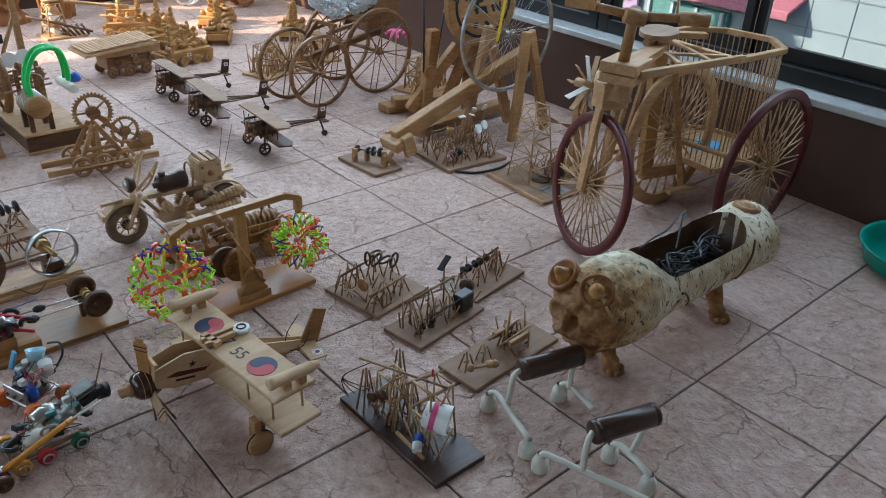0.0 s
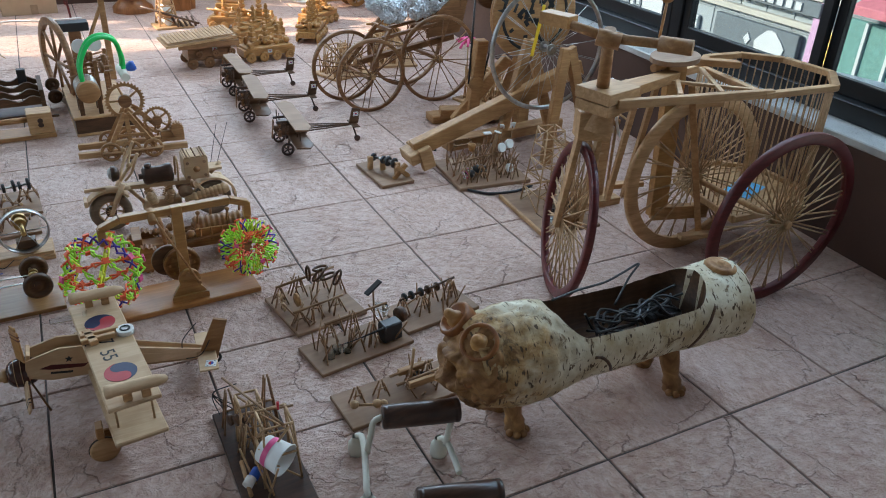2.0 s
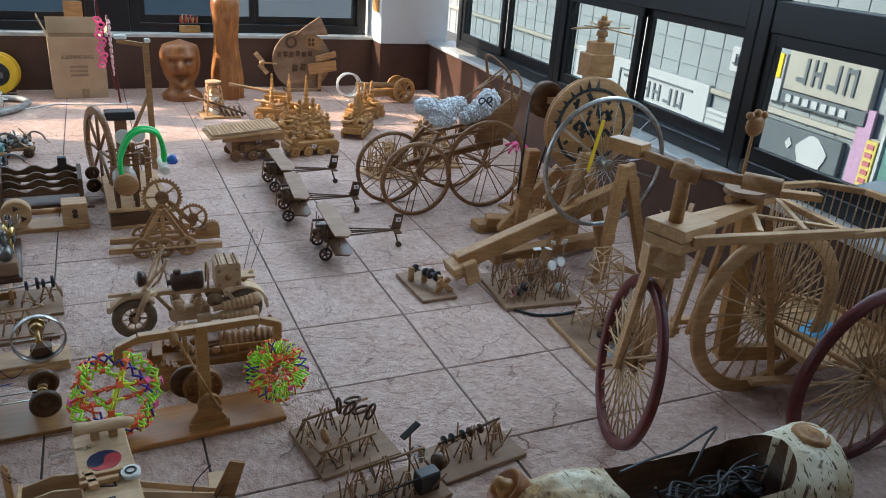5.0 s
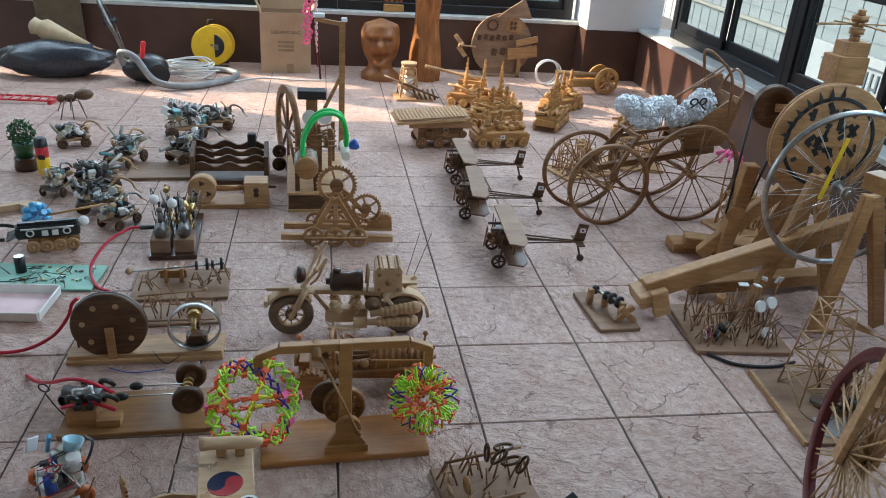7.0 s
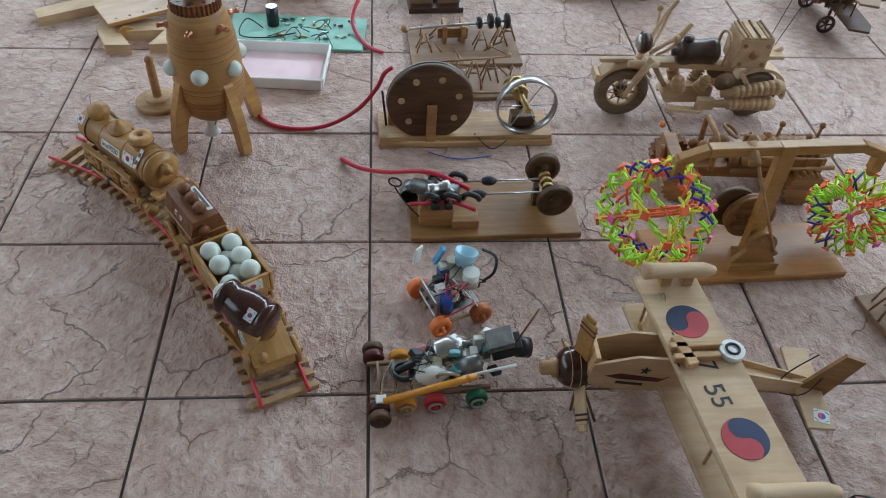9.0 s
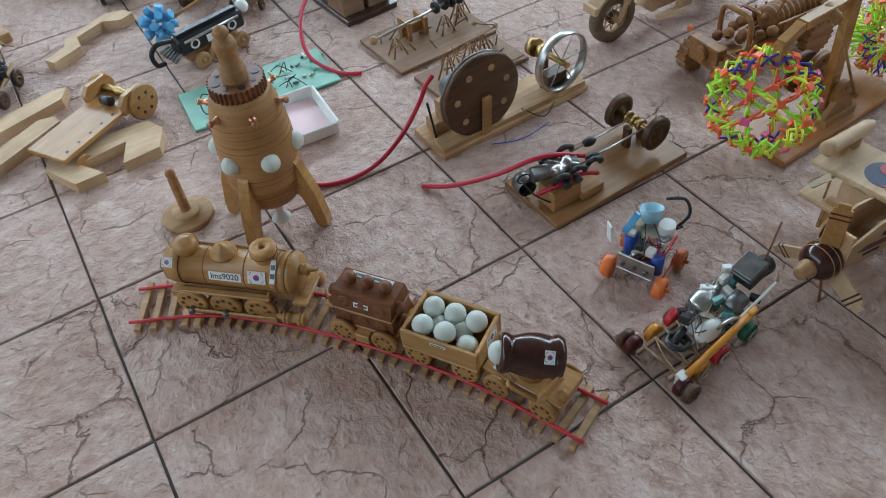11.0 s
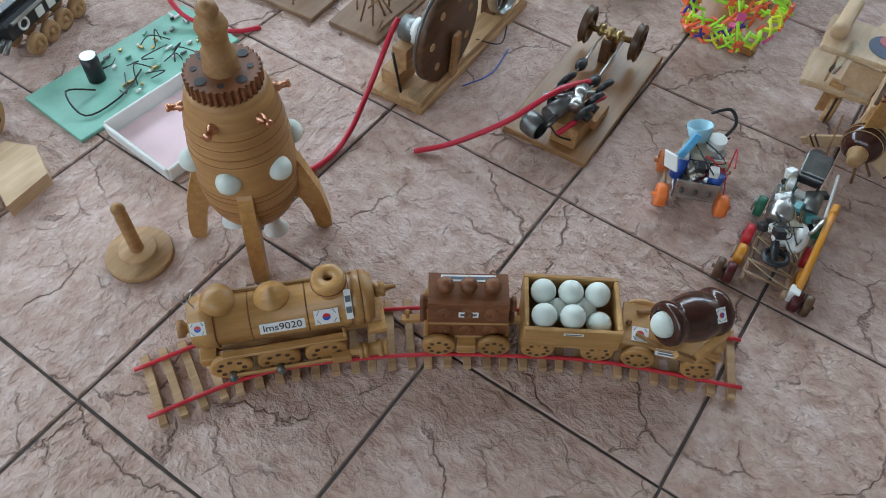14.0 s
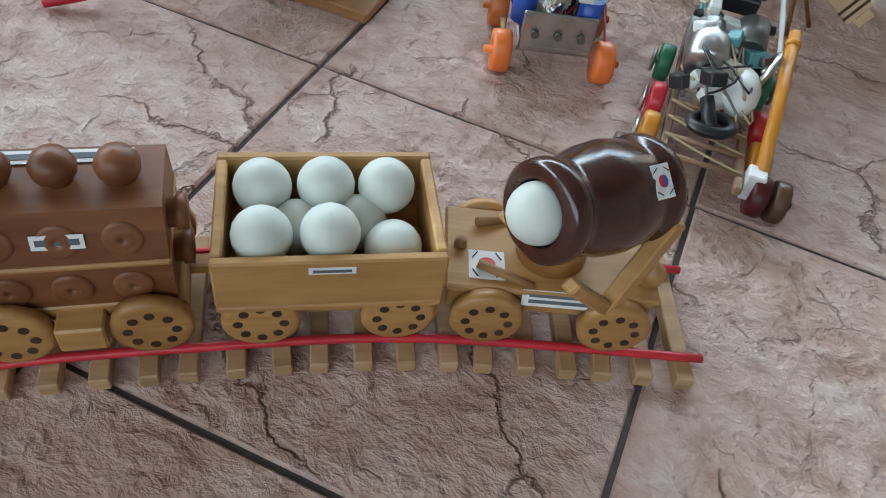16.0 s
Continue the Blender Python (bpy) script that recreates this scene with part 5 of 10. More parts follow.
for y, turn in ((-0.443, -170), (-0.677, 100)):
    R = 0.037
    part("roundel_blue", Geo().cyl(pw(0.583 - 0.1 * (y + 0.565), y, 0.1868), pw(0.583 - 0.1 * (y + 0.565), y, 0.1876), R, n=32), NAVY, plane, "dark blue painted round wing mark")
    pts = [(R * math.cos(math.pi * k / 18), R * math.sin(math.pi * k / 18)) for k in range(19)]
    pts += [(-R / 2 - R / 2 * math.cos(math.pi * k / 8), -R / 2 * math.sin(math.pi * k / 8)) for k in range(1, 8)]
    pts += [(R / 2 - R / 2 * math.cos(math.pi * k / 8), R / 2 * math.sin(math.pi * k / 8)) for k in range(8)]
    part("roundel_red", Geo().prism(pts, 0.0008, pose(*pw(0.583 - 0.1 * (y + 0.565), y, 0.1879), 0, 0, turn)), MARKRED, plane, "red painted half of the wing mark")
for txt, y in (("55", -0.598), ("7", -0.538)):
    cu = bpy.data.curves.new("wing_number", "FONT")
    cu.body, cu.size, cu.align_x, cu.align_y, cu.extrude = txt, 0.048, "CENTER", "CENTER", 0.0002
    cu.materials.append(INK)
    ob = new("wing_number", cu)
    ob.parent = plane
    ob.matrix_basis = pose(*pw(0.575, y, 0.1876), 0, 0, -80)
for k in range(9):
    part("painted_mark", Geo().box(0.0025, 0.007, 0.0005, pw(0.540 - k * 0.0014, -0.448 - k * 0.011, 0.1875), (0, 0, 6), c=0), INK, plane)
for k in range(5):
    part("painted_mark", Geo().box(0.003, 0.006, 0.0005, pw(0.628 - k * 0.001, -0.493 - k * 0.010, 0.1875), (0, 0, 6), c=0), INK, plane)
PITCH = pose(*pw(0.575, -0.49, 0.112), 0, 11, 0)  # the tail rests low
fus = [(-0.185, -0.030), (-0.19, 0.020), (-0.12, 0.052), (-0.05, 0.055), (0.02, 0.040), (0.02, -0.018), (-0.05, -0.032), (-0.13, -0.040)]
boom = [(0.0, 0.040), (0.25, 0.004), (0.25, -0.024), (0.0, -0.020)]
for s in (-1, 1):
    part("fuselage_side", Geo().prism(fus, 0.005, PITCH @ pose(0, s * 0.027, 0, 90, 0, 0)), WINGWOOD, plane)
    part("tail_boom", Geo().prism(boom, 0.004, PITCH @ pose(0, s * 0.022, 0, 90, 0, -s * 3)), WINGWOOD, plane)
    part("painted_swoosh", Geo().prism([(-0.055, -0.004), (-0.03, 0.006), (0.05, 0.003), (0.06, 0.010), (0.045, -0.006), (-0.03, -0.008)], 0.001, PITCH @ pose(-0.105, s * 0.0300, 0.0, 90, 0, 0)), REDWOOD, plane, "dark red painted mark")
    star = [((0.010 if k % 2 == 0 else 0.004) * math.cos(math.pi * k / 5 + 1.57), (0.010 if k % 2 == 0 else 0.004) * math.sin(math.pi * k / 5 + 1.57)) for k in range(10)]
    part("painted_star", Geo().prism(star, 0.001, PITCH @ pose(-0.095, s * 0.0300, 0.020, 90, 0, 0)), INK, plane)
    part("writing_bar", Geo().box(0.05, 0.001, 0.006, tuple(PITCH @ Vector((-0.11, s * 0.0300, -0.018))), (0, 11, 0), c=0), INK, plane)
part("fuselage_floor", Geo().prism([(-0.185, -0.026), (0.02, -0.026), (0.25, -0.010), (0.25, 0.010), (0.02, 0.026), (-0.185, 0.026)], 0.005, PITCH @ pose(0, 0, -0.022)), PINE, plane)
part("fuselage_deck", Geo().prism([(0.03, -0.024), (0.25, -0.010), (0.25, 0.010), (0.03, 0.024)], 0.004, PITCH @ pose(0, 0, 0.022, 0, 8, 0)), WINGWOOD, plane)
part("cowl", Geo().box(0.010, 0.052, 0.070, tuple(PITCH @ Vector((-0.185, 0, 0.0))), (0, 11, 0)), PINE, plane)
part("cabin_wall", Geo().box(0.05, 0.006, 0.060, pw(0.545, -0.400, 0.140)).box(0.006, 0.07, 0.055, pw(0.522, -0.43, 0.140)), WINGWOOD, plane)
part("tail_fin", Geo().prism([(0, 0), (0.055, 0), (0.090, 0.120), (0.055, 0.128)], 0.008, pose(*pw(0.790, -0.495, 0.040), 90, 0, -15)), TAN, plane, "tan upright tail fin")
part("tailplane", Geo().box(0.05, 0.18, 0.006, pw(0.815, -0.50, 0.062), (0, 0, -6)), WINGWOOD, plane)
flag_sticker(plane, pw(0.815, -0.565, 0.0656), (0, 0, 70), 0.028, 0.028)
part("tail_skid", Geo().torus(pw(0.835, -0.50, 0.035), (0.2, 1, 0), 0.016, 0.004, 16, 6), BLACK, plane, "black bent wire skid")
wire(plane, [pw(0.80, -0.50, 0.16), pw(0.76, -0.505, 0.12), pw(0.755, -0.50, 0.08)], 0.0014, BLACK)
wire(plane, [pw(0.84, -0.50, 0.12), pw(0.80, -0.52, 0.07), pw(0.76, -0.51, 0.06)], 0.0014, BLACK)
for dx, dy in ((-0.005, -0.02), (0.035, -0.045)):
    part("stand_rod", Geo().cyl(pw(0.385, -0.487, 0.10), pw(0.385 + dx, -0.487 + dy, 0.016), 0.0028, n=6), BAMBOO, plane)
part("propeller_hub", Geo().lathe([(0.0, -0.008), (0.026, -0.004), (0.032, 0.004), (0.0325, 0.008), (0.036, 0.018), (0.037, 0.034), (0.033, 0.050), (0.024, 0.060), (0.016, 0.063), (0, 0.063)], pw(0.405, -0.485, 0.118), (-1, 0, 0), 32), GLOSSWOOD, plane, "glossy dark turned propeller hub")
for x, r in ((0.392, 0.0345), (0.377, 0.0378), (0.362, 0.0362)):
    part("hub_line", Geo().torus(pw(x, -0.485, 0.118), (1, 0, 0), r, 0.0009, 32, 5), PINE, plane)
part("hub_tip", Geo().lathe([(0.016, 0), (0.018, 0.003), (0.018, 0.010), (0.013, 0.013), (0.0135, 0.028), (0.010, 0.031), (0, 0.031)], pw(0.344, -0.485, 0.118), (-1, 0, 0), 20), PINE, plane, "pale turned tip")
for k in range(3):
    t = radians(90 + 120 * k)
    d = Vector((0, math.cos(t), math.sin(t)))
    c0 = Vector(pw(0.380, -0.485, 0.118))
    L = 0.135 if k == 0 else 0.112
    bl = part("propeller_blade", Geo().beam(c0 + d * 0.033, c0 + d * (L - 0.012), 0.034, 0.005, (1, 0.6, 0), 0.002).beam(c0 + d * (L - 0.013), c0 + d * L, 0.022, 0.005, (1, 0.6, 0), 0.002), HONEY if k == 0 else WINGWOOD, plane, "rounded wooden propeller blade")
    for q in (0.72, 0.80):
        part("blade_stripe", Geo().beam(c0 + d * (L * q), c0 + d * (L * q + 0.004), 0.0346, 0.0058, (1, 0.6, 0), 0.0005), REDWOOD if k == 0 else DARKWOOD, bl)
part("propeller_shaft", Geo().cyl(pw(0.40, -0.485, 0.118), pw(0.47, -0.487, 0.118), 0.006, n=8), STEEL, plane)
part("motor", Geo().cyl(pw(0.435, -0.487, 0.118), pw(0.46, -0.487, 0.118), 0.014, n=14), ACRYLIC, plane)
for y in (-0.755, -0.395):
    part("wheel_strut", Geo().box(0.016, 0.030, 0.075, pw(0.525, y, 0.075)).box(0.04, 0.008, 0.05, pw(0.535, y + 0.012, 0.060)), TAN, plane)
    wl = part("landing_wheel", Geo().lathe([(0, -0.010), (0.028, -0.010), (0.033, -0.006), (0.033, 0.006), (0.028, 0.010), (0, 0.010)], pw(0.528, y - 0.012, 0.048), (0, 1, 0), 24), PINE, plane)
    part("tyre_line", Geo().torus(pw(0.528, y - 0.012, 0.048), (0, 1, 0), 0.0325, 0.003, 24, 6), DARKWOOD, wl)
part("engine_frame", Geo().beam(pw(0.535, -0.485, 0.195), pw(0.55, -0.545, 0.195), 0.020, 0.014).beam(pw(0.52, -0.505, 0.195), pw(0.61, -0.500, 0.195), 0.012, 0.014).beam(pw(0.52, -0.528, 0.195), pw(0.60, -0.524, 0.195), 0.012, 0.014), PINE, plane)
part("crank_disc", Geo().cyl(pw(0.625, -0.515, 0.187), pw(0.625, -0.515, 0.200), 0.021, n=24), WHITE, plane, "white disc with a dark crank")
part("crank_mark", Geo().torus(pw(0.625, -0.515, 0.201), (0, 0, 1), 0.011, 0.0024, 16, 6), INK, plane)
part("syringe", Geo().cyl(pw(0.455, -0.375, 0.178), pw(0.53, -0.385, 0.182), 0.008, n=10).cyl(pw(0.535, -0.386, 0.182), pw(0.545, -0.387, 0.182), 0.013, n=10), ACRYLIC, plane, "clear plastic syringe barrel")

# chain and trestle machine
A = thing("chain_stick_machine", "stick trestles carrying brown wooden chain links on a board", "stick machine", 1.165, -0.285, 9)
board(A, 0.235, 0.235)
r1 = random.Random(11)
for x, y, h in ((-0.09, -0.08, 0.05), (-0.09, 0.06, 0.06), (-0.02, 0.07, 0.07), (0.05, 0.06, 0.08), (0.09, 0.02, 0.07), (-0.03, -0.06, 0.06), (0.04, -0.07, 0.05)):
    trestle(A, x, y, h, 0.022)
rod(A, (-0.11, -0.08, 0.065), (0.06, -0.07, 0.066), 0.004)
rod(A, (-0.10, 0.06, 0.075), (0.10, 0.06, 0.088), 0.004)
for k, (x, y, z, t) in enumerate(((0.0, 0.04, 0.105, 90), (0.03, 0.03, 0.095, 40), (0.055, 0.015, 0.09, 10), (0.08, 0.0, 0.085, 60), (0.05, 0.055, 0.10, 0))):
    part("chain_link", Geo().tube([(x + 0.024 * math.cos(2 * math.pi * q / 14) * math.cos(radians(t)), y + 0.012 * math.sin(2 * math.pi * q / 14), z + 0.024 * math.cos(2 * math.pi * q / 14) * math.sin(radians(t))) for q in range(15)], 0.0042, 6), WALNUT, A, "brown carved chain link")
disc(A, (-0.06, 0.0, 0.05), (1, 0, 0), 0.022, 0.008, TAN)
part("wheel_of_sticks", Geo().spokes((-0.10, 0.02, 0.045), (1, 0, 0), 0.004, 0.032, 10, 0.002), STICK, A)
sticks(A, r1, 14, -0.10, 0.10, -0.10, 0.10, 0.012, 0.06)

B = thing("motor_stick_machine", "stick machine with a black motor box and plastic cups on boards", "stick machine", 1.345, -0.497, 9)
board(B, 0.30, 0.15, 0.012, PLY, (-0.14, -0.01))
board(B, 0.27, 0.15, 0.013, PLY, (0.15, 0.03))
r2 = random.Random(12)
part("motor_box", Geo().box(0.062, 0.04, 0.058, (-0.045, -0.04, 0.043), c=0.004), BLACK, B, "black motor box")
disc(B, (0.01, -0.01, 0.06), (1, 0.2, 0), 0.024, 0.020, WALNUT, "spool")
for k in range(3):
    part("plastic_cup", Geo().lathe([(0.0, 0.0), (0.012, 0.0), (0.014, 0.022), (0.012, 0.022), (0.011, 0.003), (0, 0.003)], (-0.235 + 0.026 * k, -0.03 + 0.012 * (k % 2), 0.013), n=14), ACRYLIC, B, "clear plastic cup")
part("light_panel", Geo().box(0.06, 0.02, 0.006, (-0.06, 0.03, 0.155), (0, -25, 10), c=0.002), BLACK, B)
rod(B, (-0.055, 0.03, 0.012), (-0.06, 0.03, 0.152), 0.003)
for x, y, h in ((-0.20, 0.04, 0.06), (-0.13, 0.03, 0.085), (-0.10, -0.03, 0.07), (0.05, 0.04, 0.06), (0.11, 0.02, 0.055), (0.17, 0.06, 0.06), (0.22, 0.03, 0.075), (0.24, 0.05, 0.06)):
    trestle(B, x, y, h, 0.02)
rod(B, (-0.22, 0.03, 0.085), (-0.02, 0.02, 0.095), 0.004)
rod(B, (0.04, 0.04, 0.07), (0.25, 0.05, 0.08), 0.004, WALNUT)
for x in (0.06, 0.085, 0.12, 0.145, 0.18):
    disc(B, (x, 0.045, 0.072), (1, 0.05, 0), 0.014, 0.007, BLACK if x < 0.13 else WALNUT)
part("cup_wheel", Geo().torus((-0.03, 0.035, 0.075), (0.2, 0, 1), 0.024, 0.004, 20, 6).cyl((-0.03, 0.035, 0.05), (-0.03, 0.035, 0.078), 0.02, n=16), ACRYLIC, B)
sticks(B, r2, 22, -0.26, -0.02, -0.06, 0.05, 0.012, 0.09)
sticks(B, r2, 12, 0.04, 0.26, -0.02, 0.09, 0.013, 0.06)
for k in range(5):
    wire(B, [(-0.2 + 0.03 * k, 0.0, 0.02), (-0.16 + 0.02 * k, -0.05, 0.06), (-0.06, -0.05, 0.07)], mat=BLACK)

C = thing("hammer_stick_machine", "small tilt hammer stick machine on a plywood board", "stick machine", 1.245, -0.775, 4)
board(C, 0.36, 0.145)
for x, h in ((-0.13, 0.05), (-0.06, 0.045), (0.03, 0.05), (0.08, 0.06)):
    trestle(C, x, 0.01, h, 0.018)
rod(C, (-0.15, -0.03, 0.045), (-0.08, -0.055, 0.04), 0.004, STICK)
for p in ((-0.155, -0.028, 0.047), (-0.10, -0.047, 0.043), (-0.085, -0.053, 0.04)):
    part("bead", Geo().ball(p, 0.012, 10), STICK, C)
rod(C, (0.02, 0.0, 0.03), (0.03, 0.0, 0.14), 0.004, STICK, "lever")
part("lever_ball", Geo().ball((0.018, 0, 0.032), 0.009, 10), WALNUT, C)
for s in (-1, 1):
    rod(C, (-0.03, 0.02 * s, 0.055), (0.10, 0.02 * s, 0.065), 0.004)
    part("frame_block", Geo().box(0.08, 0.012, 0.02, (0.04, 0.03 * s, 0.05)), PINE, C)
part("belt_loop", Geo().torus((0.06, 0.0, 0.04), (0.3, 0.2, 1), 0.022, 0.004, 20, 6), BLACK, C)
sticks(C, random.Random(4), 14, 0.0, 0.16, -0.05, 0.05, 0.012, 0.06)

D = thing("ball_lift_machine", "stick frame machine with a paper cup bucket on a dark board", "stick machine", 0.845, -0.86, 0)
board(D, 0.155, 0.39, 0.014, DARKWOOD, label="dark stained flat board")
r4 = random.Random(14)
lattice(D, 0.085, 0.065, 0.16, 2, 0.014, (0.02, -0.06), STICK)
lattice(D, 0.06, 0.05, 0.13, 2, 0.014, (-0.01, 0.06))
part("paper_cup", Geo().lathe([(0, 0), (0.030, 0.0), (0.0315, 0.002), (0.037, 0.060), (0.0395, 0.062), (0.036, 0.062), (0.030, 0.006), (0, 0.006)], (-0.012, -0.070, 0.105), (0.55, -0.75, -0.15), 24), PAPER, D, "white paper cup with faded red print")
part("cup_print", Geo().lathe([(0.0335, 0.016), (0.0350, 0.030)], (-0.012, -0.070, 0.105), (0.55, -0.75, -0.15), 24), PINK, D)
part("bottle_cap", Geo().cyl((-0.045, -0.09, 0.045), (-0.03, -0.075, 0.05), 0.012, n=14), BLUE, D, "blue bottle cap")
part("bottle_cap", Geo().cyl((-0.062, -0.105, 0.042), (-0.048, -0.09, 0.046), 0.012, n=14), WHITE, D, "white bottle cap")
for x, y, h in ((-0.045, 0.12, 0.12), (-0.03, 0.02, 0.09), (0.045, 0.10, 0.15), (0.03, 0.03, 0.10)):
    trestle(D, x, y, h, 0.02, 0.014)
rod(D, (-0.05, 0.14, 0.16), (0.03, -0.10, 0.18), 0.003)
rod(D, (-0.03, -0.02, 0.17), (0.07, -0.04, 0.175), 0.003)
for p in ((-0.04, 0.06, 0.09), (-0.05, 0.09, 0.07), (-0.02, 0.08, 0.06)):
    disc(D, p, (1, 0.3, 0), 0.014, 0.010, WALNUT)
part("red_pin", Geo().cyl((0.035, -0.04, 0.175), (0.035, -0.04, 0.195), 0.003, n=8), RED, D)
rod(D, (-0.06, -0.13, 0.035), (-0.055, -0.02, 0.035), 0.005, PINE)
sticks(D, r4, 22, -0.055, 0.06, -0.14, 0.16, 0.014, 0.14, STICK)
for k in range(4):
    wire(D, [(-0.06 + 0.02 * k, 0.18, 0.016), (-0.07, 0.19, 0.08), (-0.02, 0.13, 0.14)], mat=BLACK)

# ---- cream pipe stand with two dark rollers ----
pipe = thing("pipe_roller_stand", "cream plastic pipe stand on cup feet with two dark wooden rollers", "pipe stand", 1.12, -1.12, 0)
PQ = Vector((1.12, -1.12, 0))


def pq(*p):
    return tuple(Vector(p) - PQ)


for ft in ((1.055, -0.925), (1.012, -1.105), (1.002, -1.158), (1.232, -1.012), (1.160, -1.240), (1.148, -1.358)):
    part("cup_foot", Geo().lathe([(0, 0), (0.020, 0), (0.021, 0.004), (0.020, 0.030), (0.014, 0.034), (0.012, 0.044), (0.010, 0.050)], pq(*ft, 0), n=18), PVC, pipe, "cream plastic pipe cap foot")
for pts in ([(1.055, -0.925, 0.05), (1.062, -0.945, 0.058), (1.04, -1.02, 0.052), (1.015, -1.09, 0.056), (1.012, -1.105, 0.045)],
            [(1.002, -1.158, 0.045), (1.005, -1.175, 0.056), (1.035, -1.255, 0.05), (1.06, -1.33, 0.05), (1.09, -1.42, 0.045)],
            [(1.232, -1.012, 0.045), (1.24, -1.03, 0.056), (1.235, -1.08, 0.05), (1.225, -1.13, 0.046)],
            [(1.160, -1.240, 0.045), (1.165, -1.258, 0.056), (1.16, -1.30, 0.052), (1.148, -1.345, 0.054), (1.148, -1.358, 0.045)],
            [(1.055, -0.99, 0.052), (1.068, -0.985, 0.10), (1.075, -0.985, 0.135), (1.095, -0.985, 0.142)],
            [(1.235, -1.04, 0.05), (1.25, -1.03, 0.10), (1.262, -1.035, 0.14)],
            [(1.035, -1.255, 0.05), (1.04, -1.25, 0.10), (1.045, -1.25, 0.135), (1.065, -1.245, 0.142)],
            [(1.165, -1.29, 0.052), (1.20, -1.29, 0.10), (1.225, -1.295, 0.14)]):
    part("pipe", Geo().tube(curve_points([pq(*p) for p in pts], 4), 0.0075, 10), PVC, pipe, "bent cream plastic pipe")
for a, b in (((1.095, -0.985, 0.142), (1.27, -1.035, 0.142)), ((1.062, -1.245, 0.142), (1.232, -1.295, 0.142))):
    d = Vector(b) - Vector(a)
    L = d.length
    part("roller", Geo().lathe([(0.0, 0.0), (0.024, 0.0), (0.028, 0.003), (0.0285, 0.012), (0.027, 0.014), (0.0285, 0.016), (0.0285, L - 0.016), (0.027, L - 0.014), (0.0285, L - 0.012), (0.028, L - 0.003), (0.024, L), (0, L)], pq(*a), d, 28), DARKWOOD, pipe, "dark stained turned wooden roller")

# ---- small trip hammer on a board ----
E1 = thing("cam_shaft_model", "small wooden cam shaft model on a shaped board", "wooden model", 1.772, 0.595, 3)
board(E1, 0.15, 0.27, 0.014, PLY)
rod(E1, (-0.03, 0.06, 0.065), (0.03, -0.055, 0.07), 0.006, STEEL, "shaft")
for u in (0.05, 0.45, 0.65, 0.9):
    disc(E1, (-0.03 + 0.06 * u, 0.06 - 0.115 * u, 0.066), (0.46, -0.89, 0), 0.017 if u < 0.5 else 0.022, 0.012, BLACK, "cam")
for x, y in ((-0.045, 0.05), (0.0, 0.02), (0.03, -0.06)):
    part("post", Geo().box(0.022, 0.016, 0.06, (x, y, 0.044)), PINE, E1)
part("x_brace", Geo().beam((0.0, -0.085, 0.014), (0.06, -0.085, 0.07), 0.014, 0.02).beam((0.07, -0.09, 0.014), (0.01, -0.09, 0.07), 0.014, 0.02), TAN, E1)

# ---- loom of sticks, stick tower, fan ----
F = thing("stick_loom_machine", "crowded stick machine with white paper spoons on a plywood board", "stick machine", 2.17, 0.455, -5)
board(F, 0.33, 0.32, 0.016)
rF = random.Random(21)
for x, y, h in ((-0.12, -0.10, 0.06), (-0.05, -0.11, 0.07), (0.03, -0.05, 0.09), (0.10, -0.10, 0.08), (0.12, 0.05, 0.10), (-0.08, 0.02, 0.08), (0.02, 0.08, 0.09)):
    trestle(F, x, y, h, 0.026, 0.016)
for k in range(4):
    x, y = 0.02 + 0.035 * k, 0.02 - 0.03 * (k % 2)
    rod(F, (x, y, 0.016), (x + 0.01, y, 0.17 + 0.012 * k), 0.0025)
    part("paper_paddle", Geo().box(0.036, 0.020, 0.006, (x + 0.01, y, 0.175 + 0.012 * k), (10, 20 * k, 30 * k), c=0.003), PAPER, F, "small white paper paddle")
for p in ((0.06, -0.06, 0.135), (0.10, -0.05, 0.145), (0.09, -0.09, 0.05)):
    part("white_disc", Geo().cyl(p, (p[0] + 0.004, p[1] - 0.010, p[2] + 0.004), 0.020, n=20), WHITE, F)
part("wooden_cup", Geo().lathe([(0, 0), (0.012, 0), (0.017, 0.03), (0.014, 0.03), (0.010, 0.004), (0, 0.004)], (-0.05, 0.0, 0.11), n=16), HONEY, F)
rod(F, (-0.15, -0.03, 0.07), (0.14, 0.02, 0.09), 0.004)
part("bottle", Geo().lathe([(0, 0), (0.014, 0), (0.014, 0.06), (0.006, 0.075), (0.006, 0.085)], (-0.11, 0.05, 0.13), (1, 0, 0.1), 14), ACRYLIC, F, "clear plastic bottle")
for p in ((-0.06, -0.07, 0.06), (-0.03, -0.05, 0.05), (-0.10, -0.08, 0.05)):
    motor(F, p, (0.3, -1, 0), 0.016, 0.03, BLACK)
sticks(F, rF, 52, -0.15, 0.15, -0.14, 0.13, 0.016, 0.12, lean=0.05)
for k in range(5):
    part("rubber_band", Geo().torus((-0.13 + 0.012 * k, -0.11 + 0.01 * k, 0.05), (1, 0.4 * k, 0.3), 0.016, 0.0015, 16, 5), PINK if k % 2 else PAPER, F)
wire(F, [(-0.15, 0.16, 0.006), (-0.24, 0.25, 0.006), (-0.19, 0.33, 0.02), (-0.10, 0.28, 0.01)], 0.006, BLACK, "cable")
wire(F, [(-0.13, -0.16, 0.006), (-0.06, -0.22, 0.006), (0.06, -0.23, 0.006), (0.15, -0.20, 0.006)], 0.006, BLACK, "cable")

G1 = thing("stick_derrick", "tall lattice derrick of thin sticks on a framed board", "stick tower", 2.235, 0.01, -4)
board(G1, 0.25, 0.36, 0.012, PLY)
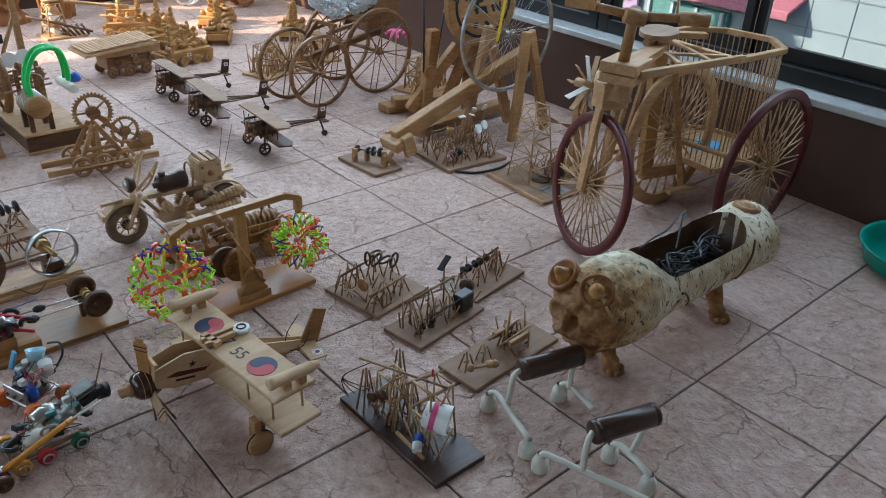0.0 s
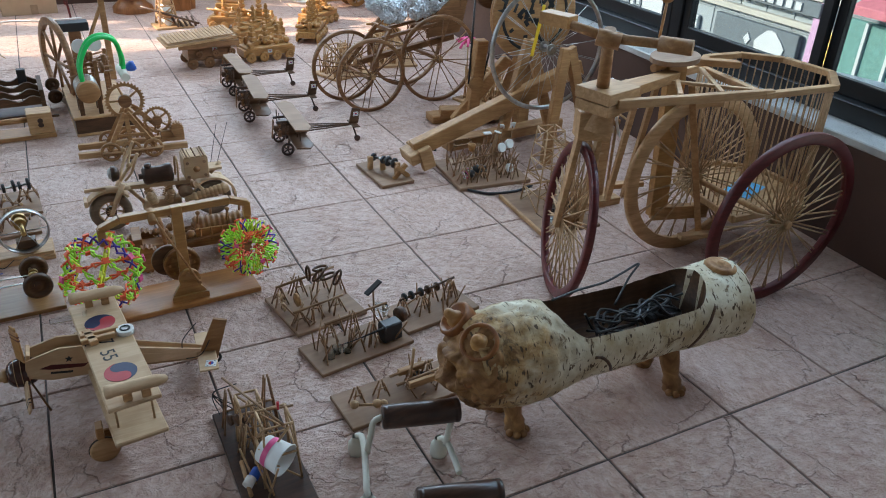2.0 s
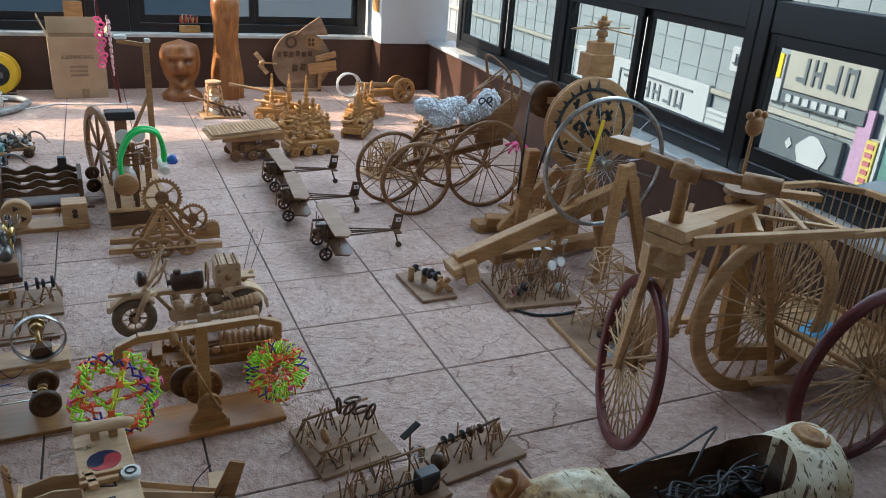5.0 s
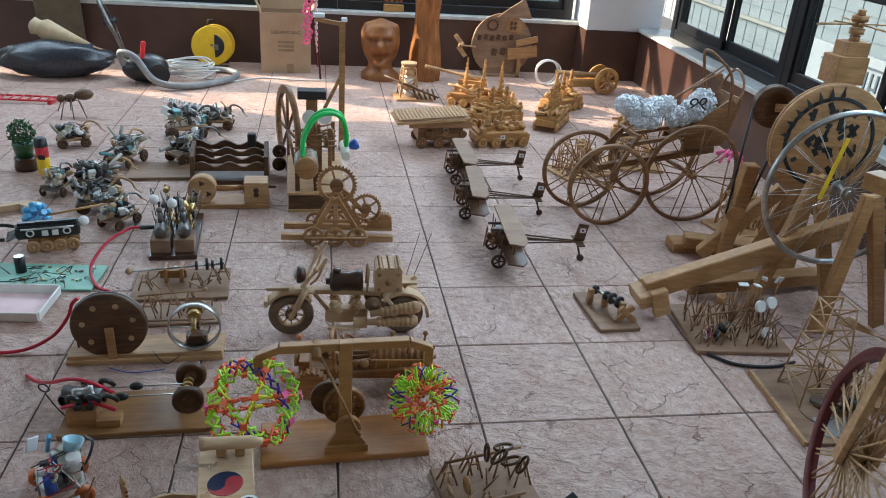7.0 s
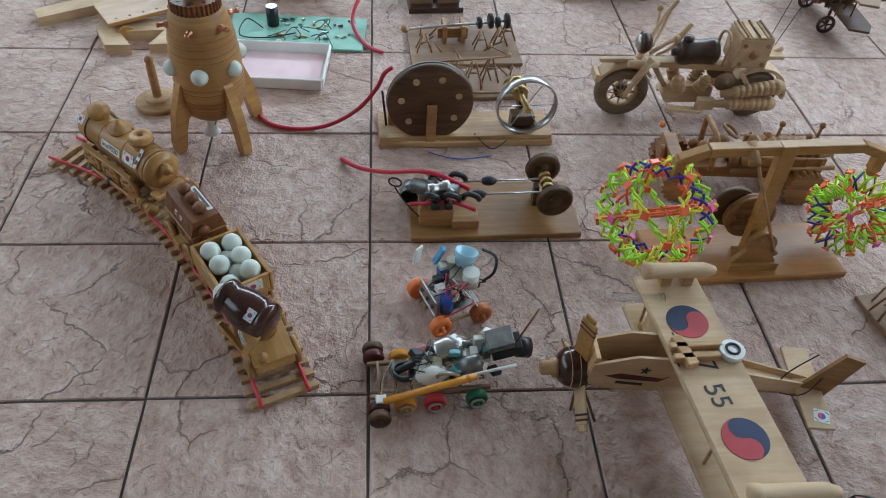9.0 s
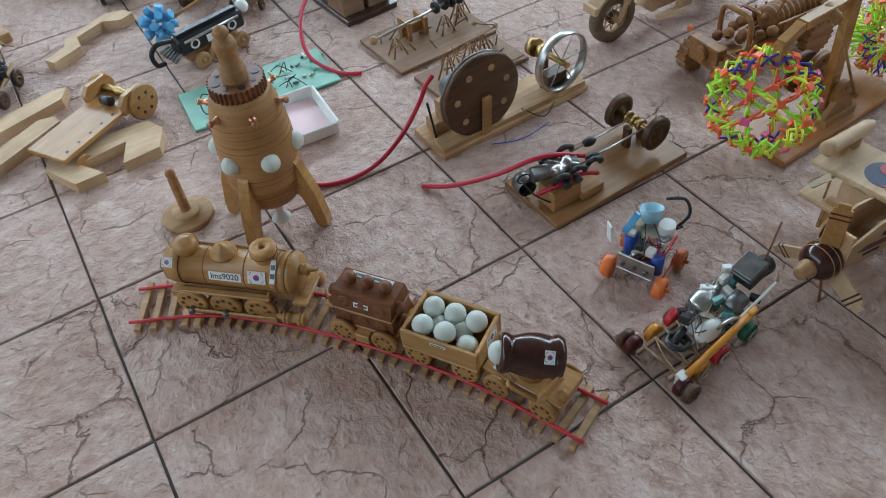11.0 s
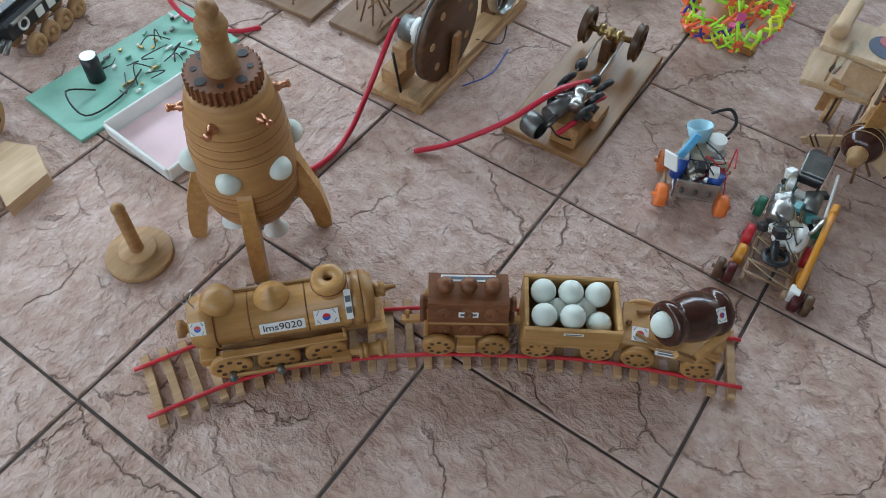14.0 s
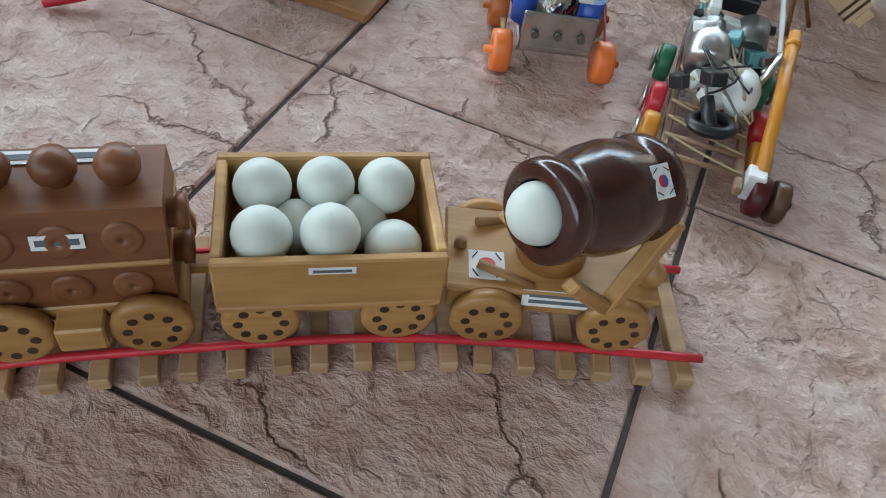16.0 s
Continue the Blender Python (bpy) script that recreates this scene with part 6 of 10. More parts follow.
part("board_edging", Geo().box(0.012, 0.36, 0.016, (-0.13, 0, 0.008)), PINE, G1)
part("metal_sheet", Geo().box(0.11, 0.09, 0.002, (0.0, -0.11, 0.0135), c=0), STEEL, G1, "shiny metal sheet")
lattice(G1, 0.135, 0.075, 0.32, 5, 0.012, (0.0, 0.05))
for k in range(7):
    rod(G1, (0.03, 0.03 + 0.008 * k, 0.30 - 0.008 * k), (0.20, 0.03 - 0.01 * k, 0.20 + 0.006 * k), 0.0022, STICK, "jib_stick")
motor(G1, (0.05, -0.05, 0.05), (1, 0, 0), 0.02, 0.04, BLACK)
part("plastic_drum", Geo().lathe([(0, 0), (0.04, 0), (0.042, 0.004), (0.04, 0.012), (0, 0.014)], (0.02, 0.0, 0.013), n=24), ACRYLIC, G1)
lattice(G1, 0.05, 0.04, 0.13, 2, 0.012, (0.09, -0.02))
wire(G1, [(0.05, -0.03, 0.03), (0.0, -0.08, 0.02), (-0.06, -0.09, 0.016), (-0.09, -0.05, 0.03)], mat=BLACK)
sticks(G1, random.Random(8), 14, 0.03, 0.12, -0.06, 0.08, 0.012, 0.12)

FN = thing("fan_stand", "wooden fan with flat pale blades on a post", "wooden fan", 2.47, 0.02, 0)
board(FN, 0.16, 0.12, 0.03, PINE)
part("post", Geo().box(0.045, 0.03, 0.30, (0, 0, 0.18)), PINE, FN)
part("post", Geo().cyl((0.05, 0, 0.03), (0.05, 0, 0.36), 0.006, n=8), STICK, FN)
part("fan_hub", Geo().cyl((0, -0.05, 0.40), (0, 0.03, 0.40), 0.020, n=14), PINE, FN)
part("hub_bracket", Geo().box(0.07, 0.035, 0.02, (0.02, 0, 0.34)), PINE, FN)
for k in range(11):
    t = 2 * math.pi * k / 11
    d = Vector((math.cos(t), 0.15, math.sin(t)))
    part("fan_blade", Geo().beam(Vector((0, -0.04, 0.40)) + d * 0.015, Vector((0, -0.04, 0.40)) + d * 0.125, 0.004, 0.030, (0.3, 1, 0.2)), STICK if k % 3 else PAPER, FN, "flat pale fan blade")

# ---- bicycle wheel and painted disc on a timber stand ----
W = thing("bicycle_wheel_machine", "timber stand carrying a silver bicycle wheel and a painted disc", "wheel machine", 2.50, 0.65, 0)
WO = Vector((2.50, 0.65, 0))


def ww(*p):
    return tuple(Vector(p) - WO)


ax = Vector((0.087, 0.996, 0))
hub = Vector(ww(2.495, 0.505, 0.512))
rimW = part("bicycle_wheel", Geo().torus(hub, ax, 0.266, 0.010, 64, 10), STEEL, W, "silver bicycle wheel rim")
part("spokes", Geo().spokes(hub, ax, 0.02, 0.26, 36, 0.0011, 0.03, 0.25, 4), STEEL, rimW, "thin steel spokes")
part("hub", Geo().cyl(hub - ax * 0.045, hub + ax * 0.045, 0.012, n=14).cyl(hub - ax * 0.035, hub - ax * 0.028, 0.024, n=16).cyl(hub + ax * 0.028, hub + ax * 0.035, 0.024, n=16), STEEL, rimW)
part("yellow_strip", Geo().beam(hub + Vector((-0.10, -0.03, -0.02)), hub + Vector((-0.06, -0.03, 0.19)), 0.016, 0.004, (0, 1, 0)), YELLOW, rimW, "yellow marking strip")
dh = Vector(ww(2.62, 0.83, 0.585))
dk = part("painted_disc", Geo().lathe([(0, -0.018), (0.21, -0.018), (0.216, -0.013), (0.216, -0.004), (0.205, -0.002), (0.205, 0.004), (0.216, 0.006), (0.216, 0.016), (0.21, 0.020), (0, 0.020)], dh, -ax, 56), TAN, W, "large round wooden disc with black brush marks")
rp = random.Random(6)
du = Vector((0.996, -0.087, 0))
for k in range(34):
    a = rp.uniform(0, 6.28)
    q = rp.uniform(0.02, 0.14)
    t = rp.choice((0.1, 1.5, 0.8, 2.2)) + rp.uniform(-0.3, 0.3)
    L = rp.uniform(0.02, 0.06)
    c0 = dh - ax * 0.0212 + du * (q * math.cos(a)) + Vector((0, 0, q * math.sin(a)))
    d1 = du * math.cos(t) + Vector((0, 0, math.sin(t)))
    part("brush_mark", Geo().beam(c0 - d1 * L / 2, c0 + d1 * L / 2, rp.uniform(0.010, 0.022), 0.002, tuple(-ax), 0.0005), INK, dk)
part("brush_ring", Geo().ring(dh - ax * 0.0212, ax, 0.158, 0.172, 0.003, 48), INK, dk)
for k in range(9):
    t = radians(60 + 14 * k)
    part("brush_mark", Geo().prism([(-0.012, 0), (0.012, 0), (0.0, 0.045)], 0.0015, Matrix.Translation(dh - ax * 0.0215 + Vector((0.165 * math.cos(t), 0, 0.165 * math.sin(t)))) @ pose(0, 0, 0, 90, -90 + 90 - math.degrees(t) + 90, 5)), INK, dk)
part("stepped_block", Geo().box(0.12, 0.10, 0.10, ww(2.66, 0.90, 0.84)).box(0.09, 0.08, 0.05, ww(2.67, 0.90, 0.915)), TAN, W)
part("mast", Geo().box(0.06, 0.06, 0.84, ww(2.66, 0.92, 0.42)), TAN, W)
for z, r in ((0.95, 0.018), (0.975, 0.026), (1.0, 0.02), (1.02, 0.028), (1.04, 0.014)):
    part("turned_finial", Geo().cyl(ww(2.67, 0.90, z - 0.010), ww(2.67, 0.90, z + 0.010), r, n=16), TAN, W)
for k in range(9):
    t = 2 * math.pi * k / 9
    rod(W, ww(2.67, 0.90, 1.0), ww(2.67 + 0.14 * math.cos(t), 0.90 + 0.14 * math.sin(t), 1.0 + 0.02 * math.sin(2 * t)), 0.003, STICK, "finial_stick")
pu = Vector(ww(2.515, 1.05, 0.655))
part("pulley", Geo().lathe([(0, -0.02), (0.082, -0.02), (0.085, -0.015), (0.074, 0.0), (0.085, 0.015), (0.082, 0.02), (0.05, 0.022), (0.045, 0.012), (0, 0.012)], pu, -ax, 36), WALNUT, W, "dark wooden belt pulley")
part("pulley_arm", Geo().cyl(pu - ax * 0.02, pu - ax * 0.02 + Vector((0.12, -0.06, 0.01)), 0.016, n=12), TAN, W)
lo = Vector(ww(2.40, 0.95, 0.24))
part("small_pulley", Geo().cyl(lo - ax * 0.02, lo + ax * 0.02, 0.036, n=24), TAN, W)
for s in (-1, 1):
    part("belt", Geo().tube([pu + Vector((0.083 * s, 0, 0)), lo + Vector((0.036 * s, 0, 0))], 0.005, 6), BLACK, W, "black drive belt")
for a, b, w, h in (((1.90, 0.585, 0.10), (2.72, 0.56, 0.40), 0.055, 0.07), ((2.30, 1.12, 0.05), (2.62, 1.0, 0.05), 0.08, 0.05), ((2.33, 1.02, 0.03), (2.56, 0.92, 0.36), 0.06, 0.05),
                   ((2.46, 0.60, 0.53), (2.30, 0.56, 0.02), 0.03, 0.05), ((2.53, 0.42, 0.53), (2.47, 0.40, 0.02), 0.03, 0.05), ((2.48, 0.62, 0.52), (2.66, 0.62, 0.02), 0.03, 0.05), ((2.55, 0.42, 0.53), (2.74, 0.44, 0.02), 0.03, 0.05),
                   ((2.12, 0.70, 0.05), (2.80, 0.78, 0.05), 0.07, 0.05), ((2.40, 0.98, 0.03), (2.42, 0.95, 0.45), 0.05, 0.06), ((2.56, 1.0, 0.03), (2.60, 0.86, 0.40), 0.05, 0.05), ((2.25, 1.14, 0.02), (2.80, 1.10, 0.02), 0.10, 0.04)):
    part("timber", Geo().beam(ww(*a), ww(*b), w, h, c=0.004), TAN, W, "sawn pale timber")
part("beam_fork", Geo().box(0.10, 0.12, 0.05, ww(1.915, 0.585, 0.085), (0, -18, 0), c=0.004).box(0.06, 0.03, 0.10, ww(1.94, 0.53, 0.075), (0, -18, 0), c=0.004).box(0.06, 0.03, 0.10, ww(1.94, 0.64, 0.075), (0, -18, 0), c=0.004), PINE, W)

# ---- carriage with fluffy wool figures ----
K = thing("wooden_carriage", "bamboo-brown wooden carriage on four large spoked wheels", "carriage", 2.22, 1.52, 2)
KO = Vector((2.22, 1.52, 0))


def kw(*p):
    return tuple(Vector(p) - KO)


for at, r in (((2.03, 1.40, 0.190), 0.190), ((1.98, 1.62, 0.190), 0.190), ((2.44, 1.43, 0.232), 0.232), ((2.40, 1.76, 0.232), 0.232)):
    spoked_wheel(K, kw(*at), 0, r, 0.018, 0.020, BAMBOO, 16, "thin bent brown wooden wheel", 0, BAMBOO, 0.003)
for a, b, w in (((2.0, 1.36, 0.19), (1.98, 1.66, 0.19), 0.016), ((2.44, 1.39, 0.232), (2.40, 1.80, 0.232), 0.016), ((2.0, 1.5, 0.24), (2.62, 1.6, 0.30), 0.03), ((2.03, 1.42, 0.19), (2.16, 1.46, 0.40), 0.02), ((1.98, 1.62, 0.19), (2.14, 1.58, 0.40), 0.02), ((2.16, 1.44, 0.40), (2.14, 1.62, 0.40), 0.02), ((2.12, 1.46, 0.36), (2.60, 1.52, 0.42), 0.018), ((2.12, 1.60, 0.36), (2.60, 1.66, 0.42), 0.018)):
    part("frame_bar", Geo().beam(kw(*a), kw(*b), w, w), BAMBOO, K)
seatb = [(-0.10, 0.0), (0.10, 0.02), (0.14, 0.20), (0.10, 0.24), (-0.08, 0.10)]
part("seat_side", Geo().prism(seatb, 0.012, pose(*kw(2.50, 1.50, 0.33), 90, 0, 0)), BAMBOO, K)
part("seat_side", Geo().prism(seatb, 0.012, pose(*kw(2.50, 1.70, 0.33), 90, 0, 0)), BAMBOO, K)
part("seat", Geo().box(0.20, 0.20, 0.016, kw(2.50, 1.60, 0.37)), BAMBOO, K)
part("seat_back", Geo().box(0.016, 0.20, 0.20, kw(2.63, 1.60, 0.47), (0, 12, 0)), BAMBOO, K)
part("hood_hoop", Geo().tube(curve_points([kw(2.60, 1.50, 0.48), kw(2.58, 1.50, 0.66), kw(2.52, 1.54, 0.74), kw(2.50, 1.62, 0.76), kw(2.54, 1.70, 0.70), kw(2.60, 1.70, 0.48)], 6), 0.007, 8), BAMBOO, K)
part("hood_hoop", Geo().tube(curve_points([kw(2.62, 1.50, 0.48), kw(2.66, 1.52, 0.62), kw(2.66, 1.60, 0.68), kw(2.66, 1.68, 0.62), kw(2.62, 1.70, 0.48)], 6), 0.006, 8), BAMBOO, K)
rod(K, kw(2.10, 1.48, 0.42), kw(2.55, 1.52, 0.72), 0.004, BAMBOO)
rod(K, kw(2.22, 1.58, 0.46), kw(2.58, 1.58, 0.68), 0.004, BAMBOO)
part("ornament_ball", Geo().ball(kw(2.54, 1.54, 0.66), 0.016, 10), BAMBOO, K)
WOOL = plain("white_fleece", (0.86, 0.88, 0.91), 0.95, 0, 0.2, 60, 0.1, 0.006)
rw = random.Random(9)


def fleece(x, y, z, lumps):
    """Soft overlapping tufts of wool: uneven lumps with short curled strands lying along them."""
    wl = Geo()
    for lx, ly, lz, r in lumps:
        wl.ball((lx, ly, lz), r * 0.90, 14, (1, 0.95, 0.9))
        c = Vector((lx, ly, lz))
        for k in range(int(26000 * r * r) + 150):
            d = Vector((rw.gauss(0, 1), rw.gauss(0, 1), rw.gauss(0, 1))).normalized()
            wave = 1 + 0.16 * noise.noise(d * 2.4 + c * 30)
            p = c + Vector((d.x, d.y * 0.95, d.z * 0.9)) * r * 0.90 * wave
            flow = Vector((noise.noise(d * 2 + c * 20), noise.noise(d * 2 + c * 20 + Vector((7, 0, 0))), -0.35)) + Vector((rw.gauss(0, 0.3), rw.gauss(0, 0.3), rw.gauss(0, 0.3)))
            flow = (flow - d * flow.dot(d)).normalized()
            length = rw.uniform(0.014, 0.026)
            wl.cyl(tuple(p), tuple(p + flow * length + d * rw.uniform(0.0, 0.006)), rw.uniform(0.005, 0.008), 0.0025, 5)
    solo("fleece", wl, WOOL, "fluffy white fleece bundle lying on the carriage", "fleece", pose(x, y, z), "fleece bundles")


fleece(2.195, 1.52, 0.500, [(-0.090, 0.0, 0.028, 0.046), (-0.045, 0.012, 0.012, 0.058), (0.010, -0.008, 0.000, 0.062), (0.060, 0.006, 0.016, 0.056), (0.100, 0.0, 0.034, 0.042), (-0.02, -0.02, -0.032, 0.046), (0.035, -0.015, -0.034, 0.046)])
fleece(2.455, 1.56, 0.505, [(0.030, 0.0, 0.038, 0.062), (-0.005, -0.01, 0.000, 0.060), (-0.060, -0.015, -0.028, 0.048), (0.055, 0.01, -0.014, 0.054), (-0.100, -0.015, -0.048, 0.034)])
bow = thing("black_ribbon", "small black ribbon bow on the white fleece", "ribbon", 2.43, 1.485, 0, 0.555)
part("ribbon_loop", Geo().torus((-0.02, 0, 0), (0.2, 1, 0.3), 0.016, 0.004, 14, 5).torus((0.022, 0, 0.004), (-0.2, 1, 0.3), 0.016, 0.004, 14, 5).tube([(0, 0, 0), (0.03, -0.02, -0.03)], 0.004, 5).tube([(0, 0, 0), (-0.04, -0.02, -0.02)], 0.004, 5), BLACK, bow)
pk = thing("pink_paper_flower", "bright pink curled paper flower near the wall", "paper flower", 2.78, 1.72, 0, 0.0)
part("stem", Geo().cyl((0, 0, 0), (0, 0, 0.22), 0.004, n=6), STICK, pk)
for k in range(9):
    t = 2 * math.pi * k / 9
    part("petal", Geo().tube(curve_points([(0, 0, 0.22), (0.03 * math.cos(t), 0.03 * math.sin(t), 0.25), (0.07 * math.cos(t), 0.07 * math.sin(t), 0.22 + 0.02 * math.sin(3 * t))], 4), 0.008, 5), PINK, pk)

# ---- piston machine, flywheel machine, line shafts ----
PM = thing("piston_machine", "two-wheel piston machine with red hoses on a brown board", "piston machine", 0.28, 0.094, 2)
board(PM, 0.385, 0.185, 0.014, BOARDBROWN, label="flat brown board")
part("pump_block", Geo().box(0.075, 0.055, 0.05, (-0.135, -0.03, 0.039)), TAN, PM)
part("pump_block", Geo().box(0.06, 0.045, 0.022, (-0.07, -0.045, 0.025)), TAN, PM)
part("pump_body", Geo().cyl((-0.185, 0.005, 0.085), (-0.085, -0.025, 0.088), 0.017, n=18).box(0.035, 0.03, 0.03, (-0.12, -0.015, 0.088)), GREYMETAL, PM, "grey metal pump body")
for k in range(4):
    part("pump_cap", Geo().cyl((-0.14 + 0.03 * (k % 2), -0.05 + 0.06 * (k // 2), 0.08), (-0.14 + 0.03 * (k % 2), -0.065 + 0.09 * (k // 2), 0.075), 0.009, n=12), BLACK, PM)
part("pump_head", Geo().lathe([(0, 0), (0.013, 0), (0.015, 0.004), (0.015, 0.016), (0.012, 0.020), (0.012, 0.034), (0.015, 0.038), (0.015, 0.050), (0, 0.052)], (-0.155, -0.035, 0.100), (1, 0.25, 0.05), 16), STEEL, PM, "steel pump head")
part("pump_pipe", Geo().cyl((-0.15, 0.035, 0.095), (-0.10, -0.05, 0.105), 0.006, n=10), STEEL, PM)
for k in range(5):
    x0, y0 = -0.165 + 0.022 * k, -0.045 + 0.07 * (k % 2)
    part("rubber_elbow", Geo().tube(curve_points([(x0, y0, 0.085), (x0 + 0.006, y0 - 0.012, 0.108), (x0 + 0.026, y0 - 0.016, 0.104), (x0 + 0.034, y0 - 0.008, 0.088)], 4), 0.0065, 7), BLACK, PM, "black rubber elbow")
part("copper_coil", Geo().lathe([(0.02, -0.02), (0.024, -0.015), (0.024, 0.015), (0.02, 0.02), (0, 0.02)], (-0.185, 0.03, 0.045), (0.3, 1, 0), 20), GREYMETAL, PM)
for y in (0.015, -0.03):
    rod(PM, (-0.09, y, 0.082), (0.115, y + 0.012, 0.075), 0.0022, STEEL, "piston_rod")
    part("rod_joint", Geo().ball((-0.01 - 0.03 * (y < 0), y + 0.005, 0.079), 0.012, 10, (1.6, 1, 0.9)), BLACK, PM)
rod(PM, (0.125, -0.05, 0.075), (0.115, 0.075, 0.075), 0.007, BRASS, "crank_shaft")
for y in (-0.045, 0.07):
    part("crank_wheel", Geo().lathe([(0, -0.009), (0.036, -0.009), (0.041, -0.006), (0.036, 0), (0.041, 0.006), (0.036, 0.009), (0.028, 0.009), (0.026, 0.004), (0.012, 0.004), (0.010, 0.012), (0, 0.012)], (0.128 - 0.08 * y * 0.5, y, 0.072), (0.06, -1, 0), 28), WALNUT, PM, "dark turned crank wheel")
for x in (0.10, 0.145):
    part("bearing_post", Geo().box(0.012, 0.02, 0.055, (x, 0.012, 0.042)), WALNUT, PM)
for k in range(3):
    part("spool_ring", Geo().cyl((0.122, -0.01 + 0.02 * k, 0.075), (0.122, 0.0 + 0.02 * k, 0.075), 0.014, n=14), BRASS, PM)
part("red_hose", Geo().tube(curve_points([(-0.345, 0.205, 0.006), (-0.30, 0.15, 0.02), (-0.235, 0.07, 0.070), (-0.17, 0.02, 0.112), (-0.12, 0.0, 0.112), (-0.06, -0.02, 0.09)], 6), 0.0055, 8), REDHOSE, PM, "red rubber hose")
part("red_hose", Geo().tube(curve_points([(-0.19, -0.02, 0.05), (-0.15, -0.045, 0.075), (-0.10, -0.05, 0.08), (-0.05, -0.055, 0.06)], 6), 0.0055, 8), REDHOSE, PM, "red rubber hose")
part("wire_ring", Geo().torus((-0.225, -0.02, 0.115), (0.3, 1, 0.2), 0.014, 0.002, 18, 6), BLACK, PM)
wire(PM, [(-0.225, -0.02, 0.10), (-0.20, -0.03, 0.06), (-0.165, -0.05, 0.03)], 0.002)

FW = thing("flywheel_machine", "large dark flywheel machine with a small spoked wheel", "flywheel machine", 0.24, 0.41, 2)
board(FW, 0.445, 0.135, 0.016, PINE, label="pale board of two planks")
part("plank", Geo().box(0.44, 0.05, 0.012, (0, -0.035, 0.0225)), PINE, FW)
fl = part("flywheel", Geo().lathe([(0, -0.009), (0.102, -0.009), (0.106, -0.006), (0.106, 0.006), (0.102, 0.009), (0.03, 0.009), (0, 0.009)], (-0.095, -0.045, 0.122), (0.0, -1, 0), 44), WALNUT, FW, "dark brown wooden flywheel with drilled holes")
part("flywheel_band", Geo().ring((-0.095, -0.035, 0.122), (0, 1, 0), 0.100, 0.1075, 0.007, 44), GREYMETAL, fl)
for k in range(7):
    t = 2 * math.pi * k / 7 + 0.3
    part("light_hole", Geo().cyl((-0.095 + 0.072 * math.cos(t), -0.0535, 0.122 + 0.072 * math.sin(t)), (-0.095 + 0.072 * math.cos(t), -0.0555, 0.122 + 0.072 * math.sin(t)), 0.0085, n=14), STICK, fl)
part("flywheel_post", Geo().box(0.024, 0.010, 0.125, (-0.092, -0.062, 0.0625), (4, 0, 2)), TAN, FW)
part("bearing_tower", Geo().box(0.06, 0.045, 0.035, (-0.165, 0.03, 0.034)).box(0.05, 0.035, 0.05, (-0.15, 0.02, 0.076)), PINE, FW)
part("drive_drum", Geo().cyl((-0.13, -0.03, 0.125), (-0.135, 0.035, 0.125), 0.026, n=22), GREYMETAL, FW)
part("drum_stripe", Geo().cyl((-0.131, -0.012, 0.125), (-0.132, 0.008, 0.125), 0.0268, n=22), WHITE, FW)
part("red_hose", Geo().tube(curve_points([(-0.185, 0.012, 0.185), (-0.205, 0.015, 0.165), (-0.225, 0.025, 0.115), (-0.275, 0.03, 0.05), (-0.35, 0.02, 0.012), (-0.43, 0.015, 0.006), (-0.505, 0.045, 0.006), (-0.545, 0.12, 0.006)], 7), 0.0055, 8), REDHOSE, FW, "red rubber hose")
sw = part("spoked_rim", Geo().ring((0.145, -0.05, 0.112), (0.05, -1, 0), 0.072, 0.077, 0.024, 40), STEEL, FW, "thin spoked metal rim wheel")
part("spokes", Geo().spokes((0.145, -0.05, 0.112), (0.05, -1, 0), 0.01, 0.074, 6, 0.0015), STEEL, sw)
part("wheel_shaft", Geo().cyl((0.145, -0.075, 0.112), (0.135, 0.05, 0.112), 0.008, n=12).cyl((0.138, 0.0, 0.112), (0.137, 0.02, 0.112), 0.020, n=16).cyl((0.136, 0.035, 0.112), (0.135, 0.055, 0.112), 0.024, n=16), BRASS, FW)
part("wheel_stand", Geo().box(0.06, 0.035, 0.05, (0.145, -0.02, 0.045)).box(0.012, 0.03, 0.06, (0.145, 0.02, 0.07)), WALNUT, FW)
wire(FW, [(0.02, -0.05, 0.03), (0.06, -0.09, 0.01), (0.10, -0.08, 0.03)], 0.0016)
wire(FW, [(-0.10, -0.09, 0.004), (-0.03, -0.12, 0.004), (0.06, -0.11, 0.004)], 0.0016, BLUE)
rod(FW, (-0.20, 0.0, 0.016), (-0.21, 0.01, 0.12), 0.003, BLACK)
part("glass_bead", Geo().ball((-0.205, -0.04, 0.035), 0.014, 12), ACRYLIC, FW)

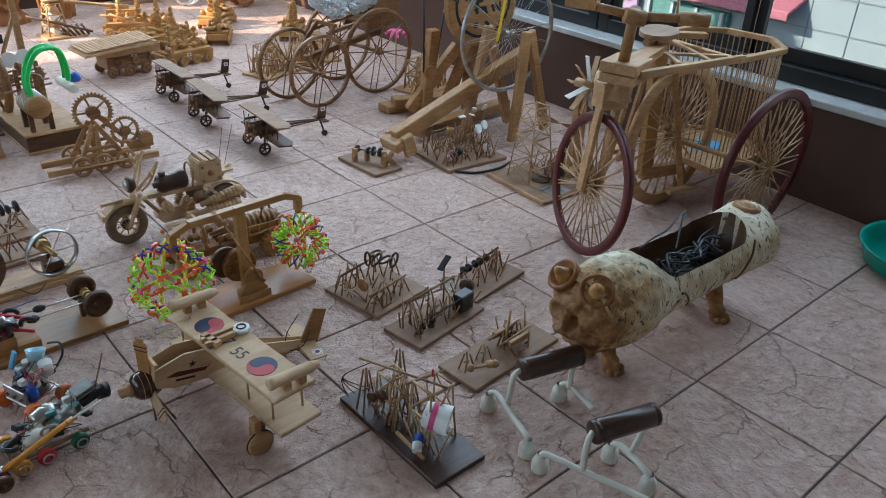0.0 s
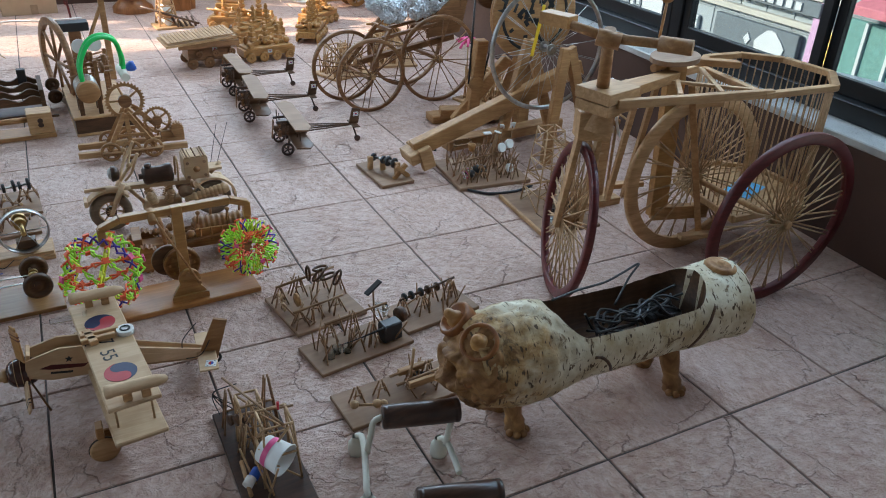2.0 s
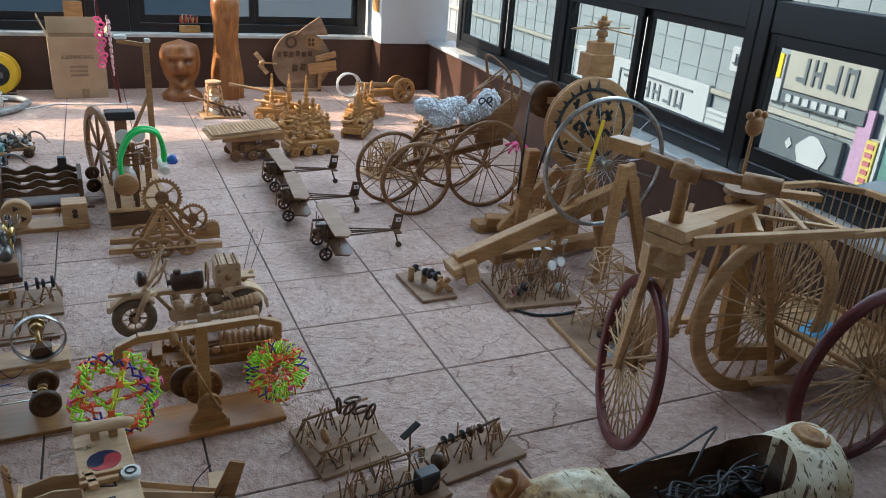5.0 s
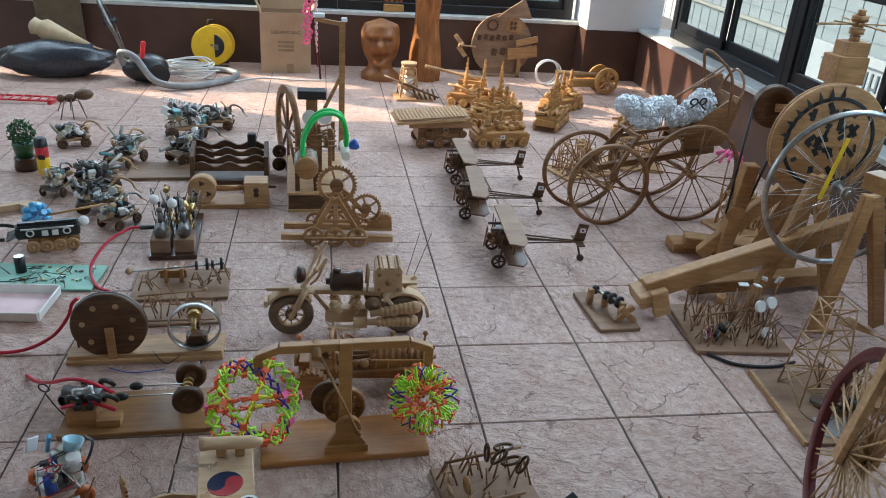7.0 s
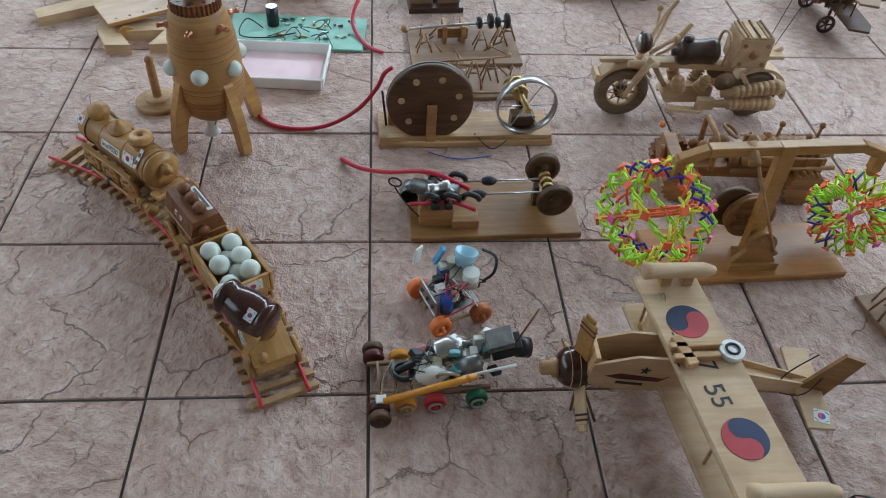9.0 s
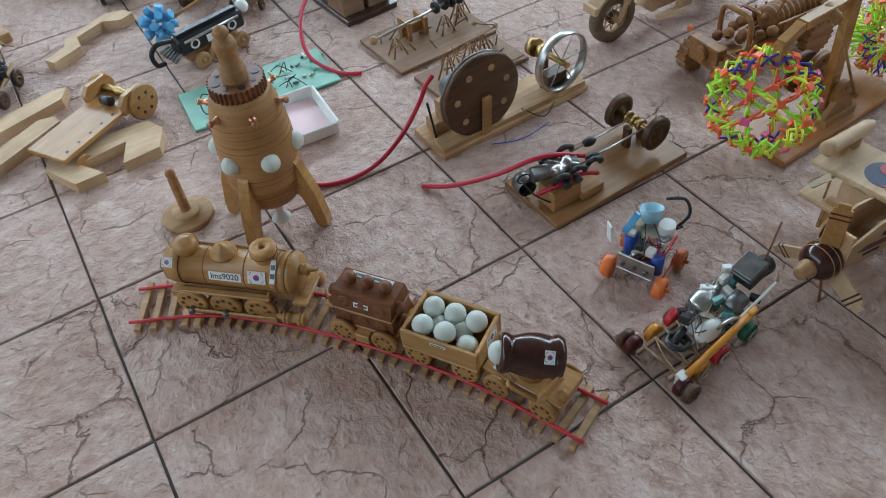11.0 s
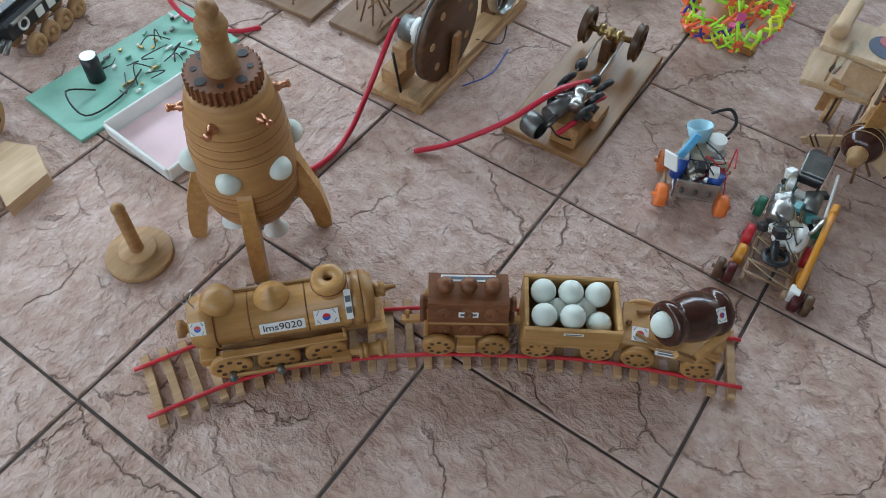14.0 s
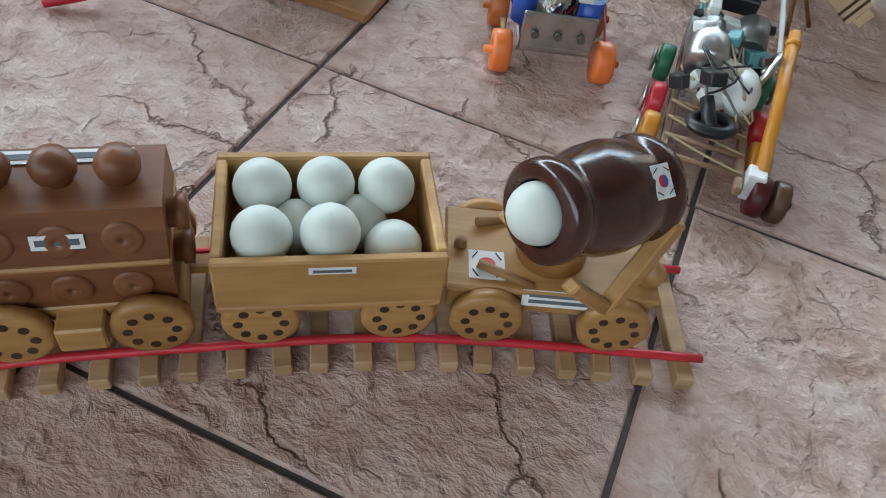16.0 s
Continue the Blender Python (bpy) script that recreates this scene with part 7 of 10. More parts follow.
for nm, x, y, sx, sy, seed in (("line_shaft_model", 0.272, 0.832, 0.325, 0.225, 1), ("line_shaft_model", 0.282, 0.617, 0.29, 0.135, 2)):
    S = thing(nm, "line shaft on stick trestles over a grey-brown board", "shaft model", x, y, 3, 0, "line shaft boards")
    board(S, sx, sy, 0.012)
    rs = random.Random(seed)
    if seed == 1:
        part("bearing_frame", Geo().box(0.09, 0.012, 0.03, (-0.03, 0.02, 0.04)).box(0.012, 0.06, 0.055, (-0.055, 0.03, 0.04)).box(0.012, 0.06, 0.055, (0.0, 0.03, 0.04)), TAN, S)
        rod(S, (-0.17, 0.0, 0.065), (0.14, 0.03, 0.07), 0.004, STEEL, "line_shaft")
        part("shaft_knob", Geo().ball((-0.175, 0.0, 0.065), 0.012, 12), STICK, S)
        for k, xx in enumerate((0.05, 0.085, 0.105, 0.135)):
            disc(S, (xx, 0.025 + 0.01 * (k % 2), 0.068), (1, 0.1, 0), 0.018 + 0.005 * (k % 2), 0.010, BLACK)
        for xx, yy in ((-0.12, -0.03), (0.05, -0.02), (0.11, 0.0), (0.14, 0.03)):
            trestle(S, xx, yy, 0.05, 0.022)
    else:
        for xx, yy in ((-0.08, -0.01), (0.0, 0.0), (0.05, 0.02)):
            trestle(S, xx, yy, 0.07, 0.024)
        rod(S, (-0.11, 0.0, 0.082), (0.10, 0.02, 0.085), 0.003)
        part("stick_wheel", Geo().spokes((-0.05, 0.0, 0.07), (0.3, 1, 0), 0.003, 0.03, 10, 0.0016), STICK, S)
        for p in ((0.10, 0.02, 0.088), (0.05, 0.05, 0.10)):
            part("end_bead", Geo().ball(p, 0.007, 8), STICK, S)
        rod(S, (0.10, 0.02, 0.088), (0.05, 0.05, 0.10), 0.002)
        rod(S, (-0.12, -0.055, 0.02), (0.13, -0.06, 0.02), 0.004, PLY)
    sticks(S, rs, 8, -sx * 0.4, sx * 0.4, -sy * 0.35, sy * 0.35, 0.012, 0.05)

EN = thing("twin_cylinder_engine", "twin cylinder model engine with brass rods on a dark board", "model engine", 0.19, 1.25, 4)
board(EN, 0.175, 0.42, 0.018, DARKWOOD, label="dark brown varnished board")
for x in (-0.045, 0.042):
    part("cylinder_block", Geo().box(0.072, 0.10, 0.052, (x, -0.13, 0.044)), PLY, EN)
    part("cylinder", Geo().lathe([(0, 0), (0.02, 0), (0.024, 0.006), (0.024, 0.05), (0.021, 0.053), (0.021, 0.06), (0, 0.06)], (x, -0.165, 0.092), (0, 1, 0.1), 20), GREYMETAL, EN, "grey metal cylinder")
    part("valve_head", Geo().cyl((x, -0.12, 0.11), (x, -0.12, 0.165), 0.008, n=12).ball((x, -0.12, 0.17), 0.012, 10), GREYMETAL, EN)
for k in range(5):
    part("stanchion", Geo().lathe([(0.010, 0), (0.006, 0.006), (0.004, 0.03), (0.007, 0.06), (0.004, 0.065), (0.004, 0.13 + 0.01 * (k % 3)), (0.007, 0.135 + 0.01 * (k % 3)), (0, 0.14 + 0.01 * (k % 3))], (-0.06 + 0.03 * k, 0.0 + 0.05 * (k % 2), 0.018), n=10), BRASS if k % 2 else BLACK, EN)
disc(EN, (0.03, -0.04, 0.14), (1, 0, 0), 0.04, 0.012, GREYMETAL, "gear_wheel")
part("gear_ring", Geo().gear((0.055, -0.02, 0.14), (1, 0, 0), 0.045, 0.008, 22, 0.03), BRASS, EN)
for p in ((-0.075, -0.02, 0.175), (0.0, -0.09, 0.185)):
    part("governor_ball", Geo().ball(p, 0.019, 14), PAPER, EN, "white ball")
for k in range(7):
    rod(EN, (-0.07 + 0.022 * k, -0.08, 0.07), (-0.05 + 0.02 * k, 0.12, 0.08 + 0.012 * (k % 3)), 0.0025, STEEL if k % 2 else BRASS)
part("red_hose", Geo().tube(curve_points([(-0.10, -0.12, 0.10), (-0.16, -0.13, 0.10), (-0.23, -0.20, 0.075), (-0.27, -0.30, 0.03), (-0.24, -0.40, 0.008), (-0.19, -0.45, 0.006)], 6), 0.0055, 8), REDHOSE, EN, "red rubber hose")
part("hose_valve", Geo().cyl((-0.12, -0.12, 0.10), (-0.07, -0.12, 0.10), 0.008, n=12), BLACK, EN)
re_ = random.Random(77)
for k in range(16):
    p = (re_.uniform(-0.07, 0.07), re_.uniform(-0.08, 0.18), re_.uniform(0.06, 0.16))
    if k % 2:
        disc(EN, p, (1, re_.uniform(-0.3, 0.3), 0), re_.uniform(0.012, 0.022), 0.008, re_.choice((BLACK, BRASS, GREYMETAL, WALNUT)), "pulley")
    else:
        motor(EN, p, (re_.uniform(-0.3, 0.3), 1, re_.uniform(-0.2, 0.4)), 0.012, 0.035, re_.choice((BLACK, GREYMETAL, BRASS)))
for k in range(8):
    x0 = re_.uniform(-0.07, 0.07)
    wire(EN, [(x0, re_.uniform(-0.1, 0), 0.12), (x0 + re_.uniform(-0.03, 0.03), re_.uniform(-0.05, 0.1), 0.19), (re_.uniform(-0.07, 0.07), re_.uniform(0.05, 0.19), 0.04)], 0.0022, re_.choice((BLACK, GREYMETAL)))
sticks(EN, random.Random(31), 34, -0.07, 0.07, -0.06, 0.19, 0.018, 0.13, GREYMETAL, 0.002, 0.03, "rod")

# ---- rope twister and wave machine ----
V = thing("wooden_gear_box", "pale wooden box with a shaft and a thick cam disc", "wooden machine", 0.37, 1.62, 2)
board(V, 0.32, 0.13, 0.02, TAN)
part("box", Geo().box(0.105, 0.10, 0.095, (0.105, 0.0, 0.0675), c=0.003), PINE, V)
for z in (0.06, 0.08):
    # dark disc on the solid box, coloured for the shade in a hole
    part("box_hole", Geo().cyl((0.105, -0.0495, z), (0.105, -0.0512, z), 0.012, n=14), DARKWOOD, V)
part("handle", Geo().cyl((0.155, 0, 0.08), (0.19, 0, 0.08), 0.006, n=10), WALNUT, V)
part("cam_disc", Geo().cyl((-0.125, -0.06, 0.085), (-0.125, 0.0, 0.085), 0.060, n=30), PINE, V)
for k in range(3):
    t = radians(90 + 120 * k)
    # dark triangle on the solid cam, coloured like a hole in shade
    part("cam_hole", Geo().prism([(0.016 * math.cos(q), 0.016 * math.sin(q)) for q in (0, 2.1, 4.2)], 0.003, pose(-0.125 + 0.032 * math.cos(t), -0.0605, 0.085 + 0.032 * math.sin(t), 90, 0, 0)), DARKWOOD, V)
part("shaft", Geo().cyl((-0.1, -0.03, 0.085), (0.06, -0.01, 0.08), 0.013, n=14), TAN, V)
U = thing("wave_roller_machine", "brown wooden wave machine with scalloped slats between two cheeks", "wooden machine", 0.33, 1.95, 2)
board(U, 0.36, 0.20, 0.022, WALNUT)
for x in (-0.17, 0.17):
    part("cheek", Geo().prism([(-0.10, 0), (0.10, 0), (0.09, 0.12), (0.05, 0.15), (-0.07, 0.11)], 0.02, pose(x, 0, 0.022, 90, 0, 90)), WALNUT, U)
for j in range(4):
    pts = [(-0.16 + 0.32 * k / 24, 0.012 * math.sin(k / 24 * 6.28 * 2.5 + 0.4 * j)) for k in range(25)]
    poly = [(x, 0.02 + y) for x, y in pts] + [(x, -0.012) for x, y in pts[::-1]]
    part("scalloped_slat", Geo().prism(poly, 0.016, pose(0, -0.07 + 0.045 * j, 0.075 + 0.022 * j, 90, 0, 0)), WALNUT, U)
part("power_supply", Geo().box(0.04, 0.04, 0.07, (0.10, 0.07, 0.17), c=0.004), BLACK, U)

# ---- boiler machine with green hoses and a big wheel ----
Q = thing("hose_pump_machine", "pump machine with bright green hoses, barrel and tall wooden wheel", "pump machine", 0.735, 1.80, 2)
board(Q, 0.255, 0.56, 0.014, PINE, (0, 0))
part("base_box", Geo().box(0.25, 0.55, 0.075, (0, 0, 0.0415), c=0.003), WALNUT, Q)
part("top_board", Geo().box(0.262, 0.56, 0.014, (0, 0, 0.087), c=0.003), PINE, Q)
part("barrel", Geo().lathe([(0, 0), (0.046, 0), (0.05, 0.004), (0.05, 0.13), (0.046, 0.135), (0, 0.135)], (-0.045, -0.27, 0.20), (0, 1, 0.0), 26), TAN, Q, "pale wooden barrel with wire hoops")
for k in range(6):
    part("hoop", Geo().torus((-0.045, -0.23 + 0.02 * k, 0.20), (0, 1, 0), 0.0505, 0.0025, 26, 6), STEEL, Q)
for x, y in ((-0.085, -0.25), (-0.005, -0.25), (-0.085, -0.16), (-0.005, -0.16)):
    part("barrel_leg", Geo().box(0.02, 0.02, 0.085, (x, y, 0.135)), WALNUT, Q)
for k in range(2):
    part("green_hose", Geo().tube(curve_points([(-0.06, -0.24 + 0.05 * k, 0.245), (-0.055, -0.22 + 0.05 * k, 0.32), (-0.01, -0.20 + 0.05 * k, 0.40), (0.05, -0.18 + 0.05 * k, 0.425), (0.11, -0.16 + 0.05 * k, 0.40), (0.135, -0.14 + 0.05 * k, 0.32), (0.135, -0.13 + 0.05 * k, 0.26)], 7), 0.0105, 12), GREEN, Q, "bright green plastic hose")
part("pipe_elbow", Geo().cyl((0.13, -0.20, 0.235), (0.13, -0.02, 0.235), 0.02, n=16), PVC, Q)
part("nozzle", Geo().lathe([(0.012, 0), (0.02, 0.012), (0.026, 0.03), (0.02, 0.045), (0, 0.045)], (0.15, -0.10, 0.25), (1, 0, 0.35), 16), BLUE, Q, "dark blue nozzle")
bw = part("big_wheel", Geo().ring((-0.125, 0.24, 0.225), (1, 0.25, 0), 0.180, 0.218, 0.022, 44), BAMBOO, Q, "tall dark wooden spoked wheel")
part("spokes", Geo().spokes((-0.125, 0.24, 0.225), (1, 0.25, 0), 0.01, 0.20, 8, 0.008), BAMBOO, bw)
for x, y in ((0.02, -0.05), (0.07, 0.05), (0.02, 0.12), (0.09, 0.16), (-0.03, 0.06)):
    part("stanchion", Geo().box(0.018, 0.018, 0.20, (x, y, 0.19)), BAMBOO, Q)
for k in range(8):
    rod(Q, (-0.10, 0.02 + 0.03 * k, 0.20 + 0.02 * (k % 3)), (0.10, 0.0 + 0.03 * k, 0.22 + 0.015 * (k % 4)), 0.005, BAMBOO)
for p in ((-0.02, 0.16, 0.31), (0.05, 0.18, 0.31)):
    part("round_mirror", Geo().cyl(p, (p[0], p[1] - 0.006, p[2]), 0.036, n=24), WHITE, Q, "white round disc")
for p in ((0.0, 0.10, 0.28), (0.08, 0.08, 0.25), (0.05, 0.0, 0.24)):
    disc(Q, p, (1, 0.2, 0), 0.03, 0.012, BAMBOO)
for p in ((-0.17, 0.20, 0.06), (-0.17, 0.28, 0.10)):
    disc(Q, p, (0.3, -1, 0), 0.035, 0.015, WALNUT, "side_wheel")
part("switch_box", Geo().box(0.15, 0.09, 0.045, (0.0, 0.62, 0.31), c=0.004), BLACK, Q, "black control box")
part("box_post", Geo().box(0.06, 0.05, 0.29, (0.0, 0.62, 0.145)), BAMBOO, Q)
part("gallows_post", Geo().box(0.03, 0.03, 0.69, (0.16, 0.62, 0.345)), TAN, Q)
part("gallows_arm", Geo().beam((0.17, 0.62, 0.675), (0.02, 0.64, 0.695), 0.02, 0.02), TAN, Q)
part("gallows_brace", Geo().beam((0.16, 0.62, 0.42), (0.06, 0.60, 0.22), 0.016, 0.016), TAN, Q)
part("gallows_plug", Geo().box(0.06, 0.04, 0.02, (0.04, 0.64, 0.715), c=0.003), WHITE, Q)
part("gallows_plug", Geo().box(0.03, 0.03, 0.02, (0.17, 0.62, 0.70), c=0.003), WHITE, Q)

# ---- geared trebuchet crawler ----
T1 = thing("gear_catapult", "pale wooden gear catapult on spoked rollers", "catapult", 0.83, 1.24, -3)
for y in (-0.055, 0.055):
    part("side_rail", Geo().box(0.45, 0.022, 0.026, (0, y, 0.03)), PINE, T1)
    for x in (-0.095, -0.01, 0.08):
        wv = part("roller_wheel", Geo().ring((x, y * 1.45, 0.042), (0, 1, 0), 0.030, 0.042, 0.012, 26), TAN, T1)
        part("spokes", Geo().spokes((x, y * 1.45, 0.042), (0, 1, 0), 0.0, 0.034, 6, 0.003), TAN, wv)
    part("a_frame", Geo().beam((-0.10, y, 0.04), (-0.015, y * 0.6, 0.195), 0.012, 0.020).beam((0.09, y, 0.04), (-0.005, y * 0.6, 0.195), 0.012, 0.020).beam((-0.01, y, 0.04), (-0.01, y * 0.6, 0.19), 0.012, 0.018).beam((-0.06, y * 0.9, 0.10), (0.05, y * 0.9, 0.10), 0.010, 0.014), TAN, T1)
for p, r, n in (((-0.005, -0.02, 0.245), 0.082, 34), ((0.115, 0.0, 0.14), 0.062, 28)):
    gw = part("gear", Geo().gear(p, (0, -1, 0.08), r, 0.010, n, r * 0.76, 0.09), TAN, T1, "toothed wooden gear ring")
    part("gear_spokes", Geo().spokes(p, (0, -1, 0.08), 0.0, r * 0.8, 5, 0.005), TAN, gw)
    part("gear_hub", Geo().cyl((p[0], p[1] - 0.018, p[2]), (p[0], p[1] + 0.012, p[2]), r * 0.33, n=18), BAMBOO, gw)
part("rack", Geo().gear((0.19, -0.02, 0.10), (0, 1, 0), 0.03, 0.03, 14).box(0.10, 0.05, 0.035, (0.17, 0, 0.075)), TAN, T1)
part("throw_arm", Geo().beam((0.02, 0, 0.215), (0.12, 0.01, 0.10), 0.014, 0.02), TAN, T1)
rod(T1, (-0.13, -0.09, 0.04), (0.12, -0.09, 0.045), 0.005, PINE, "coupling_rod")

# ---- wooden motorbike and car ----
MB = thing("wooden_motorbike", "pale wooden model motorbike with a dark barrel tank", "model motorbike", 0.85, 0.50, 0)
GREYWOOD = wood("weathered_brown_tyre_wood", (0.30, 0.215, 0.15), (0.17, 0.115, 0.075), 0.6)
for x, r in ((-0.185, 0.072), (0.175, 0.068)):
    wm = part("wheel", Geo().lathe([(r * 0.60, -0.014), (r * 0.86, -0.019), (r * 0.96, -0.014), (r, -0.005), (r, 0.005), (r * 0.96, 0.014), (r * 0.86, 0.019), (r * 0.60, 0.014), (r * 0.60, -0.014)], (x, 0, r), (0, 1, 0), 40), GREYWOOD, MB, "grey-brown turned wooden tyre")
    part("rim", Geo().ring((x, 0, r), (0, 1, 0), r * 0.54, r * 0.62, 0.024, 32), STICK, wm)
    part("brake_disc", Geo().cyl((x, -0.010, r), (x, 0.010, r), r * 0.26, n=20), WALNUT, wm)
    part("spokes", Geo().spokes((x, 0, r), (0, 1, 0), 0.006, r * 0.57, 18, 0.0018, 0.012, 0.2), STICK, wm)
    part("hub", Geo().cyl((x, -0.034, r), (x, 0.034, r), 0.008, n=12), STICK, wm)
for s in (-1, 1):
    part("fork", Geo().cyl((-0.185, s * 0.030, 0.072), (-0.132, s * 0.030, 0.185), 0.007, n=10).cyl((-0.165, s * 0.030, 0.115), (-0.132, s * 0.030, 0.185), 0.010, n=10), WINGWOOD, MB, "turned fork leg")
    part("handlebar", Geo().tube(curve_points([(-0.135, s * 0.012, 0.190), (-0.120, s * 0.035, 0.225), (-0.095, s * 0.055, 0.262), (-0.070, s * 0.060, 0.300)], 6), 0.0055, 8), WINGWOOD, MB, "long swept-back handlebar")
    part("handlebar", Geo().tube(curve_points([(-0.122, s * 0.020, 0.190), (-0.100, s * 0.045, 0.225), (-0.082, s * 0.062, 0.275), (-0.070, s * 0.060, 0.300)], 6), 0.004, 8), WINGWOOD, MB)
    part("mirror_stalk", Geo().cyl((-0.115, s * 0.04, 0.235), (-0.105, s * 0.075, 0.262), 0.003, n=6).ball((-0.105, s * 0.078, 0.268), 0.009, 8), STICK, MB)
    for k, (dx, lean) in enumerate(((-0.035, -0.4), (0.012, 0.4))):
        prof = [(0.006, 0)]
        for q in range(5):
            prof += [(0.017, 0.002 + 0.008 * q), (0.017, 0.006 + 0.008 * q), (0.011, 0.007 + 0.008 * q), (0.011, 0.009 + 0.008 * q)]
        part("finned_cylinder", Geo().lathe(prof + [(0.012, 0.044), (0.005, 0.052), (0, 0.053)], (dx, s * 0.020, 0.088), (lean, s * 0.25, 1), 14), STICK, MB, "ringed engine cylinder")
    part("crank_cover", Geo().lathe([(0, 0), (0.026, 0), (0.026, 0.006), (0.020, 0.010), (0.008, 0.011), (0.007, 0.016), (0, 0.016)], (0.075, s * 0.028, 0.120), (0, s, 0), 22), PLY, MB)
    part("footboard", Geo().prism([(-0.05, -0.012), (0.04, -0.016), (0.055, 0.0), (0.04, 0.014), (-0.045, 0.012)], 0.008, pose(-0.02, s * 0.052, 0.046, 8 * s, 4, 0)), WINGWOOD, MB)
    part("footboard_block", Geo().box(0.045, 0.02, 0.032, (0.035, s * 0.046, 0.062)), WINGWOOD, MB)
    part("rear_stay", Geo().beam((0.175, s * 0.032, 0.068), (0.11, s * 0.032, 0.150), 0.008, 0.012), WINGWOOD, MB)
    for z, x0, up in ((0.068, 0.055, 0.02), (0.098, 0.065, 0.16)):
        pr = [(0, 0), (0.010, 0), (0.011, 0.03)]
        for q in range(8):
            pr += [(0.013 + 0.0008 * q, 0.032 + 0.015 * q), (0.0165 + 0.0006 * q, 0.035 + 0.015 * q), (0.0165 + 0.0006 * q, 0.042 + 0.015 * q), (0.0135 + 0.0008 * q, 0.045 + 0.015 * q)]
        part("exhaust", Geo().lathe(pr + [(0.017, 0.158), (0.012, 0.164), (0.008, 0.164), (0.007, 0.150), (0, 0.150)], (x0, s * 0.056, z), (1, 0, up), 16), STICK, MB, "turned ringed exhaust")
part("engine_case", Geo().box(0.12, 0.042, 0.050, (0.0, 0, 0.070), c=0.006).cyl((-0.055, -0.026, 0.072), (-0.055, 0.026, 0.072), 0.022, n=16), WINGWOOD, MB)
part("front_mudguard", Geo().prism([(0.088 * math.cos(t), 0.088 * math.sin(t)) for t in [radians(40 + 10 * k) for k in range(12)]] + [(0.080 * math.cos(t), 0.080 * math.sin(t)) for t in [radians(150 - 10 * k) for k in range(12)]], 0.046, pose(-0.185, 0, 0.072, 90, 0, 0)), WINGWOOD, MB)
part("guard_lip", Geo().box(0.012, 0.05, 0.022, (-0.262, 0, 0.120)).box(0.09, 0.012, 0.012, (-0.215, 0, 0.163)), WINGWOOD, MB)
part("rear_mudguard", Geo().prism([(0.086 * math.cos(t), 0.086 * math.sin(t)) for t in [radians(-5 + 12 * k) for k in range(13)]] + [(0.078 * math.cos(t), 0.078 * math.sin(t)) for t in [radians(139 - 12 * k) for k in range(13)]], 0.046, pose(0.175, 0, 0.068, 90, 0, 0)), WINGWOOD, MB)
part("headlamp", Geo().lathe([(0, 0), (0.020, 0.004), (0.027, 0.016), (0.028, 0.026), (0.024, 0.030), (0, 0.028)], (-0.135, 0, 0.212), (-1, 0, 0.05), 20), DARKWOOD, MB, "dark lamp shield")
part("headlamp_glass", Geo().ball((-0.166, 0, 0.214), 0.020, 14, (0.5, 1, 1)), STEEL, MB)
part("tank", Geo().lathe([(0, 0), (0.010, 0.0), (0.010, 0.012), (0.026, 0.014), (0.033, 0.022), (0.034, 0.034), (0.030, 0.055), (0.029, 0.078), (0.033, 0.098), (0.034, 0.110), (0.028, 0.118), (0, 0.119)], (-0.075, 0, 0.188), (1, 0, 0.03), 28), DARKWOOD, MB, "glossy dark barrel tank")
part("tank_cap", Geo().lathe([(0.010, 0), (0.013, 0.004), (0.013, 0.012), (0.009, 0.015), (0, 0.015)], (-0.040, 0, 0.219), n=14), DARKWOOD, MB)
part("frame_spine", Geo().beam((-0.14, 0, 0.160), (0.10, 0, 0.148), 0.03, 0.016).cyl((-0.125, 0, 0.165), (-0.05, 0, 0.06), 0.007, n=8).cyl((-0.19, -0.022, 0.166), (-0.11, -0.022, 0.164), 0.009, n=10), WINGWOOD, MB)
part("seat_back", Geo().tube(curve_points([(0.055, -0.03, 0.165), (0.058, -0.032, 0.225), (0.060, 0.0, 0.245), (0.058, 0.032, 0.225), (0.055, 0.03, 0.165)], 5), 0.004, 6), STICK, MB)
lug = part("luggage_box", Geo().box(0.086, 0.086, 0.082, (0.122, 0, 0.208), c=0.002), WINGWOOD, MB, "pale luggage box with a beaded lid")
for k in range(4):
    part("lid_slat", Geo().box(0.017, 0.088, 0.006, (0.092 + 0.020 * k, 0, 0.252)), STICK, lug)
for k in range(3):
    for q in range(9):
        part("lid_bead", Geo().ball((0.092 + 0.030 * k, -0.040 + 0.010 * q, 0.257), 0.0034, 6), PLY, lug)
part("box_knob", Geo().lathe([(0.012, 0), (0.012, 0.003), (0.007, 0.004), (0.006, 0.009), (0, 0.009)], (0.122, -0.043, 0.205), (0, -1, 0), 14), TAN, lug)
for sx in (-1, 1):
    for sz in (-1, 1):
        part("corner_rosette", Geo().cyl((0.122 + sx * 0.030, -0.043, 0.205 + sz * 0.026), (0.122 + sx * 0.030, -0.0455, 0.205 + sz * 0.026), 0.006, n=8), PLY, lug)
part("rear_rack", Geo().box(0.05, 0.06, 0.010, (0.190, 0, 0.190)).cyl((0.175, 0, 0.165), (0.215, 0, 0.205), 0.008, n=8), WINGWOOD, MB)
for dx in (0.0, 0.022):
    rod(MB, (0.178 + dx, 0.03, 0.16), (0.225 + dx * 1.8, 0.05, 0.335), 0.0010, BLACK, "aerial")

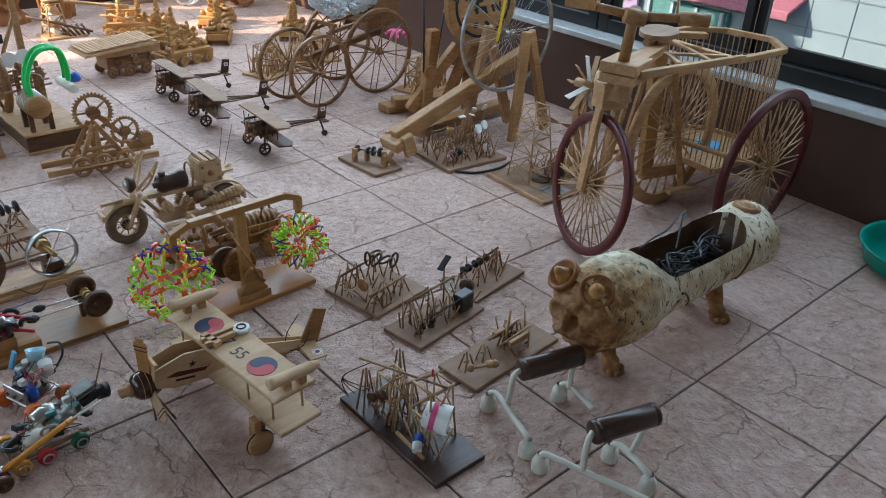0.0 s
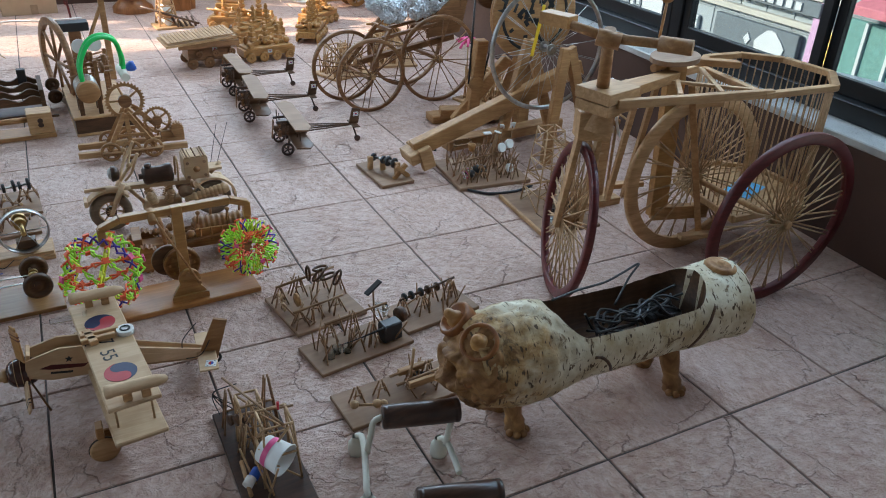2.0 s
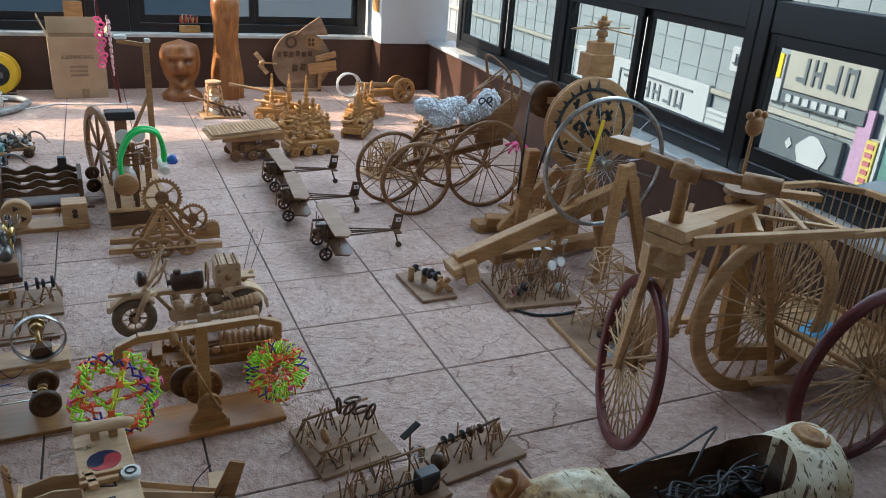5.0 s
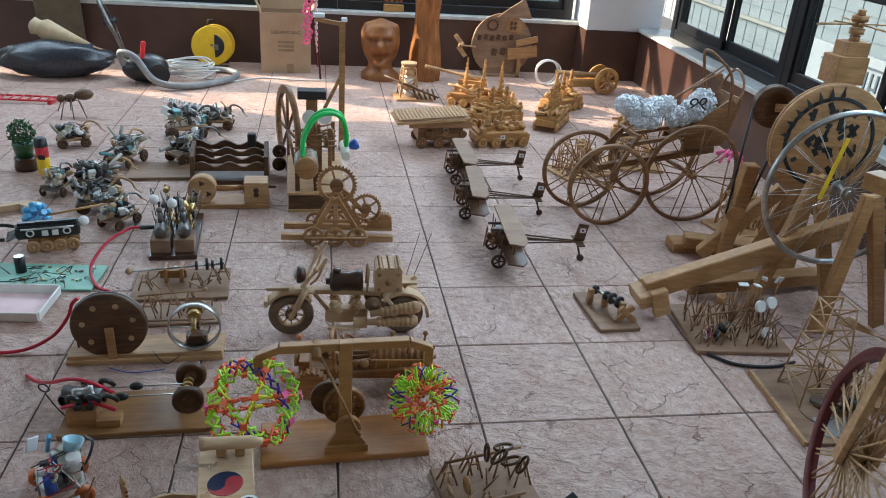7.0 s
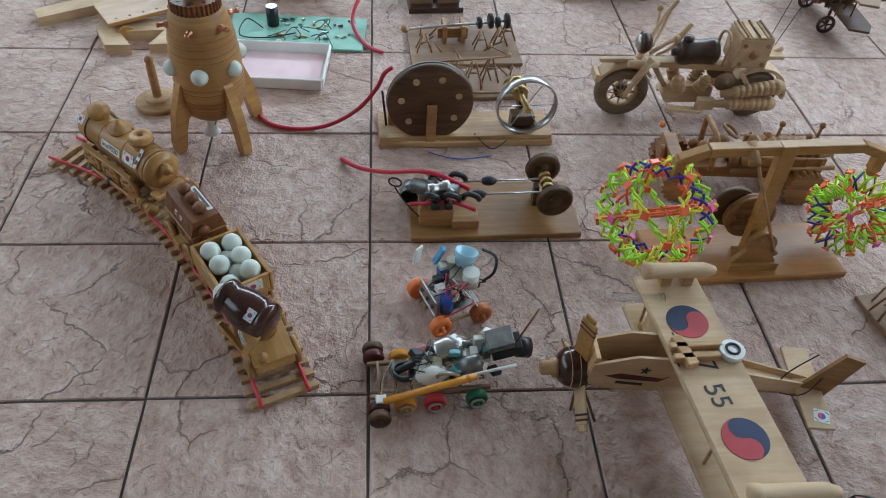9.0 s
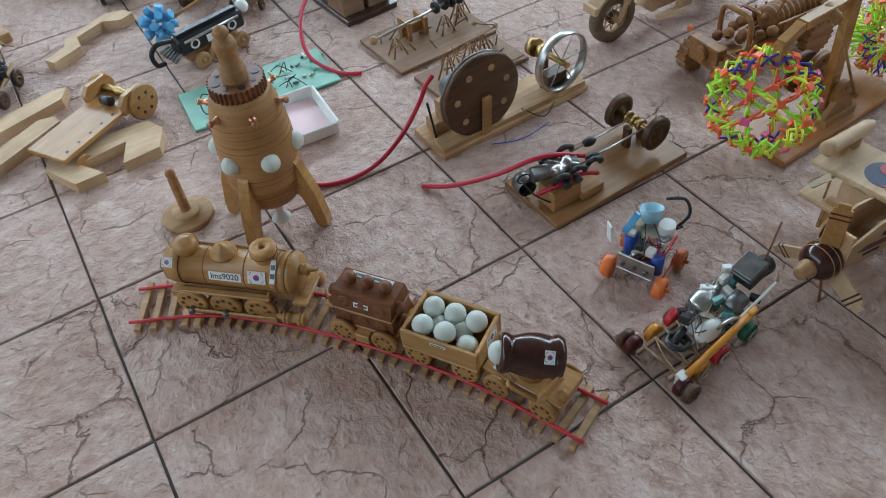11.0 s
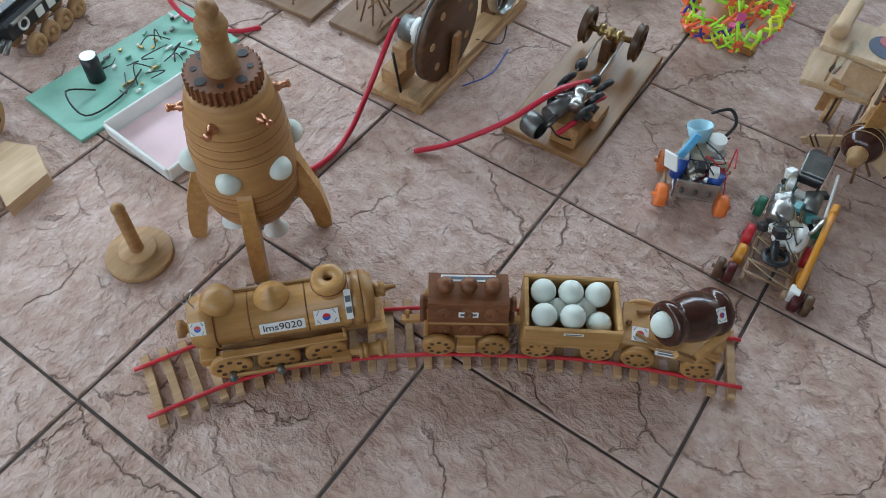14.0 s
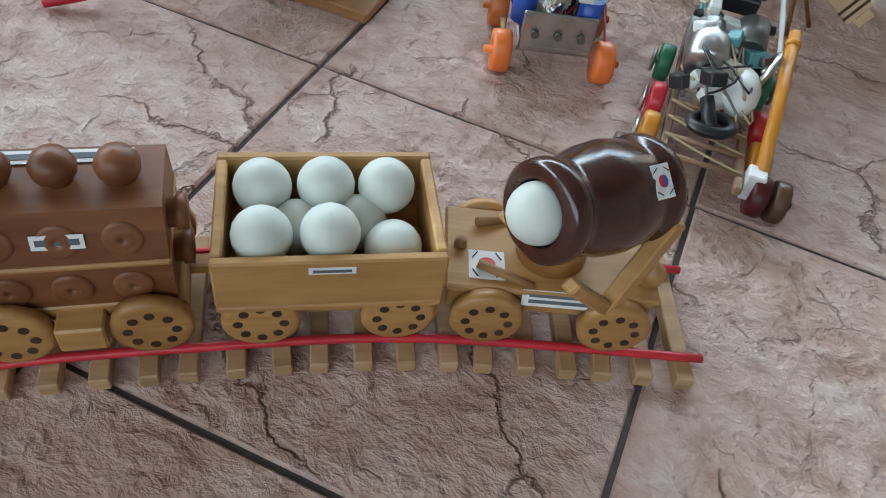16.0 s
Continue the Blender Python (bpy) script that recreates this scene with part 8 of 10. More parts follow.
TRACTORWOOD = wood("orange_brown_tractor_wood", (0.48, 0.235, 0.085), (0.25, 0.105, 0.035), 0.45)
JP = thing("wooden_tractor", "orange-brown wooden tractor with carved tread wheels and round engine parts", "model tractor", 0.90, 0.195, -3)
for x, y in ((-0.165, -0.06), (-0.165, 0.06), (0.13, -0.06), (0.13, 0.06)):
    part("wheel", Geo().gear((x, y, 0.048), (0, 1, 0), 0.048, 0.03, 18, 0.0, 0.12), TRACTORWOOD, JP, "carved tread wheel")
part("chassis", Geo().box(0.36, 0.06, 0.03, (0, 0, 0.06)), TRACTORWOOD, JP)
part("boiler", Geo().lathe([(0, 0), (0.026, 0)] + [(0.034 - 0.004 * (k % 2), 0.006 + 0.009 * k + 0.004 * h) for k in range(18) for h in (0, 1)] + [(0.026, 0.175), (0, 0.180)], (0.0, 0, 0.11), (1, 0, 0), 22), TRACTORWOOD, JP, "ribbed brown wooden boiler")
for y in (-0.043, 0.043):
    part("side_panel", Geo().box(0.17, 0.008, 0.040, (0.085, y, 0.100), c=0.002), TRACTORWOOD, JP)
    for k in range(5):
        part("panel_batten", Geo().box(0.006, 0.006, 0.046, (0.015 + 0.035 * k, y * 1.15, 0.100)), TRACTORWOOD, JP)
for k in range(4):
    part("lever", Geo().cyl((0.01 + 0.048 * k, -0.02 + 0.03 * (k % 2), 0.12), (0.015 + 0.048 * k, -0.03 + 0.045 * (k % 2), 0.170), 0.004, n=7).ball((0.015 + 0.048 * k, -0.03 + 0.045 * (k % 2), 0.172), 0.008, 8), TRACTORWOOD, JP)
for k in range(9):
    a = k * 0.7
    part("engine_knob", Geo().lathe([(0.008, 0), (0.013, 0.006), (0.013, 0.018), (0.008, 0.024), (0, 0.024)], (-0.13 + 0.016 * k, 0.035 * math.cos(a * 2), 0.085 + 0.012 * (k % 3)), (math.cos(a), math.sin(a), 0.8), 12), TRACTORWOOD, JP)
part("front_grille", Geo().box(0.03, 0.10, 0.06, (-0.185, 0, 0.085)).cyl((-0.20, 0, 0.09), (-0.215, 0, 0.09), 0.02, n=16), TRACTORWOOD, JP)
part("roll_hoop", Geo().tube(curve_points([(-0.10, -0.05, 0.08), (-0.105, -0.045, 0.16), (-0.11, 0.0, 0.175), (-0.105, 0.045, 0.16), (-0.10, 0.05, 0.08)], 6), 0.007, 8), TRACTORWOOD, JP)
part("steering_wheel", Geo().torus((-0.06, 0.0, 0.16), (0.6, 0, 1), 0.022, 0.004, 20, 6), TRACTORWOOD, JP)
for k in range(5):
    rod(JP, (-0.05, -0.05 + 0.025 * k, 0.08), (0.19, -0.05 + 0.025 * k, 0.10 + 0.02 * (k % 2)), 0.006, TRACTORWOOD)
part("red_bead", Geo().ball((-0.205, 0.05, 0.135), 0.008, 10), ORANGE, JP)

# ---- row of four toy biplanes ----
bp = thing("toy_biplane", "small brown wooden toy biplane with pale wings and cart wheels", "toy plane", 1.46, 0.985, 0, 0, "row of toy biplanes")
part("nose", Geo().lathe([(0, -0.05), (0.024, -0.05), (0.029, -0.03), (0.030, 0.01), (0.030, 0.05), (0.02, 0.055), (0.012, 0.07), (0.014, 0.078), (0, 0.082)], (0.045, 0, 0.085), (-1, 0, 0.05), 18), WALNUT, bp)
part("radial_engine", Geo().spokes((-0.015, 0, 0.087), (1, 0, 0), 0.01, 0.034, 8, 0.006), BAMBOO, bp)
for z, w, o in ((0.135, 0.066, 0.0), (0.062, 0.070, 0.004)):
    part("wing", Geo().prism([(-w / 2, -0.17), (w / 2 - 0.02, -0.185), (w / 2, -0.15), (w / 2, 0.15), (w / 2 - 0.02, 0.185), (-w / 2, 0.17)], 0.006, pose(0.045 + o, 0, z)), PLY if z > 0.1 else WALNUT, bp, "flat pale wing" if z > 0.1 else "flat dark brown wing")
for y in (-0.10, -0.055, 0.055, 0.10):
    for x in (0.0, 0.045):
        part("strut", Geo().cyl((x, y, 0.064), (x, y, 0.133), 0.0022, n=5), WALNUT, bp)
for y in (-0.016, 0.016):
    for z in (0.07, 0.095):
        rod(bp, (0.04, y, z), (0.29, y * 0.3, 0.075), 0.003, WALNUT, "tail_boom")
part("tail_fin", Geo().prism([(0, 0), (0.04, 0), (0.05, 0.06), (0.015, 0.065)], 0.006, pose(0.275, 0, 0.078, 90, 0, 0)), WALNUT, bp)
flag_sticker(bp, (0.305, -0.0036, 0.118), (90, 0, 0), 0.022, 0.018)
part("tailplane", Geo().box(0.03, 0.09, 0.005, (0.295, 0, 0.076)), WALNUT, bp)
part("tail_wheel", Geo().cyl((0.31, -0.006, 0.012), (0.31, 0.006, 0.012), 0.012, n=14).cyl((0.31, 0, 0.012), (0.29, 0, 0.074), 0.004, n=6), DARKWOOD, bp)
for y in (-0.075, 0.075):
    wb = part("wheel", Geo().ring((0.0, y, 0.026), (0, 1, 0), 0.017, 0.026, 0.008, 22), DARKWOOD, bp)
    part("spokes", Geo().spokes((0.0, y, 0.026), (0, 1, 0), 0.0, 0.02, 5, 0.003), DARKWOOD, wb)
    part("wheel_leg", Geo().beam((0.0, y * 0.95, 0.026), (0.02, y * 0.5, 0.062), 0.008, 0.008), WALNUT, bp)
for k in range(10):
    part("engine_stud", Geo().cyl((0.0 + 0.006 * k, 0.03 * math.cos(k * 2.1), 0.087 + 0.03 * math.sin(k * 2.1)), (0.0 + 0.006 * k, 0.045 * math.cos(k * 2.1), 0.087 + 0.042 * math.sin(k * 2.1)), 0.006, n=6), (DARKWOOD, BAMBOO)[k % 2], bp)
for y in (-0.03, 0.03):
    part("gun_bar", Geo().cyl((-0.03, y, 0.125), (0.06, y, 0.125), 0.005, n=6), DARKWOOD, bp)
part("propeller", Geo().box(0.005, 0.012, 0.10, (-0.04, 0, 0.088), (25, 0, 0)), BAMBOO, bp)
for x, y, a in ((1.41, 1.53, -5), (1.43, 1.967, 0)):
    copy_thing(bp, pose(x, y, 0, 0, 0, a) @ Matrix.Scale(1.14, 4))
bp.matrix_basis = pose(1.456, 1.039, 0, 0, 0, -3) @ Matrix.Scale(1.14, 4)

# ---- left group: plank car, boards, tray, black engine ----
PC = thing("plank_car", "flat honey plank car with two round wheels and a small motor", "plank car", -0.64, 0.985, 32)
part("plank", Geo().box(0.30, 0.13, 0.012, (-0.02, 0, 0.05), c=0.002), HONEY, PC)
for y in (-0.075, 0.075):
    part("cheek", Geo().prism([(-0.045, 0), (0.045, 0), (0.05, 0.03), (0.03, 0.05), (-0.03, 0.05), (-0.05, 0.03)], 0.014, pose(0.085, y * 0.85, 0.044, 90, 0, 0)), HONEY, PC)
    wq = part("wheel", Geo().lathe([(0, -0.008), (0.044, -0.008), (0.048, -0.004), (0.044, 0), (0.048, 0.004), (0.044, 0.008), (0, 0.008)], (0.10, y, 0.05), (0, 1, 0), 28), HONEY, PC, "turned round wheel")
    for k in range(6):
        t = k * math.pi / 3
        # hole drawn as a dark disc on the wheel, for its shaded inside
        part("wheel_hole", Geo().cyl((0.10 + 0.026 * math.cos(t), y + 0.0078 * (1 if y > 0 else -1), 0.05 + 0.026 * math.sin(t)), (0.10 + 0.026 * math.cos(t), y + 0.0090 * (1 if y > 0 else -1), 0.05 + 0.026 * math.sin(t)), 0.005, n=8), DARKWOOD, wq)
    part("front_wheel", Geo().cyl((-0.13, y - 0.006, 0.022), (-0.13, y + 0.006, 0.022), 0.022, n=18), HONEY, PC)
part("axle", Geo().lathe([(0.008, -0.07), (0.012, -0.04), (0.008, -0.02), (0.014, 0), (0.008, 0.02), (0.012, 0.04), (0.008, 0.07)], (0.10, 0, 0.065), (0, 1, 0), 12), BRASS, PC)
motor(PC, (0.05, -0.02, 0.07), (0, 1, 0), 0.013, 0.03, BLACK)
for k in range(5):
    # peg hole drawn as a black disc on the plank, for its shade
    part("peg_hole", Geo().cyl((-0.14 + 0.04 * k, -0.045, 0.0555), (-0.14 + 0.04 * k, -0.045, 0.0572), 0.004, n=8), BLACK, PC)
for x, y, a, pts in ((-0.655, 0.845, 0, [(-0.145, 0.030), (-0.094, -0.074), (-0.024, -0.072), (-0.070, 0.0), (0.055, 0.017), (0.025, -0.067), (0.119, -0.059), (0.150, 0.015), (0.125, 0.071), (-0.115, 0.085)]),
                     (-0.86, 1.02, 30, [(-0.15, -0.03), (0.14, -0.03), (0.15, 0.0), (0.12, 0.03), (-0.15, 0.03)]),
                     (-0.82, 1.16, 18, [(-0.15, -0.03), (0.12, -0.03), (0.16, 0.01), (0.12, 0.03), (-0.15, 0.03)]),
                     (-0.55, 1.46, 28, [(-0.15, -0.02), (-0.05, -0.02), (-0.02, 0.03), (0.08, 0.03), (0.11, -0.02), (0.16, -0.02), (0.16, 0.02), (0.12, 0.06), (-0.04, 0.06), (-0.08, 0.02), (-0.15, 0.02)])):
    solo("cut_plank", Geo().prism(pts, 0.030, pose(0, 0, 0.015)), WINGWOOD, "bare pale sawn plank with angled notches on the tiles", "plank", pose(x, y, 0, 0, 0, a), "loose notched planks")

GB = thing("circuit_board_panel", "pale green panel with wired electronics and a black capacitor", "circuit panel", -0.225, 0.905, -4)
part("panel", Geo().box(0.41, 0.19, 0.008, (0, 0, 0.004), c=0.002), BOARDGREEN, GB, "pale green flat panel")
part("capacitor", Geo().cyl((-0.075, 0.03, 0.008), (-0.075, 0.03, 0.068), 0.018, n=18), BLACK, GB, "black capacitor with a silver top")
part("capacitor_top", Geo().cyl((-0.075, 0.03, 0.068), (-0.075, 0.03, 0.0695), 0.016, n=18), STEEL, GB)
rg = random.Random(41)
for k in range(30):
    x, y = rg.uniform(-0.05, 0.17), rg.uniform(-0.07, 0.08)
    part("component", Geo().box(rg.uniform(0.006, 0.02), 0.006, 0.006, (x, y, 0.0115), (0, 0, rg.choice((0, 90, 30)))), rg.choice((GREYMETAL, WHITE, BLACK, BRASS, BOARDGREEN)), GB)
for k in range(12):
    x, y = rg.uniform(-0.12, 0.1), rg.uniform(-0.06, 0.07)
    wire(GB, [(x, y, 0.011), (x + rg.uniform(-0.04, 0.04), y + rg.uniform(-0.04, 0.04), 0.026), (x + rg.uniform(0, 0.08), y + rg.uniform(-0.04, 0.04), 0.011)], 0.0014, BLACK)
wire(GB, [(-0.10, 0.0, 0.012), (-0.15, 0.02, 0.03), (-0.16, -0.05, 0.014), (-0.08, -0.055, 0.012), (0.0, -0.02, 0.012)], 0.002, BLACK)

TR = thing("white_tray", "shallow white plastic tray with a pink sheet inside", "tray", -0.262, 0.695, -4)
part("tray_floor", Geo().box(0.27, 0.185, 0.006, (0, 0, 0.003), c=0.002), WHITE, TR)
for s in (-1, 1):
    part("tray_side", Geo().box(0.27, 0.007, 0.035, (0, s * 0.093, 0.0195), (s * -8, 0, 0), c=0.003), WHITE, TR)
    part("tray_side", Geo().box(0.007, 0.185, 0.035, (s * 0.1355, 0, 0.0195), (0, s * 8, 0), c=0.003), WHITE, TR)
SHEET = plain("pale_pink_sheet", (0.80, 0.56, 0.57), 0.6, 0, 0.15, 10)
part("pink_sheet", Geo().box(0.245, 0.165, 0.002, (0, 0, 0.008), c=0), SHEET, TR, "pale pink printed sheet")

BL = thing("black_track_engine", "long black plastic engine on pale wooden wheels", "toy engine", -0.262, 1.155, 14)
part("body", Geo().box(0.22, 0.055, 0.05, (0, 0, 0.078), c=0.008), BLACK, BL, "glossy black plastic body")
part("top_rail", Geo().box(0.20, 0.02, 0.012, (0, 0.0, 0.108)), BLACK, BL)
part("silver_rail", Geo().cyl((-0.09, -0.03, 0.095), (0.09, -0.03, 0.095), 0.004, n=8), STEEL, BL)
for x in (-0.06, 0.065):
    part("ring_mark", Geo().torus((x, -0.0285, 0.078), (0, 1, 0), 0.012, 0.003, 18, 6), WHITE, BL, "white ring mark")
for x in (-0.01, 0.025):
    part("white_plate", Geo().box(0.022, 0.002, 0.022, (x, -0.0285, 0.075)), WHITE, BL)
for k in range(4):
    for s in (-1, 1):
        disc(BL, (-0.055 + 0.045 * k, s * 0.032, 0.024), (0, s, 0), 0.024, 0.014, PINE, "wheel", label="pale turned wheel")
part("hook_arm", Geo().tube(curve_points([(-0.11, 0, 0.10), (-0.155, 0, 0.11), (-0.18, 0, 0.09), (-0.175, 0, 0.055), (-0.15, 0, 0.05)], 5), 0.007, 8), BLACK, BL)
part("front_ball", Geo().ball((0.125, 0.0, 0.10), 0.02, 14), WHITE, BL)
for k in range(6):
    part("gripper_bar", Geo().cyl((-0.11, -0.03 + 0.012 * k, 0.07), (-0.14, -0.04 + 0.016 * k, 0.06), 0.005, n=8), GREYMETAL, BL)
BP = thing("blue_bottle_cluster", "cluster of light blue plastic bottle ends on a stick", "plastic cluster", -0.36, 1.33, 0)
for k in range(22):
    zz = 1 - 2 * (k + 0.5) / 22
    rr = math.sqrt(1 - zz * zz)
    a = k * 2.4
    part("bottle_end", Geo().cyl((0.03 * rr * math.cos(a), 0.03 * rr * math.sin(a), 0.06 + 0.03 * zz), (0.055 * rr * math.cos(a), 0.055 * rr * math.sin(a), 0.06 + 0.055 * zz), 0.012, n=10), SKYBLUE, BP)
rod(BP, (0.03, 0, 0.06), (0.26, 0.06, 0.09), 0.005, HONEY)


AMBER = plain("amber_orange_plastic", (0.75, 0.30, 0.03), 0.35)
DULLTEAL = plain("dull_teal_plastic", (0.10, 0.30, 0.30), 0.45)
CREAM = plain("aged_cream_plastic", (0.55, 0.50, 0.38), 0.45)


def junk_robot(x, y, a, seed, size=1.0, label="small robot of scrap parts with round wheels", mats=(GREYMETAL, BLACK, CREAM, BLACK, WHITE, STICK, DULLTEAL, GREYMETAL), wheel=WALNUT, group="scrap robots"):
    """A low vehicle of boxes, motors, wires and wheels, as in scrap models."""
    rn = random.Random(seed)
    J = thing("scrap_robot", label, "robot model", x, y, a, 0, group)
    s = size
    part("chassis", Geo().box(0.14 * s, 0.07 * s, 0.010 * s, (0, 0, 0.035 * s)), rn.choice((PLY, GREYMETAL)), J)
    for wx in (-0.05, 0.05):
        for sy in (-1, 1):
            disc(J, (wx * s, sy * 0.045 * s, 0.022 * s), (0, sy, 0), 0.022 * s, 0.012 * s, wheel, "wheel")
    for k in range(24):
        p = (rn.uniform(-0.065, 0.065) * s, rn.uniform(-0.03, 0.03) * s, rn.uniform(0.045, 0.095) * s)
        if k % 3 == 0:
            motor(J, p, (rn.uniform(-1, 1), rn.uniform(-1, 1), rn.uniform(-0.2, 0.6)), 0.012 * s, 0.03 * s, rn.choice(mats))
        elif k % 3 == 1:
            part("part_box", Geo().box(rn.uniform(0.015, 0.04) * s, rn.uniform(0.012, 0.03) * s, rn.uniform(0.012, 0.03) * s, p, (rn.uniform(-20, 20), rn.uniform(-20, 20), rn.uniform(0, 180))), rn.choice(mats), J)
        else:
            part("tube", Geo().cyl(p, (p[0] + rn.uniform(-0.06, 0.06) * s, p[1] + rn.uniform(-0.03, 0.03) * s, p[2] + rn.uniform(-0.01, 0.06) * s), rn.uniform(0.003, 0.008) * s, n=8), rn.choice(mats), J)
    for sy in (-1, 1):
        part("side_frame", Geo().beam((-0.075 * s, sy * 0.036 * s, 0.030 * s), (0.075 * s, sy * 0.036 * s, 0.050 * s), 0.006 * s, 0.010 * s), STICK, J)
        for wx in (-0.05, 0.05):
            part("tyre", Geo().torus((wx * s, sy * 0.045 * s, 0.022 * s), (0, 1, 0), 0.0205 * s, 0.0035 * s, 18, 6), RUBBER, J)
    for k in range(7):
        a0 = (rn.uniform(-0.06, 0.06) * s, rn.uniform(-0.03, 0.03) * s, rn.uniform(0.05, 0.09) * s)
        ax_ = (rn.uniform(-1, 1), rn.uniform(-1, 1), rn.uniform(-0.5, 0.5))
        part("gear", Geo().gear(a0, ax_, rn.uniform(0.010, 0.018) * s, 0.004 * s, 14, 0.004 * s), rn.choice((CREAM, STEEL, WHITE)), J)
    part("arm", Geo().tube(curve_points([(0.03 * s, 0, 0.07 * s), (0.07 * s, 0.01 * s, 0.11 * s), (0.11 * s, 0.0, 0.10 * s), (0.125 * s, -0.01 * s, 0.075 * s)], 4), 0.0045 * s, 6), rn.choice((STICK, GREYMETAL)), J)
    part("claw", Geo().beam((0.12 * s, -0.012 * s, 0.08 * s), (0.145 * s, -0.02 * s, 0.06 * s), 0.006 * s, 0.004 * s), STICK, J)
    for k in range(12):
        q = [(rn.uniform(-0.07, 0.07) * s, rn.uniform(-0.05, 0.05) * s, rn.uniform(0.04, 0.11) * s) for _ in range(3)]
        wire(J, q, 0.0013 * s, rn.choice((BLACK, BLACK, GREYMETAL, WHITE)))
    return J


for x, y, a, sd, sz in ((-0.52, 2.42, 20, 1, 1.1), (-0.20, 2.15, 70, 2, 1.3), (0.02, 2.62, 10, 3, 1.5), (0.10, 2.20, 40, 4, 1.4), (-0.40, 1.74, 80, 5, 1.0), (-0.24, 1.80, 20, 6, 1.2), (-0.18, 1.55, 10, 7, 1.2), (-0.06, 1.38, 60, 8, 1.0), (-0.85, 1.35, 60, 9, 1.1), (0.17, 2.80, 0, 10, 1.2)):
    junk_robot(x, y, a, sd, sz)
RBD = thing("robot_base_board", "flat grey-brown board under scrap robots", "board", 0.05, 2.02, 4)
board(RBD, 0.42, 0.22, 0.014)
SY = thing("syringe_arm", "long clear syringe arm on small wheels", "syringe arm", 0.02, 2.95, -18)
part("syringe", Geo().cyl((-0.20, 0, 0.10), (0.06, 0, 0.075), 0.018, n=14), ACRYLIC, SY, "clear syringe barrel with rings")
for k in range(7):
    part("syringe_ring", Geo().torus((-0.16 + 0.03 * k, 0, 0.0965 - 0.003 * k), (1, 0, -0.1), 0.018, 0.004, 16, 6), WHITE, SY)
part("syringe_stand", Geo().box(0.02, 0.05, 0.07, (0.05, 0, 0.035)).box(0.02, 0.05, 0.085, (-0.15, 0, 0.0425)), GREYMETAL, SY)

# ---- carved bird on a stand, ants, plant, spray can ----
BD = thing("carved_bird_mobile", "tan wooden bird mobile with fanned wings on a stand", "wooden bird", -0.88, 1.70, 10)
part("base", Geo().box(0.24, 0.13, 0.03, (0, 0, 0.015), c=0.003), PINE, BD)
part("plinth", Geo().cyl((0, 0, 0.03), (0, 0, 0.055), 0.03, n=18).cyl((0, 0, 0.055), (0, 0, 0.07), 0.045, n=18), PINE, BD)
part("mast", Geo().cyl((0, 0, 0.07), (0.01, 0, 0.16), 0.010, n=10), TAN, BD)
part("body", Geo().lathe([(0, -0.14), (0.012, -0.13), (0.02, -0.08), (0.028, -0.02), (0.026, 0.05), (0.014, 0.10), (0.02, 0.13), (0.014, 0.16), (0, 0.165)], (0, 0, 0.18), (1, 0.1, -0.12), 14), TAN, BD)
wing = [(0, 0), (0.03, 0.06), (0.0, 0.10), (0.045, 0.14), (0.03, 0.19), (0.075, 0.22), (0.095, 0.16), (0.085, 0.08), (0.06, 0.0)]
part("wing", Geo().prism(wing, 0.008, pose(-0.05, 0.03, 0.19, 70, 0, 25)), PINE, BD, "scalloped pale wing")
for k in range(6):
    part("feather", Geo().beam((-0.02, -0.02, 0.17 - 0.006 * k), (-0.16, -0.06 - 0.012 * k, 0.18 - 0.014 * k), 0.016, 0.006), TAN, BD)
    part("feather", Geo().beam((0.04, 0.02, 0.18), (0.10 + 0.02 * k, 0.10 - 0.02 * k, 0.21 - 0.01 * k), 0.016, 0.006), TAN, BD)
rod(BD, (0.03, 0, 0.16), (0.04, 0.02, 0.42), 0.006, TAN)
rod(BD, (0.06, 0, 0.18), (0.10, 0.02, 0.50), 0.002, BLACK)
for s in (-1, 1):
    rod(BD, (0.02 * s, 0, 0.14), (0.09 * s, -0.05, 0.02), 0.006, PLY)
AN = thing("wooden_ant", "brown wooden ant with three body balls and thin legs", "wooden ant", -0.665, 3.0, 20, 0, "wooden ants")
for x, r, sq in ((-0.07, 0.024, (1, 1, 1)), (-0.02, 0.028, (1.2, 0.9, 0.9)), (0.055, 0.036, (1.5, 1, 0.9))):
    part("body_ball", Geo().ball((x, 0, 0.10 + 0.3 * abs(x) * (x > 0)), r, 14, sq), WALNUT, AN)
for k in range(3):
    for s in (-1, 1):
        part("leg", Geo().tube([(-0.03 + 0.012 * k, 0.01 * s, 0.10), (-0.06 + 0.04 * k, 0.06 * s, 0.09), (-0.09 + 0.07 * k, 0.10 * s, 0.0)], 0.0028, 5), DARKWOOD, AN)
for x, y, a in ((-1.22, 3.10, 0), (-1.56, 2.90, -15)):
    copy_thing(AN, pose(x, y, 0, 0, 0, a))
RK = thing("red_wire_rack", "low red wire rack lying on the sunlit tiles", "wire rack", -1.15, 3.28, -4)
for y in (-0.05, 0.05):
    part("rail", Geo().cyl((-0.42, y, 0.02), (0.30, y, 0.02), 0.006, n=8), RED, RK)
for k in range(13):
    part("rung", Geo().cyl((-0.40 + 0.055 * k, -0.05, 0.02), (-0.40 + 0.055 * k, 0.05, 0.02), 0.005, n=6), RED, RK)
for x in (-0.38, 0.28):
    part("foot", Geo().box(0.02, 0.12, 0.014, (x, 0, 0.007)), RED, RK)

